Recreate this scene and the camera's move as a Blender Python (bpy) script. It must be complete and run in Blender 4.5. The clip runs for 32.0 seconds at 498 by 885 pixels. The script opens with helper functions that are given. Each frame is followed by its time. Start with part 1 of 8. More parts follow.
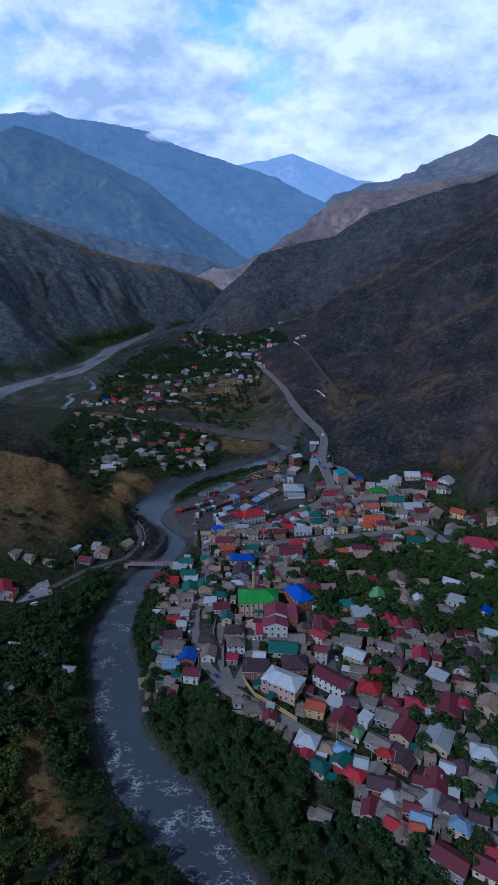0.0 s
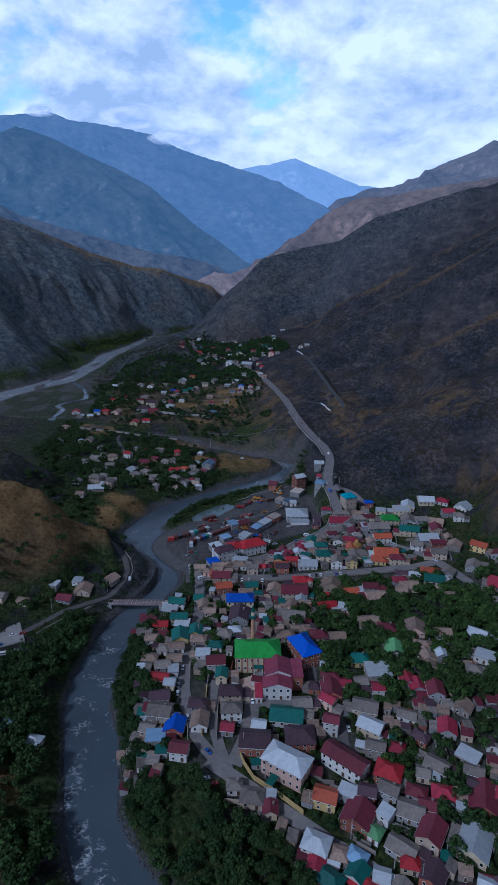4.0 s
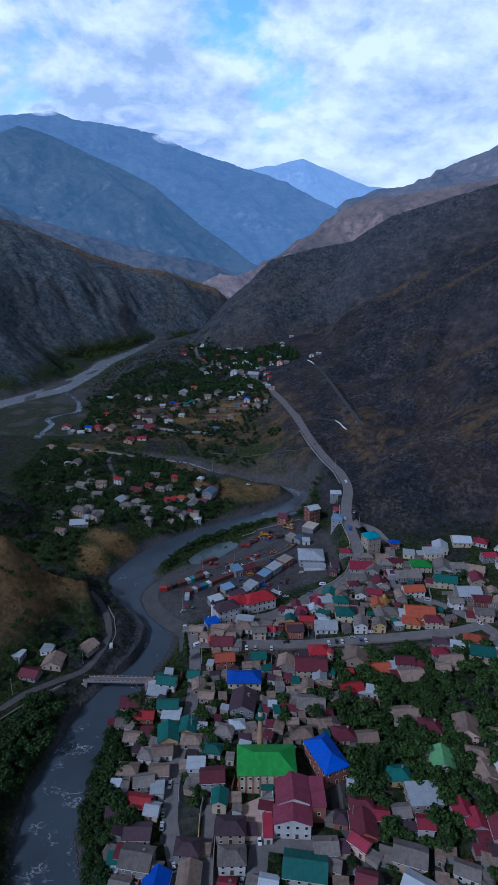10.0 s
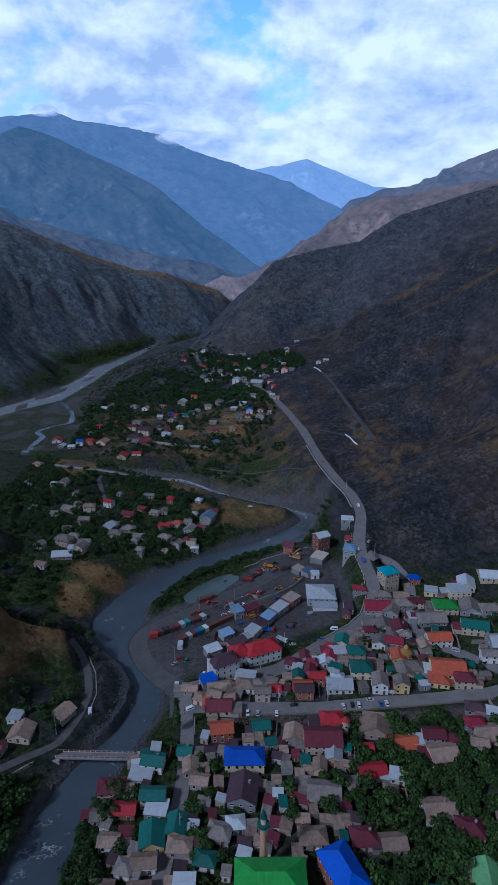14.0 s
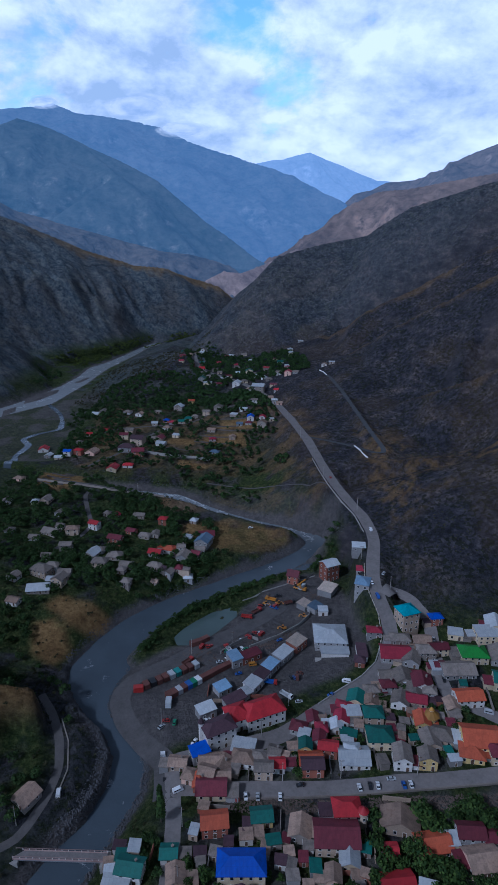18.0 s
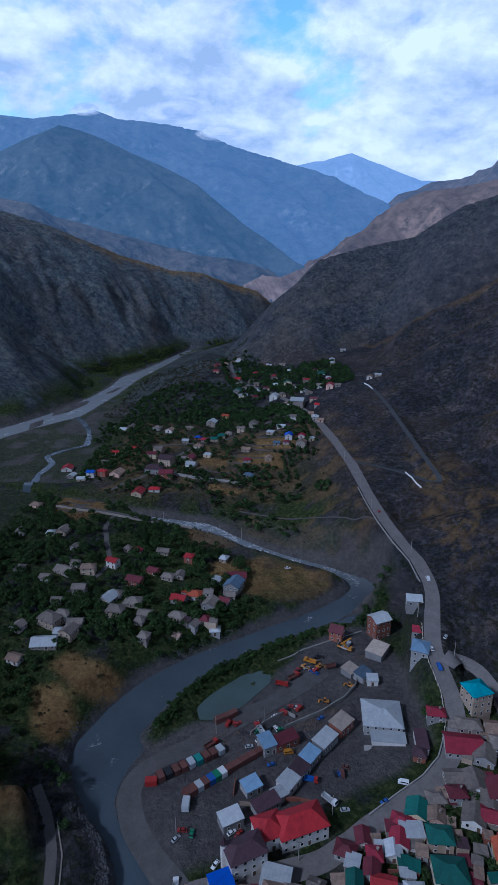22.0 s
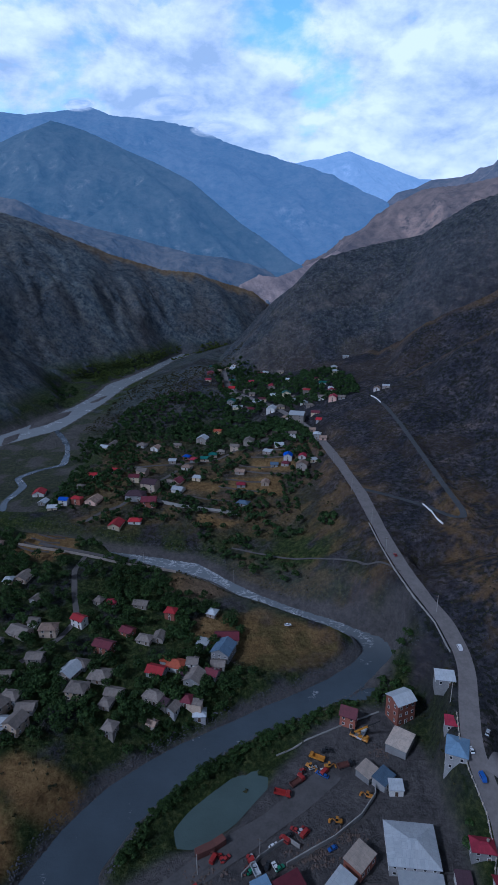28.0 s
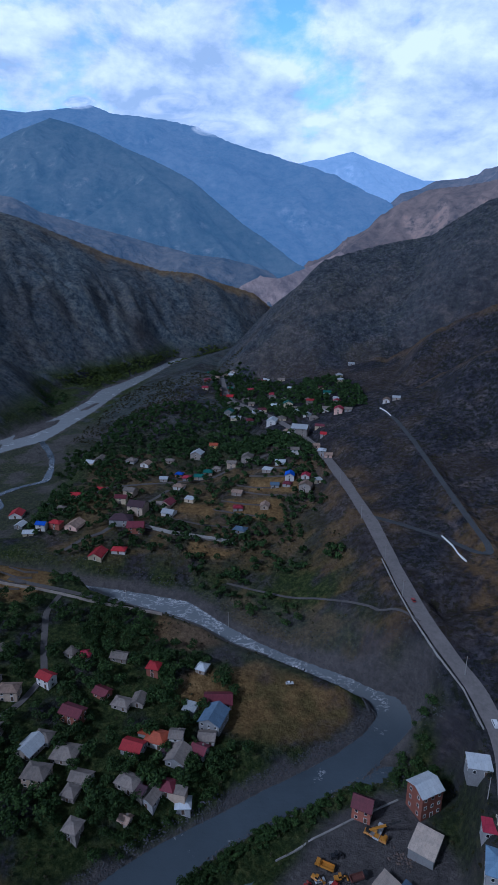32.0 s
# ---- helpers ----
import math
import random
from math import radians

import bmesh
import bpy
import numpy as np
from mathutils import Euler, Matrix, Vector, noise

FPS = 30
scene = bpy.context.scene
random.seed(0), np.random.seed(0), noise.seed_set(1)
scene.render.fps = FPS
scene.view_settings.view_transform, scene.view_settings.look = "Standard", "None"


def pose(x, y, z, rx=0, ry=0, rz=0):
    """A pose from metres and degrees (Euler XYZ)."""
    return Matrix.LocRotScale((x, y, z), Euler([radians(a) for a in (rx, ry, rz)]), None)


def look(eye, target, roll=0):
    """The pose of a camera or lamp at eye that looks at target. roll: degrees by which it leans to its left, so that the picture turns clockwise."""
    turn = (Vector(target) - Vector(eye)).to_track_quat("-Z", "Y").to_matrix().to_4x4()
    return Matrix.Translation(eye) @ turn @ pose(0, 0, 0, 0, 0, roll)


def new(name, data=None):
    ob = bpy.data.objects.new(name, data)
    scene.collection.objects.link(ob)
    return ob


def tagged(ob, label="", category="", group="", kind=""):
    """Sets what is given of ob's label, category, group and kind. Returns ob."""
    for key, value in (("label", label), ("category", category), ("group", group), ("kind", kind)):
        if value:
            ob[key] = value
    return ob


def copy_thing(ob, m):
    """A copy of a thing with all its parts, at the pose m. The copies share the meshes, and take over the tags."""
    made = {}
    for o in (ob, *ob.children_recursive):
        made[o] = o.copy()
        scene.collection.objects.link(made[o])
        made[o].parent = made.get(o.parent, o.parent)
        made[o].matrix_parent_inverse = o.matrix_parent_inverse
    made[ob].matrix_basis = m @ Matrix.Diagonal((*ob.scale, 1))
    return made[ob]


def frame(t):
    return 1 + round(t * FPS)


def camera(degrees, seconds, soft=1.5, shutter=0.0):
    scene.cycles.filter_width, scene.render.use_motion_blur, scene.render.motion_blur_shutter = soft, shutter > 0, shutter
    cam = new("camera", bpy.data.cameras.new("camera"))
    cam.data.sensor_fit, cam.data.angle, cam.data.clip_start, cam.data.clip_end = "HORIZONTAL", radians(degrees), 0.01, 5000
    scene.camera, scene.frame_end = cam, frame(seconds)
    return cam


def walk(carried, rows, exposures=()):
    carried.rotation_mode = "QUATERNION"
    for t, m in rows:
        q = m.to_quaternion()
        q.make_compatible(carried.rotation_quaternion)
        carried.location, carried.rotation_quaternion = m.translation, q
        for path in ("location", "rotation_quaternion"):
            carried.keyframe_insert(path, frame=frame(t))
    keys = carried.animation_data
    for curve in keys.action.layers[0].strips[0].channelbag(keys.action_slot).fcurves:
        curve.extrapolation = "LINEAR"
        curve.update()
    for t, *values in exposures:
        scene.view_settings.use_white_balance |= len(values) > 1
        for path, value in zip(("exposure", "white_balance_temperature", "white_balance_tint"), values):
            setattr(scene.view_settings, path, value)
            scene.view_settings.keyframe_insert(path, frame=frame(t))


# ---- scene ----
cam = camera(46.72, 32.0, 0.5)
PATH = [
    (0, (-0.19, 0.87, 159.38), (0.8, 96.04, 128.69), -0.18),
    (3, (0.01, 28.58, 159.35), (1.11, 123.92, 129.19), 0.27),
    (6, (-0.58, 56.6, 159.16), (0.33, 152.06, 129.38), 0.62),
    (9, (-0.43, 85.82, 158.98), (-0.16, 181.31, 129.28), 0.54),
    (11.5, (0.2, 110.08, 159.39), (0.02, 205.57, 129.51), 0.35),
    (13, (0.58, 124.64, 159.63), (0.13, 220.12, 129.89), 0.23),
    (14, (0.99, 134.42, 159.36), (0.32, 229.94, 129.78), 0.24),
    (17, (1.42, 163.57, 159.74), (0.52, 259.0, 129.51), 0.28),
    (18, (1.57, 173.28, 159.86), (0.59, 268.68, 129.53), 0.3),
    (19, (1.71, 183.0, 159.99), (0.66, 278.37, 129.93), 0.31),
    (19.4, (1.48, 187.76, 160.31), (0.43, 283.13, 130.25), 0.31),
    (19.7, (1.31, 191.32, 160.54), (0.26, 286.69, 130.48), 0.31),
    (19.9, (1.2, 193.7, 160.7), (0.14, 289.07, 130.64), 0.31),
    (20, (0.81, 196.92, 161.38), (-6.12, 292.16, 131.72), -0.01),
    (20.1, (0.81, 197.93, 161.37), (-6.15, 293.16, 131.7), -0.02),
    (20.4, (0.82, 200.95, 161.36), (-6.22, 296.17, 131.66), -0.07),
    (21, (0.83, 206.99, 161.32), (-6.38, 302.18, 131.56), -0.15),
    (22, (0.86, 217.07, 161.26), (-6.64, 312.21, 131.41), -0.29),
    (23, (0.88, 227.14, 161.2), (-6.9, 322.23, 131.25), -0.43),
    (25, (-0.08, 244.39, 161.2), (-7.37, 339.51, 131.52), -0.34),
    (28, (-1.52, 270.27, 161.2), (-8.46, 365.43, 131.25), -0.2),
    (30, (-2.26, 289.65, 161.03), (-9.23, 384.83, 131.24), -0.01),
    (32, (-3.0, 309.03, 160.86), (-10.0, 404.23, 131.05), 0.19),
]
walk(cam, [(t, look(eye, target, roll)) for t, eye, target, roll in PATH], [(0, -0.42, 4580, 15), (32, -0.42, 4580, 15)])

# ---- sky and sun: a bright broken cloud deck over the far range, heavier overhead ----
SUN_TURN, SUN_RISE = radians(230), radians(42)
world = bpy.data.worlds.new("sky")
scene.world = world
world.use_nodes = True
nodes, links = world.node_tree.nodes, world.node_tree.links
nodes.clear()


def wnode(kind, **values):
    n = nodes.new(kind)
    for key, value in values.items():
        n.inputs[key].default_value = value
    return n


coord = nodes.new("ShaderNodeTexCoord")
split = nodes.new("ShaderNodeSeparateXYZ")
links.new(coord.outputs["Generated"], split.inputs[0])
sky = nodes.new("ShaderNodeTexSky")
sky.sky_type, sky.sun_disc = "NISHITA", False
sky.sun_elevation, sky.sun_rotation = SUN_RISE, SUN_TURN
stretch = nodes.new("ShaderNodeMapping")
stretch.inputs["Scale"].default_value = (2.3, 2.3, 3.9)
stretch.inputs["Rotation"].default_value = (radians(6), radians(-9), 0)
links.new(coord.outputs["Generated"], stretch.inputs[0])


def math_node(kind, a, b=0.0, clamp=False):
    n = nodes.new("ShaderNodeMath")
    n.operation, n.use_clamp = kind, clamp
    for slot, value in enumerate((a, b)):
        if isinstance(value, (int, float)):
            n.inputs[slot].default_value = value
        else:
            links.new(value, n.inputs[slot])
    return n.outputs[0]


def quarter(way, core, edge):
    """How near the view is to one quarter of the sky: 1 at its core, 0 past its edge."""
    far = nodes.new("ShaderNodeVectorMath")
    far.operation = "DISTANCE"
    links.new(coord.outputs["Generated"], far.inputs[0])
    far.inputs[1].default_value = way
    fade = nodes.new("ShaderNodeMapRange")
    fade.interpolation_type = "SMOOTHSTEP"
    for key, value in (("From Min", core), ("From Max", edge), ("To Min", 1.0), ("To Max", 0.0)):
        fade.inputs[key].default_value = value
    links.new(far.outputs["Value"], fade.inputs["Value"])
    return fade.outputs[0]


def billows(rise):
    """The cloud deck's thickness, looked up a little higher in the sky."""
    move = nodes.new("ShaderNodeVectorMath")
    move.operation = "ADD"
    move.inputs[1].default_value = (-0.3 * rise, 0, rise)
    links.new(stretch.outputs[0], move.inputs[0])
    tex = wnode("ShaderNodeTexNoise", Scale=2.5, Detail=12.0, Roughness=0.59, Distortion=0.12)
    links.new(move.outputs[0], tex.inputs["Vector"])
    return tex.outputs["Fac"]


puffs, above = billows(0.0), billows(0.085)
# blue gaps open where the deck is thin, most of all high over the far range
opening = math_node("ADD", quarter((-0.05, 0.945, 0.32), 0.02, 0.13), quarter((0.05, 0.955, 0.27), 0.01, 0.08))
thick = math_node("ADD", math_node("SUBTRACT", puffs, math_node("MULTIPLY", opening, 0.11)), math_node("MULTIPLY", quarter((0.22, 0.95, 0.19), 0.05, 0.25), 0.10))
gaps = nodes.new("ShaderNodeValToRGB")
gaps.color_ramp.elements[0].position, gaps.color_ramp.elements[1].position = 0.30, 0.46
links.new(thick, gaps.inputs[0])
# heavier grey bank on the left over the summit, bright billows low on the right
bank = math_node("MULTIPLY", quarter((-0.17, 0.95, 0.235), 0.02, 0.19), 0.12)
billow = math_node("MULTIPLY", quarter((0.16, 0.96, 0.20), 0.05, 0.30), 0.03)
tops = math_node("MULTIPLY", math_node("SUBTRACT", puffs, above), 2.0)
body = math_node("MULTIPLY", math_node("SUBTRACT", 0.5, puffs), 0.35)
lit = math_node("ADD", math_node("ADD", math_node("ADD", tops, body), 0.54), math_node("SUBTRACT", billow, bank))
tones = nodes.new("ShaderNodeValToRGB")
tones.color_ramp.elements[0].position, tones.color_ramp.elements[1].position = 0.29, 0.74
tones.color_ramp.elements[0].color, tones.color_ramp.elements[1].color = (0.58, 0.68, 0.78, 1), (1.24, 1.22, 1.24, 1)
links.new(lit, tones.inputs[0])
blue = nodes.new("ShaderNodeMix")
blue.data_type, blue.blend_type = "RGBA", "MULTIPLY"
blue.inputs[0].default_value = 1.0
blue.inputs[7].default_value = (0.25, 0.29, 0.25, 1)
links.new(sky.outputs[0], blue.inputs[6])
mixed = nodes.new("ShaderNodeMix")
mixed.data_type = "RGBA"
links.new(gaps.outputs[0], mixed.inputs[0])
links.new(blue.outputs[2], mixed.inputs[6])
links.new(tones.outputs[0], mixed.inputs[7])
# the deck thickens towards the zenith
deck = wnode("ShaderNodeMapRange")
deck.interpolation_type = "SMOOTHSTEP"
for key, value in (("From Min", 0.32), ("From Max", 0.62), ("To Min", 1.0), ("To Max", 0.10)):
    deck.inputs[key].default_value = value
links.new(split.outputs["Z"], deck.inputs["Value"])
back = nodes.new("ShaderNodeBackground")
links.new(mixed.outputs[2], back.inputs["Color"])
links.new(deck.outputs[0], back.inputs["Strength"])
links.new(back.outputs[0], nodes.new("ShaderNodeOutputWorld").inputs[0])
sun = new("sun", bpy.data.lights.new("sun", "SUN"))
sun.data.energy, sun.data.angle, sun.data.color = 2.15, radians(6), (1.0, 0.93, 0.84)
sun.matrix_world = look((0, 0, 0), (-math.cos(SUN_RISE) * math.sin(SUN_TURN), -math.cos(SUN_RISE) * math.cos(SUN_TURN), -math.sin(SUN_RISE)))

# ---- materials ----
def material(name, rough=0.8, metal=0.0):
    m = bpy.data.materials.new(name)
    m.use_nodes = True
    shader = m.node_tree.nodes["Principled BSDF"]
    shader.inputs["Roughness"].default_value, shader.inputs["Metallic"].default_value = rough, metal
    return m, m.node_tree.nodes, m.node_tree.links, shader


def noise_node(n, l, scale, detail=6.0, rough=0.6, source="Object", stretch=(1, 1, 1), turn=(0, 0, 0)):
    where, shift, tex = n.new("ShaderNodeTexCoord"), n.new("ShaderNodeMapping"), n.new("ShaderNodeTexNoise")
    shift.inputs["Scale"].default_value, shift.inputs["Rotation"].default_value = stretch, turn
    tex.inputs["Scale"].default_value, tex.inputs["Detail"].default_value, tex.inputs["Roughness"].default_value = scale, detail, rough
    l.new(where.outputs[source], shift.inputs[0])
    l.new(shift.outputs[0], tex.inputs["Vector"])
    return tex.outputs["Fac"]


def ramp(n, l, fac, stops):
    r = n.new("ShaderNodeValToRGB")
    while len(r.color_ramp.elements) < len(stops):
        r.color_ramp.elements.new(0.5)
    for e, (at, colour) in zip(r.color_ramp.elements, stops):
        e.position, e.color = at, (*colour, 1)
    l.new(fac, r.inputs[0])
    return r.outputs[0]


def blend(n, l, fac, a, b, way="MIX"):
    m = n.new("ShaderNodeMix")
    m.data_type, m.blend_type = "RGBA", way
    for value, slot in ((fac, 0), (a, 6), (b, 7)):
        if isinstance(value, (int, float)):
            m.inputs[slot].default_value = value
        elif isinstance(value, tuple):
            m.inputs[slot].default_value = (*value, 1)
        else:
            l.new(value, m.inputs[slot])
    return m.outputs[2]


def relief(n, l, shader, fac, strength=0.4, depth=0.1):
    b = n.new("ShaderNodeBump")
    b.inputs["Strength"].default_value, b.inputs["Distance"].default_value = strength, depth
    l.new(fac, b.inputs["Height"])
    l.new(b.outputs[0], shader.inputs["Normal"])


def scale_colour(c, k):
    return tuple(v * k for v in c)


def painted(name, colour, rough=0.7, metal=0.0, wear=0.35, grain=0.8, bump=0.0, stretch=(1, 1, 1), vary=0.25):
    """Paint, plaster or metal: a base colour with stains, grain, and a tone of its own for each object."""
    m, n, l, s = material(name, rough, metal)
    stain = noise_node(n, l, 0.22, 5, 0.65, stretch=stretch)
    fine = noise_node(n, l, grain * 3, 4, 0.6, stretch=stretch)
    base = ramp(n, l, stain, [(0.3, scale_colour(colour, 1 - wear)), (0.7, scale_colour(colour, 1 + wear * 0.5))])
    base = blend(n, l, 0.35, base, ramp(n, l, fine, [(0.3, scale_colour(colour, 0.6)), (0.7, scale_colour(colour, 1.25))]))
    info = n.new("ShaderNodeObjectInfo")
    tone = ramp(n, l, info.outputs["Random"], [(0, (1 - vary,) * 3), (1, (1 + vary,) * 3)])
    l.new(blend(n, l, 1.0, base, tone, "MULTIPLY"), s.inputs["Base Color"])
    if bump:
        relief(n, l, s, fine, bump, 0.05)
    return m


def roofing(name, colour, rough=0.6, metal=0.0, step=0.55, wear=0.3):
    """Ribbed sheet: ridges run down the slope (the mesh's own u), with rust stains and faded sheets."""
    m, n, l, s = material(name, rough, metal)
    s.inputs["Specular IOR Level"].default_value = 0.3
    uv, wave = n.new("ShaderNodeUVMap"), n.new("ShaderNodeTexWave")
    uv.uv_map = "sheet"
    wave.bands_direction = "X"
    wave.inputs["Scale"].default_value = 1 / step / 6.283 * 3.1416
    l.new(uv.outputs[0], wave.inputs["Vector"])
    brick = n.new("ShaderNodeTexBrick")
    brick.inputs["Scale"].default_value, brick.inputs["Brick Width"].default_value, brick.inputs["Row Height"].default_value = 1.0, 1.1, 2.4
    brick.inputs["Mortar Size"].default_value = 0.03
    brick.inputs["Color1"].default_value, brick.inputs["Color2"].default_value = (*scale_colour(colour, 1.06), 1), (*scale_colour(colour, 0.91), 1)
    brick.inputs["Mortar"].default_value = (*scale_colour(colour, 0.78), 1)
    l.new(uv.outputs[0], brick.inputs["Vector"])
    stain = noise_node(n, l, 0.3, 7, 0.7)
    rust = ramp(n, l, stain, [(0.42, (1 - wear * 0.6,) * 3), (0.56, (1.06, 1.04, 1.02)), (0.75, (1 - wear, 1 - wear * 1.15, 1 - wear * 1.3))])
    base = blend(n, l, 1.0, brick.outputs["Color"], rust, "MULTIPLY")
    info = n.new("ShaderNodeObjectInfo")
    tone = ramp(n, l, info.outputs["Random"], [(0, (0.72,) * 3), (1, (1.22,) * 3)])
    l.new(blend(n, l, 1.0, base, tone, "MULTIPLY"), s.inputs["Base Color"])
    relief(n, l, s, wave.outputs["Fac"], 0.25, 0.04)
    return m


def land_material():
    m, n, l, s = material("hillside", 0.95)
    s.inputs["Specular IOR Level"].default_value = 0.15
    attr = n.new("ShaderNodeAttribute")
    attr.attribute_name = "cover"
    cover = n.new("ShaderNodeSeparateColor")
    l.new(attr.outputs["Color"], cover.inputs[0])
    geo, tilt = n.new("ShaderNodeNewGeometry"), n.new("ShaderNodeSeparateXYZ")
    l.new(geo.outputs["Normal"], tilt.inputs[0])
    big, mid, fine = noise_node(n, l, 0.008, 9, 0.66), noise_node(n, l, 0.10, 10, 0.72), noise_node(n, l, 0.5, 6, 0.68)
    strata = noise_node(n, l, 0.055, 11, 0.72, stretch=(0.75, 0.75, 1.7), turn=(radians(28), radians(34), 0))
    streaks = noise_node(n, l, 0.26, 9, 0.74)
    soil = ramp(n, l, mid, [(0.34, (0.024, 0.025, 0.034)), (0.5, (0.046, 0.046, 0.058)), (0.66, (0.080, 0.075, 0.086))])
    beds = ramp(n, l, strata, [(0.38, (0.020, 0.021, 0.030)), (0.49, (0.045, 0.045, 0.058)), (0.56, (0.076, 0.069, 0.077)), (0.66, (0.150, 0.120, 0.110))])
    base = blend(n, l, ramp(n, l, big, [(0.40, (0.35,) * 3), (0.58, (0.75,) * 3)]), soil, beds)
    base = blend(n, l, 1.0, base, ramp(n, l, streaks, [(0.40, (0.45,) * 3), (0.51, (0.95,) * 3), (0.62, (1.7, 1.6, 1.52))]), "MULTIPLY")
    dots = noise_node(n, l, 0.42, 3, 0.55)
    scrub = ramp(n, l, fine, [(0.35, (0.008, 0.011, 0.008)), (0.65, (0.024, 0.028, 0.017))])
    speck = ramp(n, l, blend(n, l, 0.35, dots, mid), [(0.515, (0,) * 3), (0.55, (0.8,) * 3)])
    base = blend(n, l, speck, base, scrub)
    rock = ramp(n, l, strata, [(0.3, (0.026, 0.026, 0.034)), (0.5, (0.064, 0.059, 0.066)), (0.70, (0.150, 0.122, 0.112))])
    base = blend(n, l, ramp(n, l, tilt.outputs["Z"], [(0.56, (0.7,) * 3), (0.72, (0,) * 3)]), base, rock)
    # pale cool grey of the upper valley: haze put into the slopes' colour
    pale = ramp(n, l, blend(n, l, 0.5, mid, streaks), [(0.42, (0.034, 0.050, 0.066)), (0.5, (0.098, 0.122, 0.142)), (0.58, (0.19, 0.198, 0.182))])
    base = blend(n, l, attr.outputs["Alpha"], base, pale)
    grass = ramp(n, l, fine, [(0.34, (0.012, 0.024, 0.007)), (0.5, (0.034, 0.052, 0.014)), (0.66, (0.092, 0.100, 0.032))])
    base = blend(n, l, cover.outputs[0], base, grass)
    straw = ramp(n, l, blend(n, l, 0.5, fine, mid), [(0.36, (0.10, 0.060, 0.024)), (0.5, (0.205, 0.128, 0.050)), (0.64, (0.33, 0.22, 0.092))])
    base = blend(n, l, cover.outputs[2], base, straw)
    gravel = ramp(n, l, blend(n, l, 0.5, fine, mid), [(0.32, (0.056, 0.053, 0.055)), (0.5, (0.108, 0.100, 0.099)), (0.68, (0.175, 0.158, 0.150))])
    base = blend(n, l, cover.outputs[1], base, gravel)
    l.new(base, s.inputs["Base Color"])
    bump = blend(n, l, 0.5, noise_node(n, l, 0.08, 14, 0.74), strata)
    relief(n, l, s, bump, 1.0, 9.0)
    return m


def water_material(name, deep, foam):
    m, n, l, s = material(name, 0.16)
    s.inputs["Specular IOR Level"].default_value = 0.5
    patches = noise_node(n, l, 0.035, 4, 0.6)
    silt = ramp(n, l, patches, [(0.3, scale_colour(deep, 0.85)), (0.7, scale_colour(deep, 1.2))])
    # paler water: the sky's sheen on far reaches put into the colour
    sheen_tone = n.new("ShaderNodeAttribute")
    sheen_tone.attribute_name = "sheen_tone"
    silt = blend(n, l, sheen_tone.outputs["Fac"], silt, (0.30, 0.32, 0.34))
    attr = n.new("ShaderNodeAttribute")
    attr.attribute_name = "rapid"
    crest = noise_node(n, l, 0.30, 7, 0.62, stretch=(0.8, 1.25, 1))
    off, line, add, both = (n.new("ShaderNodeMath") for _ in range(4))
    off.operation, line.operation, both.operation = "SUBTRACT", "ABSOLUTE", "MULTIPLY"
    off.inputs[1].default_value = 0.5
    l.new(crest, off.inputs[0])
    l.new(off.outputs[0], line.inputs[0])
    l.new(noise_node(n, l, 0.11, 5, 0.6), add.inputs[0])
    l.new(attr.outputs["Fac"], add.inputs[1])
    l.new(ramp(n, l, line.outputs[0], [(0.0, (1,) * 3), (0.014, (0.6,) * 3), (0.038, (0,) * 3)]), both.inputs[0])
    l.new(ramp(n, l, add.outputs[0], [(0.54, (0,) * 3), (0.70, (foam,) * 3)]), both.inputs[1])
    white = both.outputs[0]
    l.new(blend(n, l, white, silt, (0.58, 0.60, 0.62)), s.inputs["Base Color"])
    l.new(ramp(n, l, white, [(0, (0.12,) * 3), (0.4, (0.8,) * 3)]), s.inputs["Roughness"])
    waves = noise_node(n, l, 0.9, 6, 0.65)
    relief(n, l, s, blend(n, l, 0.5, waves, crest), 0.5, 0.4)
    return m


LAND = land_material()
RIVER = water_material("river_water", (0.064, 0.081, 0.099), 0.9)
STILL = water_material("pond_water", (0.075, 0.105, 0.100), 0.0)
ASPHALT = painted("worn_road", (0.20, 0.182, 0.175), 0.9, wear=0.3, grain=0.3, bump=0.2, vary=0.1)

# ---- the lie of the land: plan lines in metres, x across the valley, y up the valley ----
RIVER_LEVEL = ([-250, 100, 300, 400, 496, 600, 720, 850, 1250, 1600, 5000], [-27, -21, -16, -12.5, -8, -3, 2, 5, 12, 18, 30])
RIGHT_BANK = [(70, -250), (40, 60), (2, 125), (-17, 155), (-33, 171), (-42, 185), (-47, 213), (-55, 232), (-56.5, 250), (-55, 268), (-53, 284), (-42, 312),
              (-37, 325), (-37.5, 336), (-42, 344), (-50, 352), (-57, 361), (-58, 370), (-55.5, 380), (-52.5, 390), (-49, 401), (-43, 413), (-36, 424), (-24, 437), (-9, 448.5), (8, 457),
              (26, 469), (39, 480), (47, 490), (49, 499), (44, 506), (32, 511.5), (19, 518), (3, 525), (-15, 534.5), (-34, 548), (-52, 563), (-75, 568), (-107, 573),
              (-138, 577), (-170, 582), (-220, 590), (-270, 608), (-288, 650), (-286, 690), (-274, 726), (-257, 756), (-240, 781), (-228, 796), (-224, 823), (-216, 898), (-213, 990), (-196, 1100), (-187, 1180), (-140, 1300), (-60, 1500), (0, 1800)]
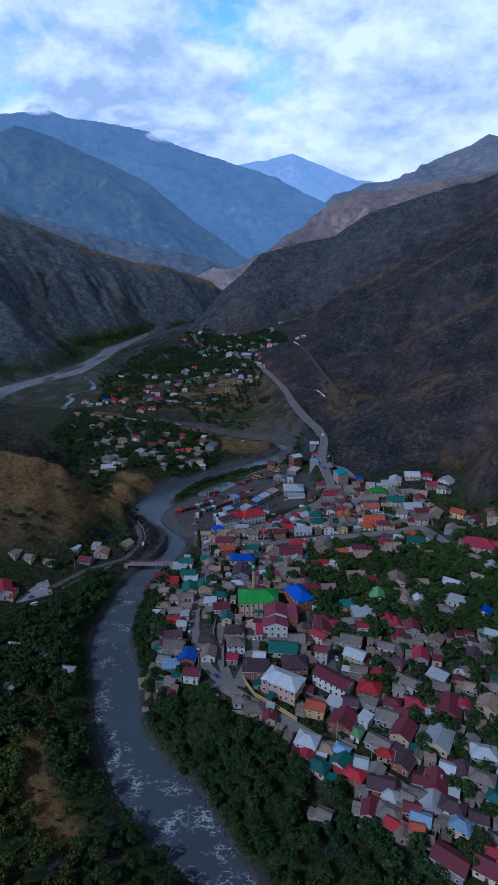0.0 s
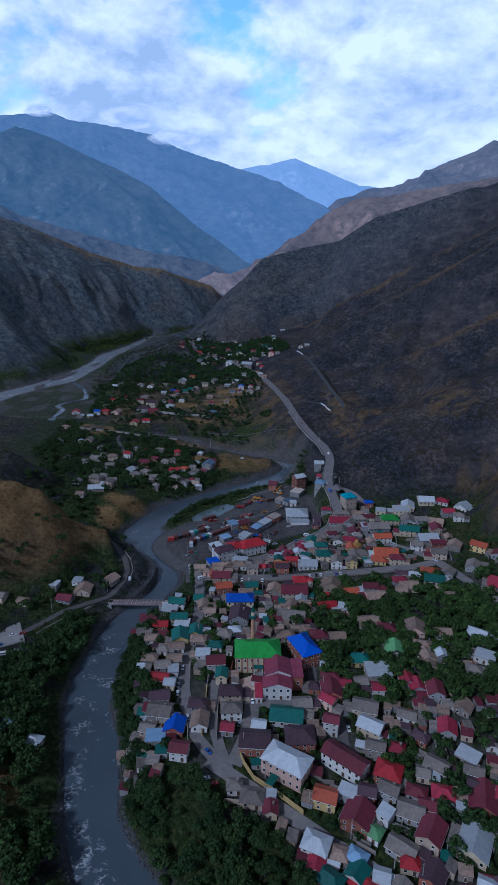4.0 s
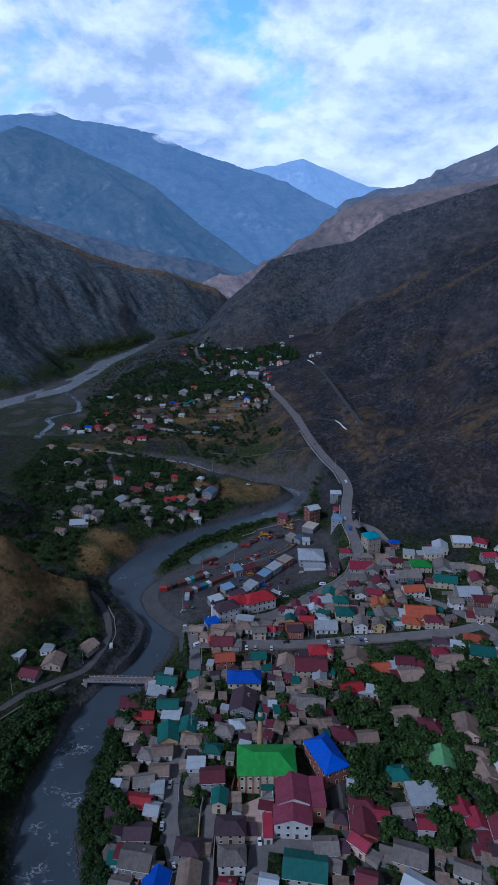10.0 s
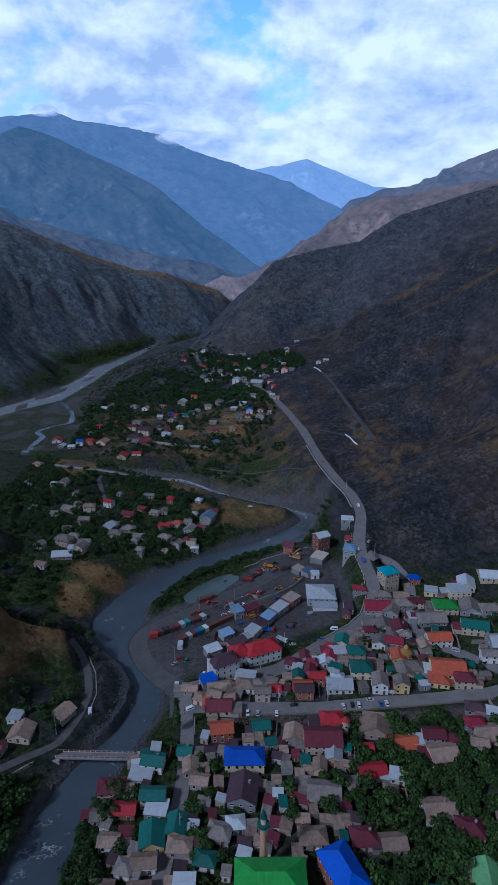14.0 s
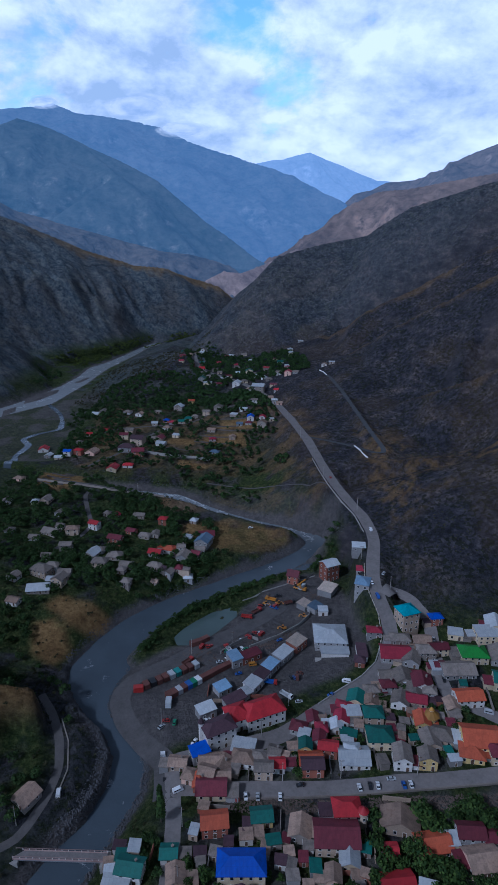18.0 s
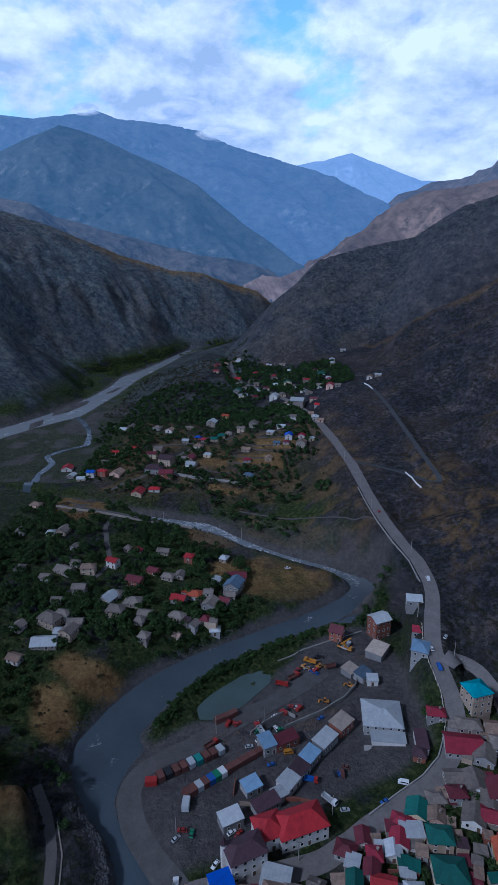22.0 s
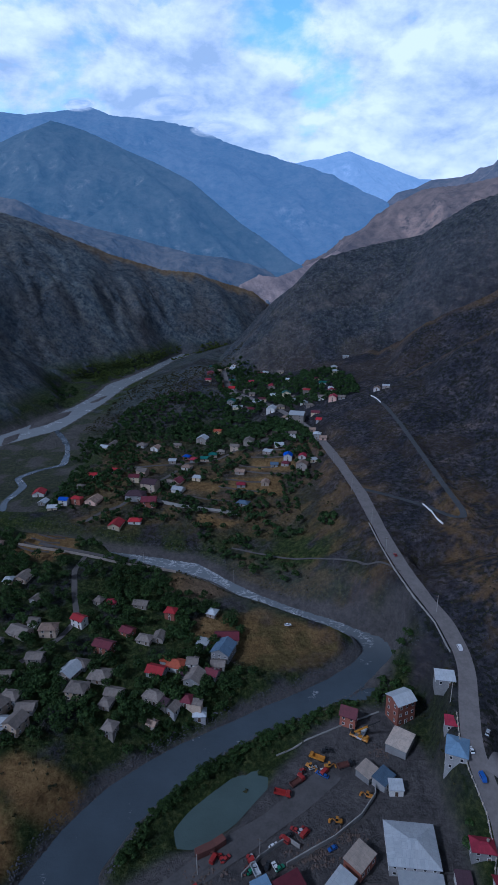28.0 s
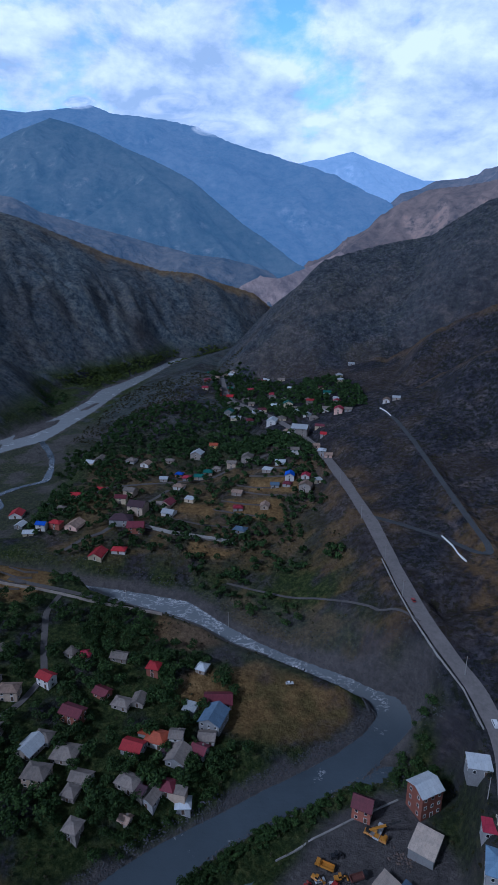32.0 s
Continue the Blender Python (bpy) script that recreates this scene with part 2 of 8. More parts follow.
LEFT_BANK = [(40, -250), (15, 60), (-16, 125), (-35, 143), (-47, 157), (-58, 180), (-67, 210), (-73, 230), (-75, 250), (-72.5, 268), (-68, 288), (-62, 301),
             (-54, 314), (-50, 327), (-50.5, 338), (-56, 348), (-65, 356), (-73, 366), (-78, 376), (-79, 386), (-76, 394), (-71.5, 405), (-62, 420), (-51, 430.5), (-42, 438), (-30, 446),
             (-20, 452.5), (-9, 460), (4, 468), (16, 476), (27, 485.5), (33, 495), (31, 502), (21, 509), (7, 516.5), (-11, 525), (-25, 530.5), (-38, 540), (-54, 547), (-72, 552), (-92, 561.5), (-108, 566),
             (-150, 569), (-225, 574), (-292, 592), (-316, 650), (-313, 700), (-302, 735), (-287, 760), (-267, 800), (-256, 844), (-245, 878), (-238, 942), (-240, 1003), (-226, 1042), (-210, 1116), (-201, 1182), (-170, 1310), (-90, 1510), (-30, 1800)]
PONDS = [[(-34, 401), (-36, 407), (-32, 414), (-26, 421), (-19, 428), (-12, 431), (-6, 429.5), (-7, 424), (-12, 417), (-17, 410), (-23, 405), (-29, 401)], [(-11, 433.5), (-8, 437), (-2, 440), (3, 442), (2.5, 438), (-3, 434.2), (-8, 432)]]
LEVEE = [(-50, 392), (-44, 406), (-36, 418), (-21, 433.5), (-5, 445.5), (10, 455), (26, 464)]
ISLANDS = [[(-258, 800), (-262, 822), (-252, 852), (-240, 868), (-238, 850), (-247, 818)], [(-232, 905), (-226, 935), (-222, 938), (-226, 908)], [(-262, 752), (-268, 772), (-262, 786), (-256, 770)]]
MAIN_ROAD = [(-26, 333, -9.6), (-12, 337, -9.6), (4, 342, -9.5), (12, 345, -9.5), (28, 358, -9.2), (39, 366, -8.7), (50, 373.5, -8.2), (59, 384, -7.3), (64.5, 397, -4.4), (65, 407, -1),
             (62.5, 419, 3.5), (61.5, 430, 7), (64, 443, 9.7), (67.5, 458, 12), (68, 468, 13.5), (65.5, 484, 16.2), (59.5, 499, 19), (54, 517, 21.7), (50, 538, 23.5), (47, 560, 25.1),
             (42, 597, 27.9), (33, 645, 30), (24, 685, 31.8), (15, 715, 33), (0, 752, 34), (-20, 790, 34), (-60, 850, 33), (-80, 930, 26)]
TRACK = [(41, 604, 28.2), (58, 594, 28), (76, 581, 27.6), (86, 566, 28.4), (93, 560, 29.5), (94, 568, 31), (90, 590, 35), (85, 630, 41), (80, 680, 47), (74, 720, 52), (66.5, 744, 54)]
FAR_ROAD = [(-112, 262, -8.5), (-100, 275, -8.5), (-90, 289, -8.8), (-78, 298.5, -9.6), (-70, 303.5, -9.8), (-66, 316, -9), (-65, 328, -8.5), (-69, 341, -8), (-75, 352, -7.5), (-83, 362, -7)]
# crest lines of the mountains: x, y, height, fall per metre
RIDGES = {
    "east": [(-100, 1230, 10, .8), (-42, 1150, 93, .85), (11, 1080, 135, .85), (39, 1034, 165, .8), (104, 1052, 182, .74), (160, 1048, 192, .7), (211, 1010, 229, .66),
             (297, 960, 254, .64), (366, 900, 274, .64), (530, 720, 330, .66), (640, 450, 385, .68), (720, 250, 385, .7), (780, 0, 385, .7), (780, -400, 385, .7)],
    "west": [(-900, 900, 300, .5), (-620, 1150, 275, .5), (-514, 1250, 249, .5), (-427, 1280, 222, .6), (-384, 1300, 203, .68), (-325, 1330, 174, .74), (-244, 1380, 148, .8),
             (-182, 1420, 143, .82), (-131, 1480, 118, .8), (-83, 1500, 103, .8), (-40, 1520, 67, .8), (0, 1560, 30, .8)],
    "west_spur": [(-700, 760, 240, .5), (-480, 850, 160, .5), (-359, 900, 99, .55), (-333, 930, 68, .6), (-310, 980, 31, .6), (-285, 1000, 8, .6)],
    "east_spur": [(330, 800, 212, .62), (205, 838, 146, .66), (172, 847, 126, .7), (130, 850, 106, .72), (105, 880, 82, .75), (82, 905, 62, .8)],
    "east_spur_low": [(300, 690, 200, .66), (180, 738, 122, .7), (143, 753, 99, .74), (118, 778, 78, .76), (92, 780, 60, .9)],
    "east_spur_near": [(390, 500, 215, .7), (280, 570, 146, .72), (215, 592, 104, .74), (165, 612, 72, .78), (128, 640, 50, .85)],
    "mound": [(-66, 358, -5, 1.1), (-79, 350, 9, 1.1), (-97, 347, 16, 1.05), (-102, 345, 27, 1), (-110, 342, 38, .95), (-125, 338, 44, .85), (-200, 320, 66, .6), (-330, 270, 110, .5), (-600, 200, 220, .5), (-900, 100, 300, .5)],
    "mound_back": [(-118, 408, 0, .6), (-128, 420, 2, .6), (-145, 422, 20, .6), (-163, 420, 32, .55), (-260, 400, 70, .5), (-600, 380, 220, .5)],
}


RAVINES = [  # x, y, depth; half width
    ([(95, 940, 0), (150, 915, 38), (230, 885, 62), (300, 868, 62)], 72), ([(100, 838, 0), (140, 815, 30), (200, 790, 60), (320, 745, 70)], 66),
    ([(112, 700, 0), (150, 680, 26), (220, 640, 52), (360, 560, 62)], 66), ([(120, 575, 0), (160, 550, 22), (230, 505, 44), (360, 430, 56)], 54),
    ([(120, 470, 0), (160, 445, 20), (230, 405, 40), (360, 340, 50)], 50),
]


def smooth(a, b, v):
    k = np.clip((v - a) / (b - a), 0, 1)
    return k * k * (3 - 2 * k)


NOISE = np.random.RandomState(7).rand(256, 256)


def value_noise(x, y):
    xi, yi = np.floor(x).astype(int), np.floor(y).astype(int)
    fx, fy = x - xi, y - yi
    fx, fy = fx * fx * (3 - 2 * fx), fy * fy * (3 - 2 * fy)
    a, b = NOISE[xi % 256, yi % 256], NOISE[(xi + 1) % 256, yi % 256]
    c, d = NOISE[xi % 256, (yi + 1) % 256], NOISE[(xi + 1) % 256, (yi + 1) % 256]
    return (a * (1 - fx) + b * fx) * (1 - fy) + (c * (1 - fx) + d * fx) * fy


def fractal(x, y, octaves=5, gain=0.5):
    total, amount, norm = 0.0, 1.0, 0.0
    for k in range(octaves):
        total = total + amount * value_noise(x * 2 ** k + 17.3 * k, y * 2 ** k + 9.1 * k)
        norm += amount
        amount *= gain
    return total / norm


def ridged(x, y, octaves=4, gain=0.5):
    """Noise with sharp crests, about 0.5 on average."""
    total, amount, norm = 0.0, 1.0, 0.0
    for k in range(octaves):
        total = total + amount * (1 - np.abs(2 * value_noise(x * 2 ** k + 31.7 * k, y * 2 ** k + 5.3 * k) - 1))
        norm += amount
        amount *= gain
    return total / norm


def join(a, b, soft):
    """The higher of two surfaces, rounded where they meet."""
    meet = np.maximum(soft - np.abs(a - b), 0) / soft
    return np.maximum(a, b) + meet * meet * soft / 4


def crest_height(x, y, line):
    """A ridge that falls away from its crest line on both sides, and the distance from that line."""
    parts = []
    for p, q in zip(line, line[1:]):
        dx, dy = q[0] - p[0], q[1] - p[1]
        k = np.clip(((x - p[0]) * dx + (y - p[1]) * dy) / (dx * dx + dy * dy), 0, 1)
        d = np.hypot(x - p[0] - k * dx, y - p[1] - k * dy)
        parts.append((d, p[2] + k * (q[2] - p[2]) - (p[3] + k * (q[3] - p[3])) * d))
    near = np.minimum.reduce([d for d, h in parts])
    total, weight = 0.0, 0.0
    for d, h in parts:
        w = np.exp(-(d - near) / (3 + 0.10 * near))
        total, weight = total + w * h, weight + w
    return total / weight, near


def along_line(x, y, line):
    """The distance to a line of points, the way along it, and its other columns there."""
    best = np.full(x.shape, 1e9)
    way, cols = np.zeros(x.shape), [np.zeros(x.shape) for _ in line[0][2:]]
    run = 0.0
    for p, q in zip(line, line[1:]):
        dx, dy = q[0] - p[0], q[1] - p[1]
        size = math.hypot(dx, dy)
        k = np.clip(((x - p[0]) * dx + (y - p[1]) * dy) / size ** 2, 0, 1)
        d = np.hypot(x - p[0] - k * dx, y - p[1] - k * dy)
        near = d < best
        best = np.where(near, d, best)
        way = np.where(near, run + k * size, way)
        cols = [np.where(near, a + k * (b - a), c) for a, b, c in zip(p[2:], q[2:], cols)]
        run += size
    return best, way, cols


def beyond(x, y, bank, side):
    """How far a place lies outside a bank, negative in the water."""
    d = along_line(x, y, bank)[0]
    edge = np.interp(y, [p[1] for p in bank], [p[0] for p in bank])
    return np.where((x - edge) * side > 0, d, -d)


def inside(x, y, ring):
    """How far a place lies inside a ring, negative outside."""
    d = along_line(x, y, ring + ring[:1])[0]
    odd = np.zeros(x.shape, bool)
    for p, q in zip(ring, ring[1:] + ring[:1]):
        cross = (p[1] > y) != (q[1] > y)
        odd ^= cross & (x < (q[0] - p[0]) * (y - p[1]) / ((q[1] - p[1]) or 1e-9) + p[0])
    return np.where(odd, d, -d)


def river_level(y):
    return np.interp(y, *RIVER_LEVEL)


def height(x, y):
    """The ground's height, for arrays of places."""
    x, y = np.asarray(x, float), np.asarray(y, float)
    water = river_level(y)
    right, left = beyond(x, y, RIGHT_BANK, 1), beyond(x, y, LEFT_BANK, -1)
    # town terrace on the right bank
    town = np.interp(y, [-250, 0, 100, 160, 200, 250, 300, 400, 480], [-24, -20, -17, -13.5, -10.5, -7.5, -9, -10.3, -10.3]) + 0.07 * np.maximum(0, x - 30)
    town = water + (town - water) * smooth(0, 14, right)
    # upper terraces beyond the second bend
    width = np.interp(x, [-110, -20], [10, 60])
    upper = water + 2 + 7.5 * smooth(0, 1, right / width) + 0.055 * np.maximum(0, y - 600) + 0.26 * np.maximum(0, x + 55) * smooth(600, 700, y)
    upper += 20 * np.exp(-((x + 128) / 62) ** 2 - ((y - 880) / 95) ** 2)
    upper = upper - 26 * smooth(900, 1080, y) * smooth(-250, -60, x)
    upper = np.minimum(upper, water + 1.2 + 0.30 * np.maximum(0, right - 8) + 60 * smooth(700, 560, y))
    flood = water + 1.0 + 0.012 * np.maximum(0, right)
    k = smooth(-150, -172, x) * smooth(600, 618, y) * smooth(930, 840, y)
    upper = upper * (1 - k) + flood * k
    east_bank = np.where(y < 470, town, upper * smooth(470, 520, y) + town * (1 - smooth(470, 520, y)))
    # near left bank, then the village in the bend, then the meadow under the west ridge
    near = water + 1.5 + 0.1 * left + 3 * smooth(0, 10, left) + 0.3 * np.maximum(0, left - 45)
    near = near + 2.5 * smooth(300, 316, y) * smooth(384, 362, y) * smooth(40, 20, left)
    bend = water + 2.5 * smooth(0, 8, left) + 1.5 + 0.075 * np.maximum(0, 25 - x)
    far = water + 1 + 0.05 * left
    west_bank = near + (bend - near) * smooth(385, 415, y)
    west_bank = west_bank + (far - west_bank) * smooth(575, 640, y)
    mid = np.interp(y, [p[1] for p in RIGHT_BANK], [p[0] for p in RIGHT_BANK]) * 0.5 + 0.5 * np.interp(y, [p[1] for p in LEFT_BANK], [p[0] for p in LEFT_BANK])
    ground = np.where(x > mid, east_bank, west_bank)
    ground = ground + (fractal(x / 22, y / 22, 4) - 0.5) * 1.2 * smooth(0, 20, np.maximum(right, left))
    # mountains
    for name, line in RIDGES.items():
        size = 1 if name.startswith("mound") else 1.5 if name.startswith("east_") else 2.6
        warp = (fractal(x / 70 / size + 5, y / 70 / size, 3) - 0.5) * 40 * size
        h, d = crest_height(x + warp * 0.3, y + warp * 0.3, line)
        run = math.hypot(line[-1][0] - line[1][0], line[-1][1] - line[1][1])
        side = ((x - line[1][0]) * (line[-1][0] - line[1][0]) + (y - line[1][1]) * (line[-1][1] - line[1][1])) / run
        lift = smooth(2, 60, h - ground) if size < 2 else smooth(6, 95, h - ground)
        gully = ridged((side + warp * 0.45) / (36 * size if size < 2 else 120) + 3, d / (120 * size), 4, 0.55)
        fine = fractal(x / 15, y / 15, 5, 0.62) - 0.5
        h = h + (gully - 0.56) * np.minimum(d * 0.5, 23 * size if size < 2 else 95) * lift + fine * np.minimum(1.5 + d * 0.08, 11) + (ridged(side / 21 + 8, d / 60, 3) - .55) * np.minimum(d * .1, 9) * lift * (1 if size < 2 else 1.9)
        k = np.clip(0.5 + (h - ground) / (10 if size < 2 else 12), 0, 1)
        ground = ground * (1 - k) + h * k
        if name == "west":  # ravines between the eastern spurs, which rise out of them
            bend = (fractal(x / 40, y / 40, 3) - 0.5) * 34
            for course, wide in RAVINES:
                far, _, (deep,) = along_line(x + bend, y, course)
                ground = ground - deep * np.maximum(0, 1 - far / wide)
    # scree above and below the road
    d_road, _, (bench,) = along_line(x, y, MAIN_ROAD)
    scree = bench - 0.62 * np.maximum(0, d_road - 4) - 60 * (1 - smooth(455, 480, y) * smooth(700, 640, y))
    road_x = np.interp(y, [p[1] for p in MAIN_ROAD], [p[0] for p in MAIN_ROAD])
    fan = bench + np.interp(y, [560, 744], [0.05, 0.34]) * (x - road_x) - 80 * (1 - smooth(510, 545, y) * smooth(830, 760, y)) - 0.10 * np.maximum(0, x - np.interp(y, [540, 744], [112, 90]))
    ground = join(ground, np.where(x > road_x, fan, scree), 7.0)
    cut = bench + 0.42 * np.maximum(0, d_road - 7)
    ground = ground + (join(ground, cut, 6.0) - ground) * smooth(395, 470, y) * smooth(570, 500, y) * smooth(0, 3, x - road_x)
    # river bed and banks
    out = np.maximum(right, left)
    steep = 1.05 + 1.3 * smooth(460, 480, y) * smooth(535, 510, y) * smooth(25, 40, x)
    steep = steep + 2.0 * smooth(-98, -118, x) * smooth(545, 556, y) * smooth(600, 585, y) * (left > right)
    steep = steep + 2.2 * smooth(304, 316, y) * smooth(384, 362, y) * (left > right)
    slope = water - 1.6 + np.maximum(0, out + 1.5) * steep + 300 * smooth(1235, 1300, y)
    ground = np.where(out < 45, np.minimum(ground, slope), ground)
    # ponds
    for ring in PONDS:
        k = inside(x, y, ring)
        ground = np.where(k > -6, np.minimum(ground, -12.4 - np.clip(k, -6, 1.5) * 0.8), ground)
    for ring in ISLANDS:
        ground = np.maximum(ground, water + 0.7 * smooth(-5, 3, inside(x, y, ring)) - 1.2 * smooth(0, -5, inside(x, y, ring)) - 0.1)
    # levee between the river and the ponds
    d = along_line(x, y, LEVEE)[0]
    ground = np.maximum(ground, -9.3 - 0.9 * np.maximum(0, d - 1.6))
    # road benches
    for line, reach in ((MAIN_ROAD, (13, 5)), (TRACK, (8, 2.5)), (FAR_ROAD, (6.5, 2.6))):
        d, way, (bench,) = along_line(x, y, line)
        k = smooth(*reach, d) * (1 if line is FAR_ROAD else smooth(385, 400, y) * smooth(940, 880, y))
        ground = ground * (1 - k) + bench * k
    return ground


def ground_at(x, y):
    return float(height(np.array([x]), np.array([y]))[0])

# ---- ground sheet ----
def mesh_object(name, verts, faces, mat, parent=None, label="", smooth_faces=False):
    me = bpy.data.meshes.new(name)
    me.from_pydata(verts, [], faces)
    if smooth_faces:
        me.shade_smooth()
    me.materials.append(mat)
    ob = new(name, me)
    if parent:
        ob.parent = parent
    if label:
        ob["label"] = label
    return ob


def grid_faces(rows, cols, keep=None):
    a = (np.arange(rows - 1)[:, None] * cols + np.arange(cols - 1)).ravel()
    quads = np.stack([a, a + 1, a + cols + 1, a + cols], 1)
    return quads if keep is None else quads[keep(quads)]


def add_colours(me, name, values):
    layer = me.color_attributes.new(name, "FLOAT_COLOR", "POINT")
    layer.data.foreach_set("color", np.ascontiguousarray(values, np.float32).ravel())


YARD = [(-55, 352), (-56, 382), (-34, 397), (-20, 405), (8, 446), (24, 462), (40, 462), (50, 440), (52, 415), (54, 392), (40, 380), (10, 362), (-15, 345), (-36, 338)]
SPIT = [(-28, 476), (-4, 472), (14, 478), (26, 489), (22, 500), (4, 508), (-14, 515), (-26, 508), (-22, 492)]
GARDENS = [[(-104, 398), (-96, 392), (-88, 398), (-88, 408), (-98, 412), (-106, 406)], [(-30, 480), (-20, 476), (-16, 490), (-28, 500)], [(-152, 700), (-120, 716), (-110, 706), (-146, 690)], [(-200, 1120), (-150, 1230), (-120, 1240), (-130, 1200), (-180, 1110)]]
FIELDS = [
    [(-62, 414), (-74, 416), (-92, 420), (-98, 412), (-84, 402), (-78, 404)],
    [(-82, 392), (-92, 406), (-100, 402), (-96, 388), (-86, 380)],
    [(-70, 160), (-78, 178), (-84, 176), (-76, 150), (-60, 132), (-52, 134)],
    [(-76, 186), (-92, 190), (-96, 196), (-84, 196)],
    [(-40, 634), (-5, 628), (-8, 650), (-44, 654)],
    [(-30, 660), (5, 655), (2, 672), (-28, 676)],
    [(-75, 640), (-50, 634), (-48, 646), (-72, 652)],
    [(-60, 596), (-40, 592), (-30, 600), (-58, 606)],
    [(-150, 540), (-128, 536), (-118, 548), (-124, 562), (-148, 564)],
    [(-62, 520), (-44, 516), (-30, 522), (-40, 532), (-60, 536)],
    [(-42, 488), (-28, 482), (-26, 496), (-36, 508), (-44, 502)],
]


PLOTS = random.Random(17)


def plots(x0, y0, count, gap, wide, lean):
    """A stack of narrow terrace plots climbing the slope: rings of corners."""
    rings = []
    for k in range(count):
        y, shift = y0 + k * gap, PLOTS.uniform(-8, 8)
        a, b = x0 - wide * PLOTS.uniform(0.4, 0.6) + shift, x0 + wide * PLOTS.uniform(0.4, 0.6) + shift
        rings.append([(a, y), (b, y - lean), (b, y + gap * 0.62 - lean), (a, y + gap * 0.62)])
    return rings


TERRACES = plots(-22, 612, 9, 9, 44, 5) + plots(-70, 618, 8, 10, 36, -4) + plots(-130, 640, 7, 12, 46, -6)


def build_ground():
    rows = [-250.0]
    while rows[-1] < 4900:
        y = rows[-1]
        rows.append(y + (6 if y < 90 else 2.2 if y < 660 else 0.0034 * y if y < 1560 else y * 0.02))
    cols = np.linspace(-1, 1, 441)
    y = np.repeat(np.array(rows)[:, None], len(cols), 1)
    near, far = np.interp(y, [0, 700, 5000], [340, 440, 2600]), np.interp(y, [0, 700, 5000], [480, 600, 900])
    x = near * cols + far * cols ** 3
    z = height(x, y)
    me = bpy.data.meshes.new("ground")
    me.from_pydata(np.stack([x, y, z], -1).reshape(-1, 3).tolist(), [], grid_faces(len(rows), len(cols)).tolist())
    me.shade_smooth()
    x, y, z = x.ravel(), y.ravel(), z.ravel()
    right, left = beyond(x, y, RIGHT_BANK, 1), beyond(x, y, LEFT_BANK, -1)
    out = np.maximum(right, left)
    rise = z - river_level(y)
    patchy = fractal(x / 14, y / 14, 4)
    green = smooth(30, 12, rise) * smooth(0.36, 0.55, patchy + 0.1) * smooth(1500, 1100, y)
    green = np.maximum(green, smooth(0.5, 0.66, fractal(x / 60, y / 60, 5)) * 0.4 * smooth(700, 420, y))
    gravel = np.maximum(smooth(1, 0.3, (out + 6 * (patchy - 0.5)) / np.where(left > 0, np.interp(y, [300, 340, 500, 640], [3, 3.5, 4, 5]), np.interp(y, [300, 340, 560, 640], [3.5, 8, 8, 5]))), smooth(-3, 2, inside(x, y, YARD) + 3 * (patchy - .5)))
    gravel = np.maximum(gravel, smooth(30, 12, right + 20 * (patchy - .5)) * smooth(500, 525, y) * smooth(-70, -45, x) * smooth(40, 20, x) * smooth(575, 560, y) * 0.45)
    gravel = gravel * smooth(1265, 1200, y)
    lanes = smooth(0.50, 0.60, fractal(x / 9 + 40, y / 9, 3)) * smooth(-60, -40, x) * smooth(150, 120, x) * smooth(360, 345, y) * smooth(110, 140, y) * smooth(20, 30, out)
    gravel = np.maximum(gravel, 0.7 * lanes)
    flats = smooth(-160, -180, x) * smooth(600, 620, y) * smooth(900, 800, y) * smooth(12, 5, rise)
    gravel, green = np.maximum(gravel, flats * (0.25 + 0.6 * smooth(0.45, 0.6, patchy))), np.maximum(green, flats * 0.75)
    for ring in ISLANDS:
        green = np.maximum(green, 0.8 * smooth(0, 4, inside(x, y, ring)))
    green = green * (1 - 0.85 * smooth(302, 316, y) * smooth(384, 366, y) * smooth(22, 14, left) * (left > right))
    for ring in GARDENS:
        green = np.maximum(green, smooth(-2, 2, inside(x, y, ring) + 4 * (patchy - .5)))
    d_levee = along_line(x, y, LEVEE)[0]
    green, gravel = np.maximum(green, smooth(6, 2.5, d_levee) * 0.9), gravel * smooth(2.5, 5, d_levee)
    road_x = np.interp(y, [p[1] for p in MAIN_ROAD], [p[0] for p in MAIN_ROAD])
    green = green * (1 - 0.75 * smooth(760, 830, y) * smooth(-205, -185, x))
    green = green * (1 - 0.9 * smooth(-20, 6, x - road_x) * smooth(400, 430, y))
    straw = smooth(-2, 3, inside(x, y, SPIT) + 4 * (patchy - .5)) * (0.45 + 0.4 * smooth(0.4, 0.6, fractal(x / 6, y / 6, 4)))
    for ring in FIELDS:
        straw = np.maximum(straw, smooth(-3, 2, inside(x, y, ring) + 6 * (patchy - .5)))
    fields = smooth(575, 595, y) * smooth(735, 700, y) * smooth(-160, -130, x) * smooth(24, 8, x - road_x)
    green, straw = green * (1 - 0.55 * fields), np.maximum(straw, fields * (0.10 + 0.35 * smooth(0.45, 0.6, fractal(x / 11 + 5, y / 11, 4))))
    scree = smooth(505, 525, y) * smooth(660, 600, y) * smooth(-45, -20, x) * smooth(6, -4, x - road_x)
    straw = np.maximum(straw, scree * 0.44 * smooth(0.48, 0.62, fractal(x / 13 + 15, y / 13, 5, 0.6)))
    for number, ring in enumerate(TERRACES):
        k = smooth(-1.5, 1.5, inside(x, y, ring) + 2 * (patchy - .5))
        tint = (number * 7 % 5) / 4
        straw, green = np.maximum(straw, k * (0.5 - 0.36 * tint)), np.maximum(green * (1 - 0.7 * k * (1 - tint)), k * 0.7 * tint)
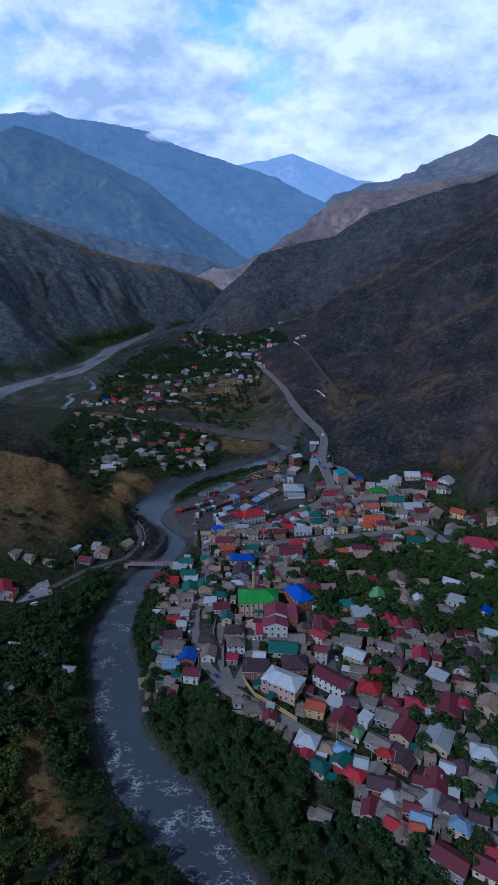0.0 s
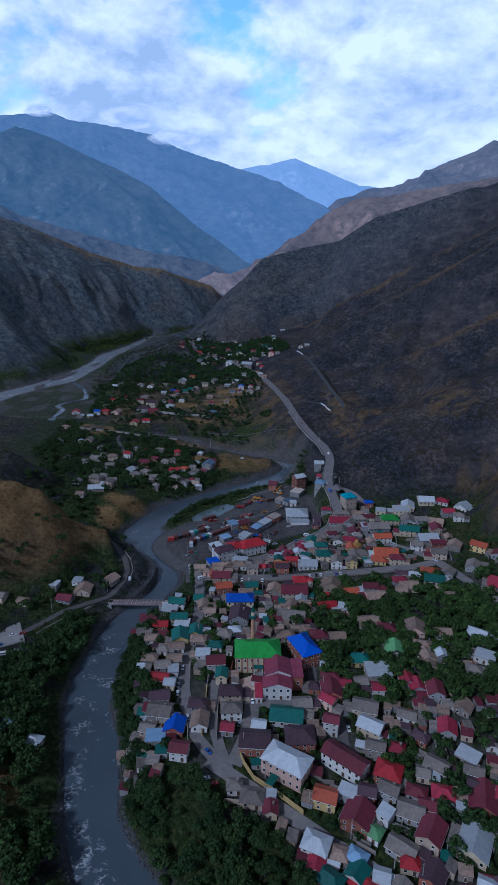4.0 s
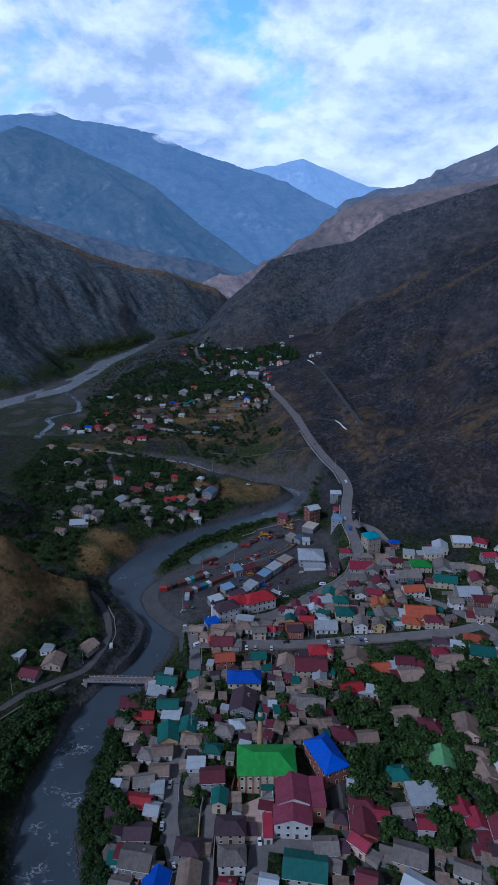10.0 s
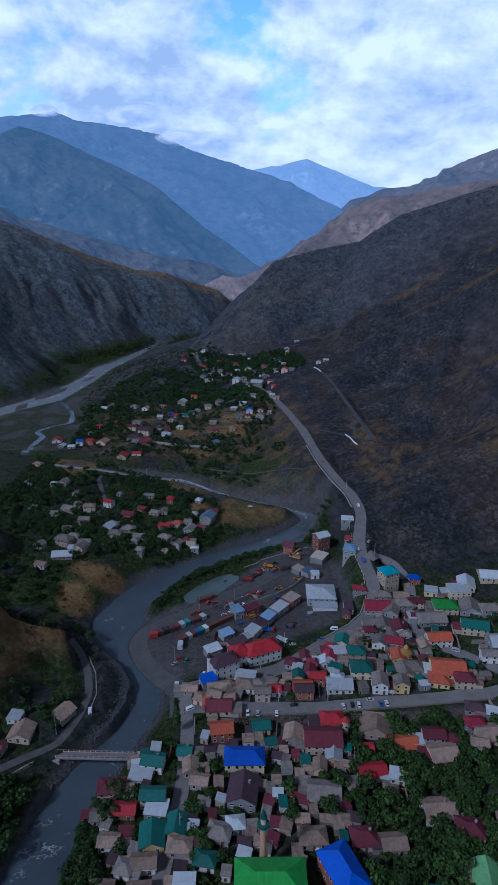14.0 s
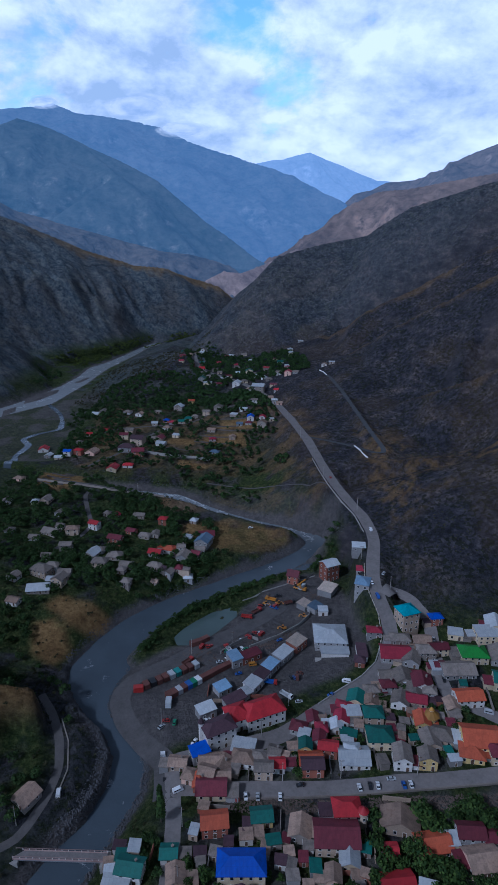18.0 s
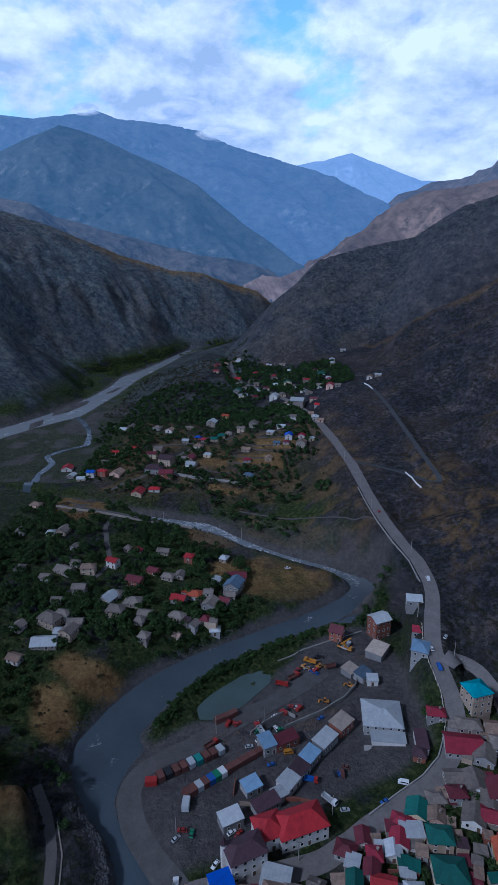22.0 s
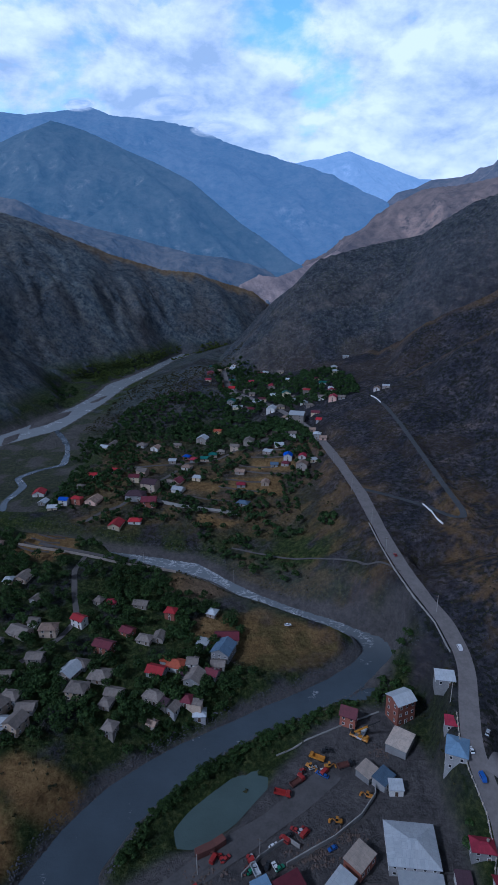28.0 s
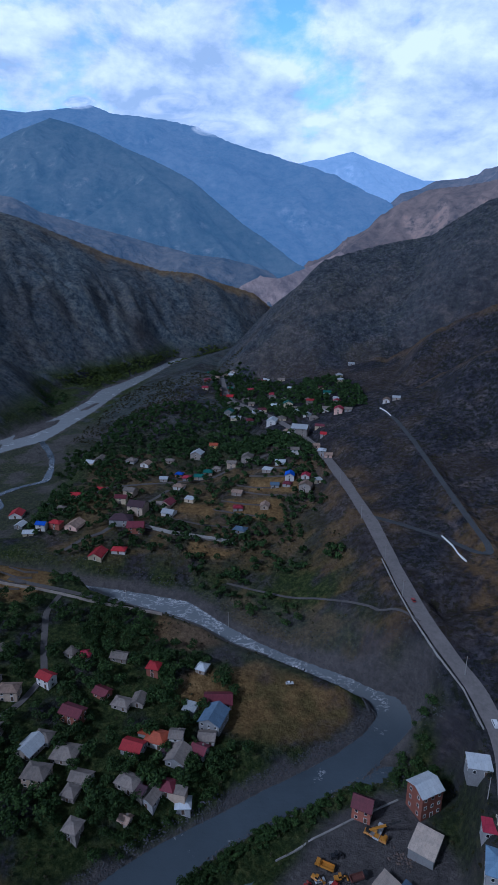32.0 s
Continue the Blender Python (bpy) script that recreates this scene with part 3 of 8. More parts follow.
    crests = (0.0 + 0.10 * smooth(0.50, 0.64, fractal(x / 40 + 9, y / 40, 6, 0.62))) * smooth(10, 40, rise) * smooth(-120, -200, x) * smooth(820, 900, y)
    # sunlit crest lines of the spurs, put in as straw colour
    for spur in ("east_spur", "east_spur_low", "east_spur_near"):
        crests = np.maximum(crests, smooth(8, 1, along_line(x, y, RIDGES[spur])[0] + 14 * (patchy - .5)) * 0.34)
    # the west ridge's sunlit top edge, likewise in the straw cover
    d_west = along_line(x, y, RIDGES["west"])[0]
    crests = np.maximum(crests, smooth(30, 4, d_west + 40 * (patchy - .5)) * 0.7 * smooth(-520, -250, x))
    dry = smooth(0.5, 0.62, fractal(x / 34 + 3, y / 34, 5)) * smooth(12, 30, rise) * smooth(170, 60, rise) * 0.1
    foot = smooth(70, 82, x) * smooth(230, 140, x) * smooth(300, 360, y) * smooth(640, 560, y) * smooth(8, 20, rise)
    dry = np.maximum(dry, foot * 0.62 * smooth(0.44, 0.60, fractal(x / 7 + 7, y / 7, 5, 0.75)) * smooth(0.3, 0.6, fractal(x / 45 + 1, y / 45, 3)))
    # dry grass on the mound, its patch of sun put into the colour
    d_mound = along_line(x, y, RIDGES["mound"])[0]
    straw = np.maximum.reduce([straw, crests, dry, smooth(56, 16, d_mound + 34 * (patchy - .5)) * smooth(12, 24, rise) * 0.95])
    # where the haze tone lies: west slopes, knoll and valley head
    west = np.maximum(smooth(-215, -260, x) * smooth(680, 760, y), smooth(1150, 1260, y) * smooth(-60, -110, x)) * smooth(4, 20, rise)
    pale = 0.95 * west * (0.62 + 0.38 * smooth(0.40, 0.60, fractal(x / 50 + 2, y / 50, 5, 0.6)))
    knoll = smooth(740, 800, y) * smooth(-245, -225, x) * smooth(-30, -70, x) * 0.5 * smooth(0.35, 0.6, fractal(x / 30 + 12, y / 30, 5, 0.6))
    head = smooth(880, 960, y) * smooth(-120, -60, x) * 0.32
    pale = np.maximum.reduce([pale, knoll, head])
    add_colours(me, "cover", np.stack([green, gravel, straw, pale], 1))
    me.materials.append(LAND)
    return tagged(new("ground", me), "brown rocky valley sides with scrub, gravel and dry grass", "ground", kind="structure")


build_ground()


def build_river():
    xs, ys = np.arange(-336, 84, 2.0), np.arange(-240, 1270, 2.0)
    x, y = np.meshgrid(xs, ys)
    out = np.maximum(beyond(x, y, RIGHT_BANK, 1), beyond(x, y, LEFT_BANK, -1)).ravel()
    wet = out < 3.5
    faces = grid_faces(len(ys), len(xs), lambda q: wet[q].any(1))
    used = np.unique(faces)
    slot = np.zeros(x.size, int)
    slot[used] = np.arange(len(used))
    faces = slot[faces]
    ripple = (fractal(x / 3.1, y / 3.1, 3) - 0.5) * 0.35
    z = river_level(y) + ripple
    pts = np.stack([x, y, z], -1).reshape(-1, 3)[used]
    me = bpy.data.meshes.new("river")
    me.from_pydata(pts.tolist(), [], faces.tolist())
    me.shade_smooth()
    px, py = pts[:, 0], pts[:, 1]
    rough = 0.06 * smooth(200, 140, py) + 0.15 * smooth(640, 600, py) * smooth(478, 510, py) + 0.07 * smooth(310, 260, py) + 0.03 * smooth(440, 480, py) - 0.075 - 0.05 * smooth(315, 335, py) * smooth(500, 470, py)
    rough += (fractal(px / 9, py / 9, 4) - 0.5) * 0.30 + 0.03 * smooth(215, 120, py)
    layer = me.attributes.new("rapid", "FLOAT", "POINT")
    layer.data.foreach_set("value", rough.astype(np.float32))
    # painted sky sheen upstream, and a half-strength paler bend
    shallow = me.attributes.new("sheen_tone", "FLOAT", "POINT")
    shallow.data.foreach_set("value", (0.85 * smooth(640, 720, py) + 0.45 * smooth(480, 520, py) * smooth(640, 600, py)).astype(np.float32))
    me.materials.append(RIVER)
    return tagged(new("river", me), "grey silty mountain river with white rapids", "river", kind="structure")


build_river()


def ribbon(name, line, width, mat, lift=0.12, step=2.0, label="", kind="structure", category="road", jitter=0.0):
    """A road laid on the ground along a line of points."""
    pts = []
    for p, q in zip(line, line[1:]):
        size = math.hypot(q[0] - p[0], q[1] - p[1])
        pts += [(p[0] + (q[0] - p[0]) * k / max(1, int(size / step)), p[1] + (q[1] - p[1]) * k / max(1, int(size / step))) for k in range(max(1, int(size / step)))]
    pts.append(line[-1][:2])
    pts = np.array(pts)
    for _ in range(3):
        pts[1:-1] = (pts[:-2] + 2 * pts[1:-1] + pts[2:]) / 4
    way = np.gradient(pts, axis=0)
    way /= np.linalg.norm(way, axis=1)[:, None]
    side = np.stack([way[:, 1], -way[:, 0]], 1)
    verts, across = [], [-0.5, -0.25, 0, 0.25, 0.5]
    run = np.arange(len(pts)) * step
    wide = width * (1 + jitter * (fractal(run / 13 + line[0][0], run * 0 + line[0][1], 3) - 0.5))
    for k in across:
        p = pts + side * (k * wide)[:, None]
        z = height(p[:, 0], p[:, 1])
        verts.append(np.column_stack([p, z]))
    top = np.maximum.reduce([v[:, 2] for v in verts])
    for v in verts:
        v[:, 2] = v[:, 2] * 0.5 + top * 0.5 + lift
    allv = np.stack(verts, 1).reshape(-1, 3)
    return tagged(mesh_object(name, allv.tolist(), grid_faces(len(pts), 5)[:, ::-1].tolist(), mat, smooth_faces=True), label, category, kind=kind)


ROADS = []


def road(name, line, width, mat, label, lift=0.12):
    ROADS.append((line, width / 2))
    return ribbon(name, line, width, mat, lift, label=label, jitter=0.25)


DIRT = painted("dusty_track", (0.105, 0.096, 0.092), 0.95, wear=0.35, grain=0.5, bump=0.3, vary=0.1)
YARD_DIRT = painted("yard_gravel", (0.086, 0.080, 0.079), 0.95, wear=0.4, grain=0.4, bump=0.3, vary=0.05)
road("road", MAIN_ROAD, 7.0, ASPHALT, "worn grey asphalt road climbing along the slope")
road("track", TRACK, 3.4, painted("dark_shale_track", (0.062, 0.066, 0.072), 0.95, wear=0.35, grain=0.5, bump=0.3, vary=0.1), "grey dirt track with a hairpin up the scree")
road("street", [(8, 177), (2, 188), (-5, 195), (-11, 202), (-17, 209), (-20.5, 220), (-24, 232), (-25, 246), (-24, 262), (-22, 282), (-22, 296), (-23, 310), (-27, 334)], 5.0, ASPHALT, "narrow grey street between the houses")
road("street", [(-5, 196), (-8.5, 206), (-12, 220), (-12, 232), (-11, 238)], 4.0, ASPHALT, "narrow grey lane between courtyard walls")
road("street", [(-3, 198), (1, 208), (3.5, 219), (4, 227), (14, 225.5), (28, 224)], 6.0, ASPHALT, "grey lane widening before the courtyard gate")
road("street", [(-12, 200), (0, 191), (13, 181.5), (26, 172), (38, 163), (48, 155), (54, 149), (60, 141), (73, 134), (84, 122)], 5.5, ASPHALT, "grey street running down past the roofs")
road("street", [(24, 264), (28, 250), (30, 243), (29, 234), (34, 226), (38, 216), (37, 205), (44, 196)], 4.0, DIRT, "dusty lane beside the brick building")
road("road", [(65.5, 420), (73, 429), (80, 424), (86, 412), (83, 394), (79.5, 376), (80, 362), (93, 352), (107, 338), (116, 320), (124, 296)], 6.0, ASPHALT, "grey road curving into the upper town")
road("street", [(-29, 322), (-15, 322), (2, 321.8), (25, 323), (44, 323.6), (63, 324.6), (80, 325.4), (97, 326.6), (112, 330)], 6.0, ASPHALT, "grey street with parked cars along the gully")
road("road", [(-27, 318), (-28, 327), (-29, 334), (-39, 344), (-48, 354), (-53, 365), (-51, 374), (-44, 379), (-32, 387), (-23, 395.5), (-5, 410), (16, 431)], 8.0, YARD_DIRT, "wide dusty road along the river and through the yard")
road("road", FAR_ROAD, 3.2, DIRT, "narrow road cut into the far bank")
road("path", [(-34, 574), (-7.4, 564), (11.4, 555), (26.6, 542), (40, 528), (52, 516)], 1.4, DIRT, "pale footpath crossing the scree")
road("path", [(-140, 552), (-118, 548), (-95, 545), (-60, 541), (-30, 528), (-10, 522)], 2.6, DIRT, "dirt lane through the village in the bend")
road("path", [(-110, 462), (-100, 478), (-97, 492), (-104, 508), (-112, 530), (-110, 548)], 2.6, DIRT, "dirt lane between gardens")
road("street", [(10, 718), (-12, 712), (-40, 700), (-62, 684), (-80, 680), (-130, 668)], 2.4, DIRT, "pale lane through the upper village")
road("path", [(-128, 592), (-122, 604), (-112, 612), (-100, 640), (-84, 668)], 2.6, DIRT, "dirt lane climbing the terraces")
for strip, strip_label in (([(75.5, 582), (78, 571), (79, 564), (81, 557)], "white sheet barrier along the track"), ([(65.5, 746), (69, 738), (71, 728)], "white sheet barrier below the upper bend")):
    pts = [(x, y, ground_at(x, y)) for x, y in strip]
    verts = [(x + dx, y, z + dz) for x, y, z in pts for dx, dz in ((0, -0.3), (0.25, -0.3), (0.25, 1.0), (0, 1.0))]
    faces = [(4 * k + a, 4 * k + b, 4 * k + 4 + b, 4 * k + 4 + a) for k in range(len(pts) - 1) for a, b in ((0, 1), (1, 2), (2, 3), (3, 0))]
    tagged(mesh_object("barrier", verts, faces, painted("white_sheet", (0.82, 0.82, 0.80), 0.6, wear=0.1, vary=0.02)), strip_label, "barrier")


for pond_ring in PONDS:
    for _ in range(3):
        pond_ring = [(a[0] * k + b[0] * (1 - k), a[1] * k + b[1] * (1 - k)) for a, b in zip(pond_ring, pond_ring[1:] + pond_ring[:1]) for k in (0.75, 0.25)]
    mx, my = sum(p[0] for p in pond_ring) / len(pond_ring), sum(p[1] for p in pond_ring) / len(pond_ring)
    pond = mesh_object("pond", [(mx + (x - mx) * 1.12, my + (y - my) * 1.12, -12.3) for x, y in pond_ring], [tuple(range(len(pond_ring)))[::-1]], STILL)
    tagged(pond, "still greenish settling pond beside the yard", "pond", kind="structure")
ribbon("stream", [(-232, 800), (-224, 788), (-209, 766), (-198, 746), (-190, 724), (-185, 702), (-200, 689), (-210, 672), (-198, 657), (-201, 634), (-195, 610), (-190, 590)], 5.0, RIVER, 0.25, label="shallow side stream winding over the river flat", category="stream", jitter=0.8)


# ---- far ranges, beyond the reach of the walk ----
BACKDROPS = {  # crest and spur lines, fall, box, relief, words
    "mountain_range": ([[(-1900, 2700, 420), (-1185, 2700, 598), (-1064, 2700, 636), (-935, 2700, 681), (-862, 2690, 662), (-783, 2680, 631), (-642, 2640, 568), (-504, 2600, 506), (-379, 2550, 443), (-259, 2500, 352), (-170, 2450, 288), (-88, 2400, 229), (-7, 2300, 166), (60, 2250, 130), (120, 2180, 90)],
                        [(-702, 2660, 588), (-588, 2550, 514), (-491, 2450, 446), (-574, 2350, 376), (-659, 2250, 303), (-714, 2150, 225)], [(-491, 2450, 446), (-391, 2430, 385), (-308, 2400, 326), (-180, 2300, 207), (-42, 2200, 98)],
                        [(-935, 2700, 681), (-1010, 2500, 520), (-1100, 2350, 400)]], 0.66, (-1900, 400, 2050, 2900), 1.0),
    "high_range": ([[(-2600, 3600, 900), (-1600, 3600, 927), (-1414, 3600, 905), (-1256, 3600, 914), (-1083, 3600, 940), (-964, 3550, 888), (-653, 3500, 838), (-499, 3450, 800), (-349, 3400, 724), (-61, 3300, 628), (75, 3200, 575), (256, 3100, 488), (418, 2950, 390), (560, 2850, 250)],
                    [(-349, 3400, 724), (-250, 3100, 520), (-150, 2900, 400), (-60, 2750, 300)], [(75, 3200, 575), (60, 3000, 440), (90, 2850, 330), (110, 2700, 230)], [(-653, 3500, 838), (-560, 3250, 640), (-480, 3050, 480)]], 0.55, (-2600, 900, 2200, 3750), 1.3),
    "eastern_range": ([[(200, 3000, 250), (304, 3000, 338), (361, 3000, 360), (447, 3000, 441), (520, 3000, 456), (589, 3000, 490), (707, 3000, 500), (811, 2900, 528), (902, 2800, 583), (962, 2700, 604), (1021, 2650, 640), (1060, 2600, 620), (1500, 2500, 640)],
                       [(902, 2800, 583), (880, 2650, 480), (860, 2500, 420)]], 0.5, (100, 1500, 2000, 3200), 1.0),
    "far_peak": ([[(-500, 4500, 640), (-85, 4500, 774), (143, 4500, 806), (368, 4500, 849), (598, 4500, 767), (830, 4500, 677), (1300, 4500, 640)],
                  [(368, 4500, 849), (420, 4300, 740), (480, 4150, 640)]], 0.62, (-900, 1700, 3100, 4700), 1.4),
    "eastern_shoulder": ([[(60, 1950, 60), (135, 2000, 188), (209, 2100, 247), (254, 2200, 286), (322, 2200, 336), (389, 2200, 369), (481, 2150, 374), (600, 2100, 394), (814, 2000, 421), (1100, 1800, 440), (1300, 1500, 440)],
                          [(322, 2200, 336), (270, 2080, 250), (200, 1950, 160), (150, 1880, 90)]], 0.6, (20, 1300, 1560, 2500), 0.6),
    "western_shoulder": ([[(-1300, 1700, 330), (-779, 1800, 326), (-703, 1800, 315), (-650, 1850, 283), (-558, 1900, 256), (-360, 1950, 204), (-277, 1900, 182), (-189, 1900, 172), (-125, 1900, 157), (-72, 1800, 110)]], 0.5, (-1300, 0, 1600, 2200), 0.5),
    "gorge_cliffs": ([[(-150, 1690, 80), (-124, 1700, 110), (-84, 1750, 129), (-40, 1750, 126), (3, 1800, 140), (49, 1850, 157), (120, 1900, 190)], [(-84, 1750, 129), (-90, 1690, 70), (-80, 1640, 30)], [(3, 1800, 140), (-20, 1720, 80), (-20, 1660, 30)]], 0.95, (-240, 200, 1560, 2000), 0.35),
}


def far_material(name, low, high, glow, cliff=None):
    """Slopes kilometres off, the air's haze added as even emission: woods, meadows, pale cliffs where it is steep."""
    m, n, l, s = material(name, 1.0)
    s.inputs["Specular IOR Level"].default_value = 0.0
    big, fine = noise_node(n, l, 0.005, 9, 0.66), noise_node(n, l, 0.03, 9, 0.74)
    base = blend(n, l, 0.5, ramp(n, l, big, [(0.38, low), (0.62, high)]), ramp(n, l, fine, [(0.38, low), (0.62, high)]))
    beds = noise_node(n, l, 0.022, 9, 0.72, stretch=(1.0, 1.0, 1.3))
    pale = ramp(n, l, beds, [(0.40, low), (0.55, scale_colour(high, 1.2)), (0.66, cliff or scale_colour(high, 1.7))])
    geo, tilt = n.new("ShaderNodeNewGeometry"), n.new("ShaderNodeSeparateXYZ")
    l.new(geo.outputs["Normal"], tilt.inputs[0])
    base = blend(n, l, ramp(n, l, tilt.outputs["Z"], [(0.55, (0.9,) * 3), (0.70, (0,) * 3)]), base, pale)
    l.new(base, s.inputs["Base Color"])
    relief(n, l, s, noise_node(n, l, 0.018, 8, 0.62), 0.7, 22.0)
    # bluish emission over the whole slope stands for the haze before it
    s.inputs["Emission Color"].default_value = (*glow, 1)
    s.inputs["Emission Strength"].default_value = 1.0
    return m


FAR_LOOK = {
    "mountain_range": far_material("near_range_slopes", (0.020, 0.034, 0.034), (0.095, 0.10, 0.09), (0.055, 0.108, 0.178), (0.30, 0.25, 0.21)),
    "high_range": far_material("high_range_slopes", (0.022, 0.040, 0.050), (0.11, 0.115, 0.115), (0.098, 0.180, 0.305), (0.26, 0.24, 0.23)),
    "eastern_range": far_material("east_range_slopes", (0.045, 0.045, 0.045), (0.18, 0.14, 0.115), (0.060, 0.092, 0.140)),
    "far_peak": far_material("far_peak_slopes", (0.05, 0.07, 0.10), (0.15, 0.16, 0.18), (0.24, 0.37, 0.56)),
    # sunlit warmth is put into this base colour, as for gorge_cliffs below
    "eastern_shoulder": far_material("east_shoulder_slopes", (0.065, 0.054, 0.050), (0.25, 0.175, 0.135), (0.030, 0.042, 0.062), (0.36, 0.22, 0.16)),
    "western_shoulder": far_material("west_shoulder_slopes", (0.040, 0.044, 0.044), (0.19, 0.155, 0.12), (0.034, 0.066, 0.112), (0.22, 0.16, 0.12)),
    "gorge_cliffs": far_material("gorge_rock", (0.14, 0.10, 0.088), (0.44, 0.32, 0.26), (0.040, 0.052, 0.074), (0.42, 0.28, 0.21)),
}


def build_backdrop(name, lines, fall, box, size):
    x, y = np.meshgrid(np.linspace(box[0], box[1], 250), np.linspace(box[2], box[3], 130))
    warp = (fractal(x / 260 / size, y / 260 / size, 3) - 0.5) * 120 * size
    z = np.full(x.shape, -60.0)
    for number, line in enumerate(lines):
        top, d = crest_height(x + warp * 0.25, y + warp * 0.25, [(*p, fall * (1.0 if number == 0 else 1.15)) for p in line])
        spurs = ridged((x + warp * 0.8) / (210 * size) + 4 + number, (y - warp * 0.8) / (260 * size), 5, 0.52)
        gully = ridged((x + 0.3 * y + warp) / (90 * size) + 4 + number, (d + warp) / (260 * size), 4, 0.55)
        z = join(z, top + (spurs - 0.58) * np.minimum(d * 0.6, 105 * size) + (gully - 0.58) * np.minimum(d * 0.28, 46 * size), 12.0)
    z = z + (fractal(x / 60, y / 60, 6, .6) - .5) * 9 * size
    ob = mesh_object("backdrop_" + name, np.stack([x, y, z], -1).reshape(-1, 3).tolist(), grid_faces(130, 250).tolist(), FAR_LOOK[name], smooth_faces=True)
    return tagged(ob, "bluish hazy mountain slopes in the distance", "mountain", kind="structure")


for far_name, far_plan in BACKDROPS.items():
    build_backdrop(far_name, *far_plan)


def cloud_material(seed):
    m, n, l, s = material("cloud_bank", 1.0)
    n.remove(s)
    where, shift, tex = n.new("ShaderNodeTexCoord"), n.new("ShaderNodeMapping"), n.new("ShaderNodeTexNoise")
    shift.inputs["Location"].default_value = (seed, 0, 0)
    tex.inputs["Scale"].default_value, tex.inputs["Detail"].default_value, tex.inputs["Roughness"].default_value = 3.2, 9, 0.56
    l.new(where.outputs["Generated"], shift.inputs[0])
    l.new(shift.outputs[0], tex.inputs["Vector"])
    far = n.new("ShaderNodeVectorMath")
    far.operation = "DISTANCE"
    far.inputs[1].default_value = (0.5, 0.0, 0.45)
    l.new(where.outputs["Generated"], far.inputs[0])
    fade = n.new("ShaderNodeMapRange")
    for key, value in (("From Min", 0.15), ("From Max", 0.8), ("To Min", 0.40), ("To Max", -0.45)):
        fade.inputs[key].default_value = value
    l.new(far.outputs["Value"], fade.inputs["Value"])
    add = n.new("ShaderNodeMath")
    l.new(tex.outputs["Fac"], add.inputs[0])
    l.new(fade.outputs[0], add.inputs[1])
    cover = ramp(n, l, add.outputs[0], [(0.40, (0,) * 3), (0.78, (0.9,) * 3)])
    # the bank's daylight brightness, grey to white, is put in as emission
    glow, clear, mix = n.new("ShaderNodeEmission"), n.new("ShaderNodeBsdfTransparent"), n.new("ShaderNodeMixShader")
    l.new(ramp(n, l, tex.outputs["Fac"], [(0.35, (0.50, 0.62, 0.78)), (0.62, (0.92, 0.94, 0.96))]), glow.inputs["Color"])
    l.new(cover, mix.inputs[0])
    l.new(clear.outputs[0], mix.inputs[1])
    l.new(glow.outputs[0], mix.inputs[2])
    l.new(mix.outputs[0], n["Material Output"].inputs["Surface"])
    return m


def cloud_sheet(x0, x1, y, z0, z1, seed):
    """A bank of cloud against the far summits, bulging towards the valley."""
    u, v = np.meshgrid(np.linspace(0, 1, 25), np.linspace(0, 1, 13))
    bulge = np.sin(np.pi * u) * np.sin(np.pi * v) * (x1 - x0) * 0.08
    pts = np.stack([x0 + (x1 - x0) * u, y - bulge, z0 + (z1 - z0) * v], -1).reshape(-1, 3)
    ob = mesh_object("backdrop_cloud", pts.tolist(), grid_faces(13, 25).tolist(), cloud_material(seed), smooth_faces=True)
    tagged(ob, "white cloud clinging to the far summits", "cloud", kind="structure")


cloud_sheet(-760, -280, 3000, 690, 880, 1.3)
cloud_sheet(-520, -120, 3010, 640, 760, 4.1)
cloud_sheet(-1120, -820, 3150, 790, 890, 7.7)

# ---- building blocks ----
ROOFS = {
    "red": roofing("red_sheet", (0.36, 0.022, 0.030)), "crimson": roofing("crimson_sheet", (0.30, 0.028, 0.055)),
    "maroon": roofing("maroon_sheet", (0.135, 0.026, 0.040)), "plum": roofing("plum_sheet", (0.070, 0.040, 0.052)),
    "blue": roofing("blue_sheet", (0.018, 0.085, 0.50)), "sky": roofing("pale_blue_sheet", (0.20, 0.31, 0.45), wear=0.15),
    "green": roofing("green_sheet", (0.045, 0.26, 0.038)), "teal": roofing("teal_sheet", (0.022, 0.125, 0.105)),
    "lime": roofing("pale_green_sheet", (0.16, 0.36, 0.15)), "cyan": roofing("cyan_sheet", (0.03, 0.36, 0.46)),
    "grey": roofing("grey_slate_sheet", (0.205, 0.178, 0.158), 0.85, wear=0.45), "zinc": roofing("zinc_sheet", (0.42, 0.45, 0.48), 0.5, 0.0, wear=0.13),
    "tan": roofing("rusty_sheet", (0.30, 0.215, 0.165), 0.85, wear=0.5), "orange": roofing("orange_sheet", (0.38, 0.085, 0.040)),
    "pink": roofing("wine_sheet", (0.24, 0.050, 0.085)), "navy": roofing("slate_blue_sheet", (0.10, 0.15, 0.22)),
    "beige": roofing("beige_slab", (0.46, 0.39, 0.33), 0.9, wear=0.3),
}
WALLS = {
    "white": painted("white_plaster", (0.58, 0.56, 0.53), 0.9, vary=0.15), "cream": painted("cream_plaster", (0.55, 0.45, 0.30), 0.9),
    "stone": painted("rubble_stone", (0.26, 0.225, 0.195), 0.95, wear=0.45, grain=1.6, bump=0.5), "grey": painted("grey_block", (0.27, 0.265, 0.265), 0.95, wear=0.3, bump=0.3),
    "brick": painted("red_brick", (0.27, 0.095, 0.060), 0.9, wear=0.3, grain=2.0, bump=0.3), "pink": painted("peach_plaster", (0.60, 0.40, 0.31), 0.9),
    "tan": painted("sand_plaster", (0.40, 0.31, 0.23), 0.9), "yellow": painted("yellow_plaster", (0.56, 0.41, 0.16), 0.9),
}
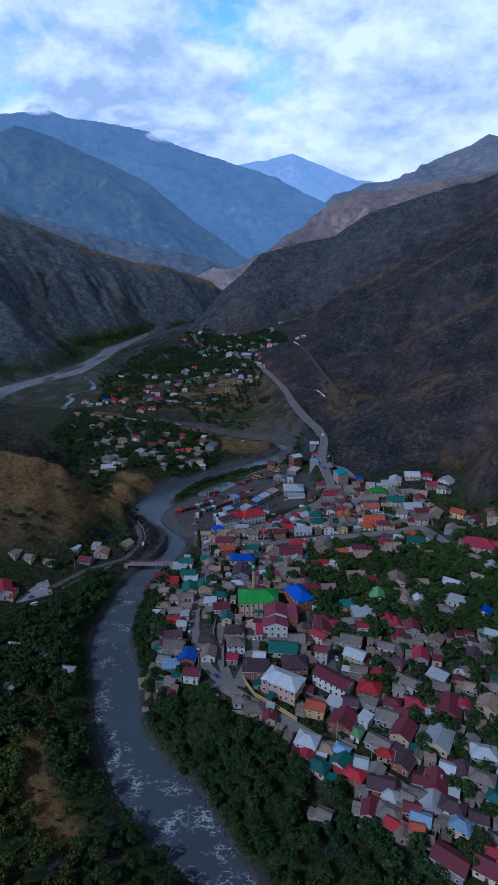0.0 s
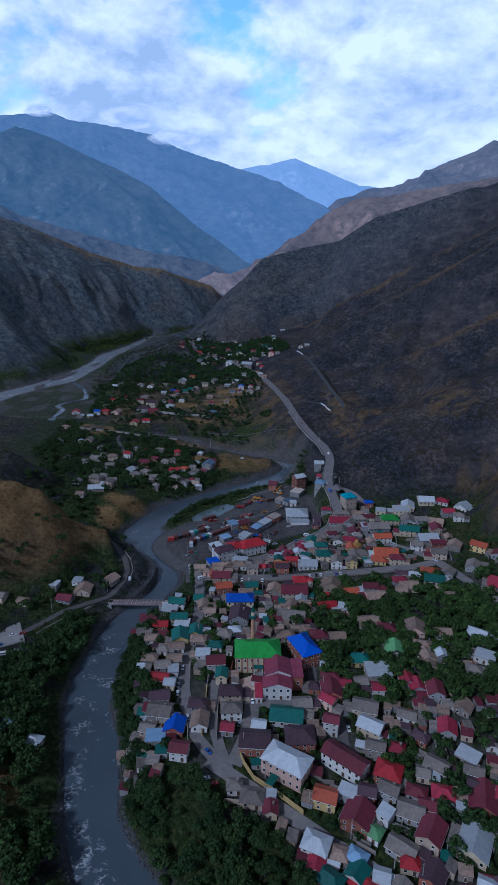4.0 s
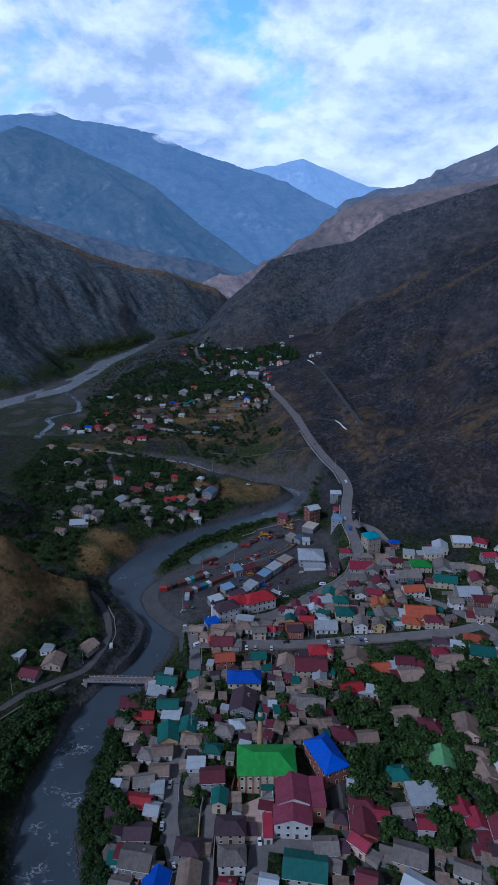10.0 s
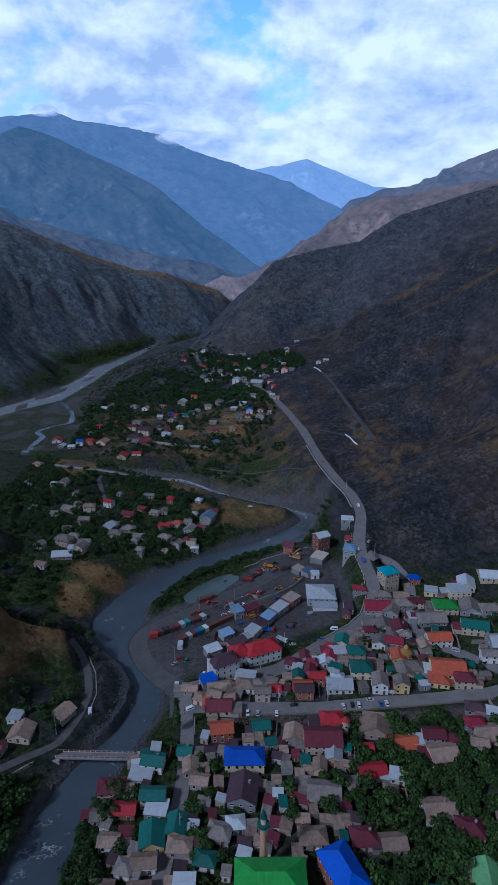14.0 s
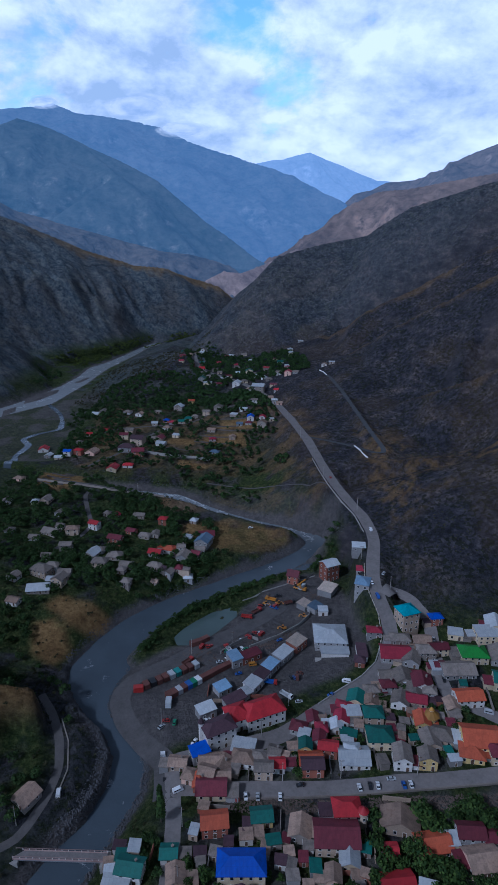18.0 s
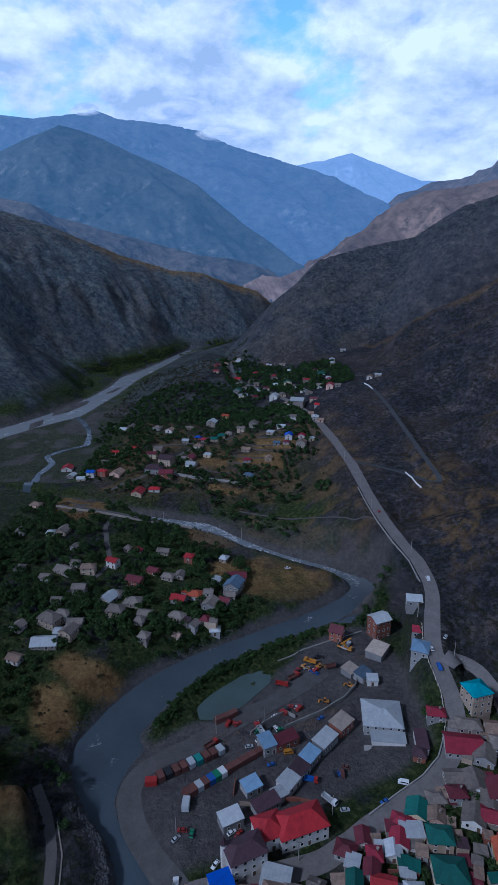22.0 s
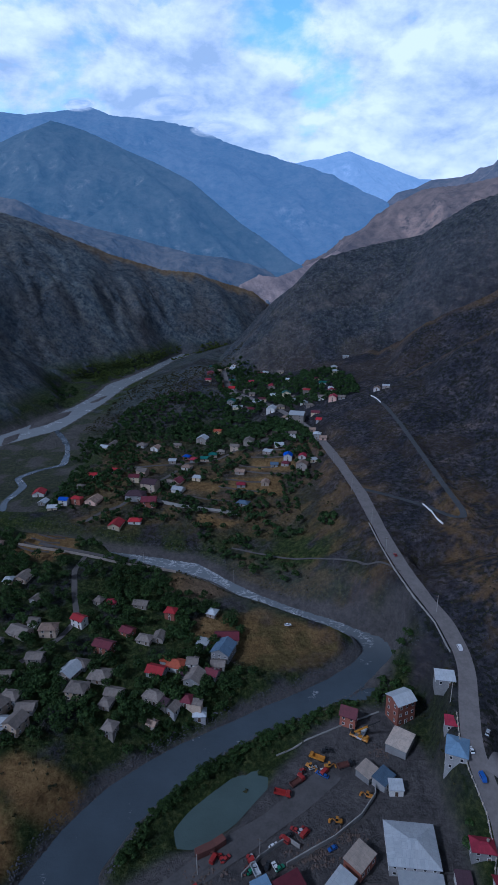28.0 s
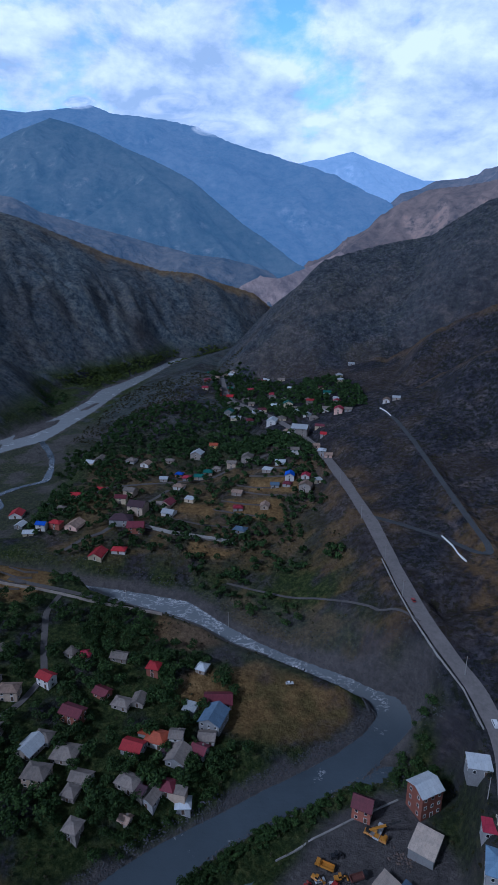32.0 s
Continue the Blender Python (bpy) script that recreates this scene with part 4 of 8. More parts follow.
FRAME = painted("window_frame", (0.62, 0.60, 0.57), 0.6, vary=0.1)
WOOD = painted("dark_wood", (0.10, 0.058, 0.035), 0.7)
RUBBER = painted("black_rubber", (0.016, 0.016, 0.017), 0.85, vary=0.1)
STEEL = painted("grey_steel", (0.33, 0.34, 0.36), 0.45, 0.6, vary=0.15)
CONCRETE = painted("weathered_concrete", (0.33, 0.315, 0.295), 0.92, wear=0.35, bump=0.4)


def glass_material():
    m, n, l, s = material("window_glass", 0.08)
    s.inputs["Base Color"].default_value = (0.018, 0.021, 0.026, 1)
    s.inputs["Specular IOR Level"].default_value = 0.6
    return m


GLASS = glass_material()


def box_into(verts, faces, lo, hi):
    k = len(verts)
    verts += [(x, y, z) for z in (lo[2], hi[2]) for y in (lo[1], hi[1]) for x in (lo[0], hi[0])]
    faces += [tuple(k + i for i in f) for f in ((0, 2, 3, 1), (4, 5, 7, 6), (0, 1, 5, 4), (1, 3, 7, 5), (3, 2, 6, 7), (2, 0, 4, 6))]


def boxes_mesh(name, boxes, mats):
    """One mesh of boxes: (low corner, high corner, material slot)."""
    verts, faces, slots = [], [], []
    for lo, hi, slot in boxes:
        box_into(verts, faces, lo, hi)
        slots += [slot] * 6
    me = bpy.data.meshes.new(name)
    me.from_pydata(verts, [], faces)
    for m in mats:
        me.materials.append(m)
    me.polygons.foreach_set("material_index", slots)
    return me


def part(name, bm, mat, parent, label=""):
    """Links a bmesh, or a mesh, as one object under a thing or a part."""
    if isinstance(bm, bmesh.types.BMesh):
        me = bpy.data.meshes.new(name)
        bm.to_mesh(me)
        bm.free()
        if mat:
            me.materials.append(mat)
    else:
        me = bm
    ob = new(name, me)
    ob.parent = parent
    if label:
        ob["label"] = label
    return ob


def thing(name, x, y, z, turn, label, category, group=""):
    ob = new(name)
    ob.empty_display_size = 1
    ob.matrix_world = pose(x, y, z, 0, 0, turn)
    return tagged(ob, label, category, group)


def shape(verts, faces):
    bm = bmesh.new()
    vs = [bm.verts.new(v) for v in verts]
    for f in faces:
        bm.faces.new([vs[i] for i in f])
    return bm


def block(lo, hi, bevel=0.0):
    verts, faces = [], []
    box_into(verts, faces, lo, hi)
    bm = shape(verts, faces)
    if bevel:
        bmesh.ops.bevel(bm, geom=bm.edges[:], offset=bevel, segments=1, affect="EDGES")
    return bm


def tube(x, y, z0, z1, r0, r1=None, n=10):
    r1 = r0 if r1 is None else r1
    ring = [(math.cos(2 * math.pi * k / n), math.sin(2 * math.pi * k / n)) for k in range(n)]
    verts = [(x + c * r0, y + s * r0, z0) for c, s in ring] + [(x + c * r1, y + s * r1, z1) for c, s in ring]
    return shape(verts, [tuple(range(n))[::-1], tuple(range(n, 2 * n))] + [(k, (k + 1) % n, n + (k + 1) % n, n + k) for k in range(n)])


def framed(name, w, h, base, border, back, face):
    """A framed opening in one shell: border proud of the wall, the pane or leaf set back."""
    a, b, c, d = w / 2, base, base + h, border
    verts = [(x, y, z) for y, k in ((0.02, 0), (-0.10, 0), (-0.10, d), (-0.03, d)) for x, z in ((-a + k, b + k), (a - k, b + k), (a - k, c - k), (-a + k, c - k))]
    faces = [(4 * r + i, 4 * r + (i + 1) % 4, 4 * r + 4 + (i + 1) % 4, 4 * r + 4 + i) for r in range(3) for i in range(4)] + [(12, 13, 14, 15)]
    me = bpy.data.meshes.new(name)
    me.from_pydata(verts, [], faces)
    me.materials.append(back)
    me.materials.append(face)
    me.polygons.foreach_set("material_index", [0] * 12 + [1])
    return me


WINDOW = framed("window", 1.25, 1.5, -0.75, 0.11, FRAME, GLASS)
DOOR = framed("door", 1.2, 2.2, 0, 0.1, FRAME, WOOD)


def chimney_mesh():
    bm = tube(0, 0, -1.2, 0.7, 0.42, n=4)
    top = max(bm.faces, key=lambda f: f.calc_center_median().z)
    for grow, lift in ((0.12, 0.0), (0.0, 0.18)):
        out = bmesh.ops.extrude_face_region(bm, geom=[top])
        bmesh.ops.delete(bm, geom=[top], context="FACES_ONLY")
        vs = [v for v in out["geom"] if isinstance(v, bmesh.types.BMVert)]
        top = next(f for f in out["geom"] if isinstance(f, bmesh.types.BMFace))
        for v in vs:
            v.co.x, v.co.y, v.co.z = v.co.x * (1 + grow * 2), v.co.y * (1 + grow * 2), v.co.z + lift
    me = bpy.data.meshes.new("chimney")
    bm.to_mesh(me)
    bm.free()
    me.materials.append(WALLS["stone"])
    return me


CHIMNEY = chimney_mesh()


def roof_mesh(kind, w, d, rise, over, mat):
    """A sheet roof with thickness; u runs along the eaves and v up the slope."""
    a, b, t = w / 2 + over, d / 2 + over, 0.16
    drop = rise * over / (d / 2)
    if kind == "flat":
        tops = [[(-a, -b, 0), (a, -b, 0), (a, b, rise), (-a, b, rise)]]
    elif kind == "gable":
        tops = [[(-a, -b, -drop), (a, -b, -drop), (a, 0, rise), (-a, 0, rise)], [(a, b, -drop), (-a, b, -drop), (-a, 0, rise), (a, 0, rise)]]
    else:
        r = max(w / 2 - d / 2 * 0.9, 0.3)
        tops = [[(-a, -b, -drop), (a, -b, -drop), (r, 0, rise), (-r, 0, rise)], [(a, b, -drop), (-a, b, -drop), (-r, 0, rise), (r, 0, rise)],
                [(a, -b, -drop), (a, b, -drop), (r, 0, rise)], [(-a, b, -drop), (-a, -b, -drop), (-r, 0, rise)]]
    verts, faces, uvs = [], [], []
    for quad in tops:
        p = [Vector(v) for v in quad]
        along = (p[1] - p[0]).normalized()
        up = (p[-1] - p[0]) - along * (p[-1] - p[0]).dot(along)
        up.normalize()
        flat = [((v - p[0]).dot(along), (v - p[0]).dot(up)) for v in p]
        k, n = len(verts), len(p)
        verts += [tuple(v + Vector((0, 0, t))) for v in p] + [tuple(v) for v in p]
        faces += [tuple(range(k, k + n)), tuple(range(k + 2 * n - 1, k + n - 1, -1))]
        uvs += flat + flat[::-1]
        for i in range(n):
            j = (i + 1) % n
            faces.append((k + i, k + n + i, k + n + j, k + j))
            uvs += [flat[i], flat[i], flat[j], flat[j]]
    me = bpy.data.meshes.new("roof")
    me.from_pydata(verts, [], faces)
    layer = me.uv_layers.new(name="sheet")
    layer.data.foreach_set("uv", [c for uv in uvs for c in uv])
    me.materials.append(mat)
    return me


WORDS = {"red": "red", "crimson": "crimson", "maroon": "maroon", "plum": "dark plum", "blue": "bright blue", "sky": "pale blue", "green": "green", "teal": "dark teal",
         "lime": "pale green", "cyan": "cyan", "grey": "grey slate", "zinc": "light zinc", "tan": "rusty brown", "orange": "orange", "pink": "wine red", "navy": "slate blue", "beige": "pale beige"}
WALL_WORDS = {"white": "white plastered", "cream": "cream plastered", "stone": "rubble stone", "grey": "grey block", "brick": "red brick", "pink": "peach plastered", "tan": "sand-coloured", "yellow": "yellow plastered"}
dice = random.Random(11)
FOOTPRINTS = []


def house(x, y, w, d, h, turn, kind, roof, wall, floors=1, rise=None, name="house", sides="flr", far=False, over=0.45, z=None, door=True, flip=False):
    """A house: walls down into the slope, a sheet roof, windows storey by storey, a door, a chimney. flip: the ridge runs front to back."""
    FOOTPRINTS.append((x, y, max(w, d) * 0.56 + 0.8))
    if name == "house" and h == 2.2:
        h = 2.9
    if z is None:
        lows = height(np.array([x, x - w * 0.45, x + w * 0.45, x - w * 0.45, x + w * 0.45]), np.array([y, y - d * 0.45, y - d * 0.45, y + d * 0.45, y + d * 0.45]))
        z = float(lows[0] * 0.4 + lows.min() * 0.6)
    category = "house" if name in ("house", "village_house") else name.replace("_", " ")
    ob = thing(name, x, y, z, turn, f"{WALL_WORDS[wall]} {category} with a {WORDS[roof]} {'flat' if kind == 'flat' else kind} roof", category, {"house": "houses of the town", "village_house": "houses of the villages"}.get(name, ""))
    rise = (0.5 if kind == "flat" else (d if not flip else w) * 0.5 * 0.52) if rise is None else rise
    a, b, deep = w / 2, d / 2, 4.0
    verts = [(-a, -b, -deep), (a, -b, -deep), (a, b, -deep), (-a, b, -deep), (-a, -b, h), (a, -b, h), (a, b, h), (-a, b, h)]
    faces = [(0, 1, 5, 4), (1, 2, 6, 5), (2, 3, 7, 6), (3, 0, 4, 7), (3, 2, 1, 0)]
    if kind == "gable" and flip:
        verts += [(0, -b, h + rise), (0, b, h + rise)]
        faces += [(4, 5, 8), (6, 7, 9)]
    elif kind == "gable":
        verts += [(a, 0, h + rise), (-a, 0, h + rise)]
        faces += [(5, 6, 8), (7, 4, 9)]
    elif kind == "flat":
        faces += [(4, 5, 6, 7)]
    body = part("wall", shape(verts, faces), WALLS[wall], ob)
    top = part("roof", roof_mesh(kind, d if flip else w, w if flip else d, rise, over if kind != "flat" else 0.25, ROOFS[roof]), None, ob)
    top.matrix_basis = pose(0, 0, h + 0.02, 0, 0, 90 if flip else 0)
    if name == "house" and kind == "gable" and y < 260 and not far:
        across, deep_side = (d, a) if flip else (w, b)
        for side in (-1, 1):
            run = part("eaves_board", block((-across / 2 - over, -0.07, -0.16), (across / 2 + over, 0.07, 0.04)), FRAME, ob)
            run.matrix_basis = pose(0, 0, h - rise * over / deep_side + 0.03, 0, 0, 90 if flip else 0) @ pose(0, side * (deep_side + over), 0)
    tall = h / floors
    for level in range(floors):
        for side, size, dist, angle in (("f", w, b, 0), ("r", d, a, 90), ("l", d, a, -90)):
            if side not in sides or (far and side != "f"):
                continue
            n = max(1, min(int(size / (2.5 if not far else 4.2)), 8))
            for k in range(n):
                u = (k + 0.5) / n * size - size / 2
                if side == "f" and level == 0 and door and k == n // 2:
                    continue
                win = part("window", WINDOW, None, ob)
                win.matrix_basis = pose(0, 0, 0, 0, 0, angle) @ pose(u, -dist, level * tall + tall * 0.55) @ Matrix.Diagonal((0.8, 1, min(0.9, tall / 3.1), 1))
    if door:
        n = max(1, min(int(w / (2.5 if not far else 4.2)), 8))
        part("door", DOOR, None, ob).matrix_basis = pose((n // 2 + 0.5) / n * w - w / 2, -b, 0.05)
    if name == "house" and not far and dice.random() < 0.6:
        # a lean-to beside or behind the house
        side = dice.choice((-1, 1))
        aw, ad, ah = dice.uniform(2.6, 4.2), d * dice.uniform(0.5, 0.8), min(h, 2.5) * dice.uniform(0.8, 1.0)
        ax, ay = side * (a + aw / 2 + 0.02), dice.uniform(-0.25, 0.3) * d
        part("annex", block((ax - aw / 2, ay - ad / 2, -deep), (ax + aw / 2, ay + ad / 2, ah)), WALLS[dice.choice(("stone", "grey", "tan", wall))], ob)
        lean = part("annex_roof", roof_mesh("flat", aw, ad, 0.45, 0.25, ROOFS[dice.choice(("grey", "grey", "tan", "zinc", "plum", "maroon", roof))]), None, ob)
        lean.matrix_basis = pose(ax, ay, ah + 0.02)
    if kind != "flat" and not far and dice.random() < 0.16 and name == "house":
        part("chimney", CHIMNEY, None, ob).matrix_basis = pose(w * 0.22, d * 0.1, h + rise * 0.8)
    return ob

# ---- landmark buildings ----
mosque = house(6.6, 248.5, 19, 12, 7.6, 1, "hip", "green", "cream", 2, rise=3.0, name="mosque", z=-7.5, door=False)
for k in range(9):
    part("pilaster", block((-9.2 + k * 2.3 - 0.2, -6.25, -1), (-9.2 + k * 2.3 + 0.2, -5.97, 7.4)), WALLS["brick"], mosque)
porch = part("porch", block((-2.2, -8.4, 0), (2.2, -6.0, 0.5)), CONCRETE, mosque)
part("porch_roof", block((-2.0, -8.2, 3.4), (2.0, -6.0, 3.7)), ROOFS["teal"], mosque, "dark teal porch roof")
for px in (-1.7, 1.7):
    part("column", tube(px, -7.9, 0.4, 3.4, 0.18), WALLS["white"], mosque)
court = thing("courtyard_paving", 4.5, 233.5, ground_at(4.5, 233.5) + 0.55, 1, "pale pink paved courtyard before the mosque", "paving")
part("slab", block((-8.5, -6.2, -1.2), (4.5, 7.6, 0.0)), painted("pink_paving", (0.50, 0.36, 0.29), 0.9, grain=1.5), court)

minaret = thing("minaret", 4.6, 256.0, -7.6, 0, "slim brick minaret with a balcony and a teal cap", "minaret")
part("shaft", tube(0, 0, -2, 17.5, 1.15, 0.85, 14), painted("minaret_brick", (0.36, 0.205, 0.125), 0.9, wear=0.25, grain=2.0, bump=0.3), minaret)
part("base", tube(0, 0, -3, 3.2, 1.7, 1.7, 8), WALLS["brick"], minaret)
part("balcony", tube(0, 0, 17.3, 18.0, 1.0, 1.7, 14), WALLS["cream"], minaret)
part("railing", tube(0, 0, 18.0, 18.9, 1.7, 1.7, 14), ROOFS["teal"], minaret)
part("lantern", tube(0, 0, 18.0, 21.0, 0.8, 0.8, 10), WALLS["cream"], minaret)
part("cap", tube(0, 0, 21.0, 24.0, 1.05, 0.08, 12), ROOFS["teal"], minaret, "pointed teal cap")

house(14.6, 238.2, 10.2, 9.5, 7.0, 1, "gable", "pink", "white", 2, rise=2.2, name="school_wing", flip=True, door=False)
house(14.2, 230.6, 11.2, 6.2, 6.0, -2, "gable", "pink", "white", 2, rise=2.0, name="assembly_hall", flip=True)
house(22.6, 238.0, 4.2, 10.5, 6.5, 1, "flat", "pink", "brick", 1, name="side_wing", sides="f", door=False)
house(6.6, 229.4, 2.6, 7.5, 3.0, 1, "flat", "crimson", "white", 1, name="gatehouse", sides="f")
house(27.2, 252.6, 8.8, 14.6, 6.6, 24, "hip", "blue", "brick", 2, rise=2.8, name="brick_building", flip=True)
house(-1.2, 293.4, 13.4, 7.6, 5.6, 1, "hip", "blue", "cream", 2, name="shop_building")
schoolhouse = house(15.6, 195.2, 15.4, 9.2, 6.6, -32, "hip", "zinc", "pink", 2, rise=2.2, name="school", sides="flr")
part("canopy", block((-3.2, -9.6, 2.6), (-0.4, -5.0, 2.9), 0.1), ROOFS["teal"], schoolhouse, "arched teal entrance canopy")
for px, py in ((-3.0, -9.4), (-0.6, -9.4)):
    part("post", tube(px, py, 0, 2.6, 0.08, n=6), FRAME, schoolhouse)
house(36.2, 196.6, 15.5, 7.0, 5.4, -41, "gable", "maroon", "white", 2, name="dormitory")
house(5.4, 353.8, 15.6, 9.0, 5.8, 24, "hip", "red", "white", 2, name="bank_hall", rise=3.0)
house(-4.2, 351.4, 8.5, 8.5, 5.6, 24, "hip", "red", "white", 2, name="bank_wing", rise=2.6)
corner = house(-10.8, 341.9, 11.2, 7.2, 7.8, 28, "hip", "plum", "white", 3, name="hotel")
part("turret", tube(-5.6, 2.8, 0, 9.2, 1.0, n=8), WALLS["white"], corner)
part("turret_cap", tube(-5.6, 2.8, 9.2, 11.4, 1.3, 0.05, 8), ROOFS["plum"], corner)
house(-17.0, 334.5, 6.5, 5.0, 4.0, 26, "flat", "blue", "grey", 1, name="kiosk_hall")
depot = house(37.3, 402.2, 14.2, 13.4, 4.8, -2, "hip", "zinc", "grey", 2, rise=2.2, name="depot_hall", z=-10.4, over=0.6, sides="flr")
part("annex_roof", block((-5.0, -12.2, 2.7), (8.0, -6.7, 2.9)), ROOFS["zinc"], depot)
part("annex", block((-4.6, -11.8, -1), (7.6, -6.7, 2.7)), WALLS["white"], depot)
part("loading_platform", block((-7.5, -15.0, -2), (8.0, -11.8, 0.35)), CONCRETE, depot)
house(50.0, 390.5, 4.2, 9.0, 2.8, -2, "flat", "plum", "white", 1, name="store_shed", sides="f")
house(41.2, 443.0, 7.6, 9.6, 3.6, -30, "flat", "beige", "grey", 1, rise=0.1, name="concrete_store", door=False, sides="")
house(43.6, 457.6, 8.2, 7.4, 9.6, 28, "gable", "zinc", "brick", 3, rise=1.6, name="brick_tower_house")
house(23.6, 454.0, 6.0, 5.2, 5.2, -20, "gable", "maroon", "brick", 2, rise=2.4, name="cottage")
house(56.2, 427.5, 6.6, 8.0, 7.0, -18, "hip", "sky", "grey", 2, rise=1.4, name="roadside_house", z=0.2)
house(57.2, 437.8, 5.0, 4.2, 2.8, -10, "flat", "crimson", "grey", 1, name="roadside_shop", z=5.0)
house(58.8, 456.5, 7.0, 5.5, 2.8, -6, "flat", "zinc", "grey", 1, name="filling_station", z=8.8)
house(73.0, 405.5, 8.4, 8.0, 9.6, 20, "hip", "cyan", "tan", 3, rise=2.2, name="guest_house", z=-4.0)

# ---- yard sheds and workshops ----
for sx, sy, sw, sd, sh, st, sroof, swall in ((1.7, 370.5, 6.5, 5.5, 3.2, 55, "zinc", "white"), (5.6, 376.0, 6.5, 5.0, 3.2, 55, "plum", "white"), (9.2, 381.8, 7.0, 5.0, 3.4, 55, "sky", "grey"),
                                          (15.0, 389.4, 9.0, 5.4, 3.6, 52, "zinc", "grey"), (21.6, 398.0, 8.0, 6.0, 3.8, 50, "beige", "brick"), (-10.9, 368.4, 6.0, 5.0, 2.8, 35, "sky", "grey"),
                                          (-5.6, 361.8, 9.0, 4.6, 2.8, 35, "plum", "grey"), (-1.2, 366.0, 5.0, 4.0, 2.6, 35, "zinc", "white"), (-16.5, 355.0, 7.0, 5.0, 3.6, 30, "zinc", "grey"),
                                          (-6.4, 386.0, 5.0, 6.5, 4.0, 30, "sky", "grey"), (0.2, 388.5, 9.5, 4.6, 3.2, 32, "maroon", "brick"), (33.0, 427.5, 6.5, 5.0, 3.0, 48, "navy", "grey"),
                                          (27.8, 430.5, 6.0, 5.5, 2.6, 48, "beige", "grey"), (36.5, 424.0, 4.5, 4.0, 2.8, 0, "zinc", "white")):
    house(sx, sy, sw, sd, sh, st, "flat", sroof, swall, name="workshop", sides="f")


def paint(name, colour, rough=0.35):
    return painted(name, colour, rough, wear=0.12, vary=0.12)


COATS = {"white": paint("white_coat", (0.74, 0.75, 0.76)), "silver": paint("silver_coat", (0.42, 0.44, 0.46)), "black": paint("black_coat", (0.02, 0.021, 0.024)),
         "red": paint("red_coat", (0.30, 0.026, 0.022)), "blue": paint("blue_coat", (0.03, 0.10, 0.36)), "yellow": paint("yellow_coat", (0.45, 0.20, 0.02)),
         "green": paint("green_coat", (0.03, 0.20, 0.10)), "rust": paint("rust_coat", (0.12, 0.045, 0.034), 0.8), "teal": paint("teal_coat", (0.04, 0.22, 0.20))}


def wheel_mesh(r, width):
    bm = tube(0, 0, -width / 2, width / 2, r, n=12)
    bmesh.ops.rotate(bm, cent=(0, 0, 0), matrix=Matrix.Rotation(radians(90), 3, "X"), verts=bm.verts)
    me = bpy.data.meshes.new("wheel")
    bm.to_mesh(me)
    bm.free()
    me.materials.append(RUBBER)
    return me


def extruded(profile, half):
    """A side outline in x, z drawn out across the car's width."""
    n = len(profile)
    return shape([(x, -half, z) for x, z in profile] + [(x, half, z) for x, z in profile], [tuple(range(n))[::-1], tuple(range(n, 2 * n))] + [(k, (k + 1) % n, n + (k + 1) % n, n + k) for k in range(n)])


WHEEL, BIG_WHEEL = wheel_mesh(0.33, 0.22), wheel_mesh(0.52, 0.3)
MADE = {}
SIZES = {"car": 0.72, "truck": 0.78, "digger": 0.72}


def set_down(maker, key, x, y, turn):
    z = ground_at(x, y) + 0.14
    if key not in MADE:
        MADE[key] = maker(x, y, z, turn)
        MADE[key].scale = (SIZES.get(key[0], 1.0),) * 3
        return MADE[key]
    return copy_thing(MADE[key], pose(x, y, z, 0, 0, turn))


def car(x, y, turn, coat, kind="sedan"):
    def make(x, y, z, turn):
        words = {"sedan": "car", "van": "van"}[kind]
        ob = thing(words, x, y, z, turn, f"{coat} parked {words} with dark windows", words, "cars in the streets")
        if kind == "van":
            bm = extruded([(-2.5, .35), (2.5, .35), (2.5, 1.1), (1.9, 1.35), (1.3, 2.15), (-2.45, 2.2), (-2.5, .5)], 0.95)
            part("cabin", extruded([(-2.2, 1.35), (1.62, 1.35), (1.2, 1.95), (-2.2, 1.98)], 0.965), GLASS, ob, "dark window band")
        else:
            bm = extruded([(-2.15, .35), (2.1, .35), (2.15, .75), (1.0, .95), (-1.6, 1.0), (-2.15, .92)], 0.86)
            part("cabin", extruded([(-1.75, .98), (1.0, .93), (0.25, 1.40), (-1.15, 1.42)], 0.76), GLASS, ob, "dark glazed cabin")
            part("roof_panel", extruded([(-1.2, 1.40), (0.3, 1.38), (0.15, 1.46), (-1.05, 1.47)], 0.70), COATS[coat], ob)
        bmesh.ops.bevel(bm, geom=bm.edges[:], offset=0.06, segments=1, affect="EDGES")
        part("body", bm, COATS[coat], ob)
        for wx in (-1.35, 1.35):
            for wy in (-0.78, 0.78):
                part("wheel", WHEEL, None, ob).matrix_basis = pose(wx, wy, 0.33)
        return ob
    return set_down(make, ("car", coat, kind), x, y, turn)


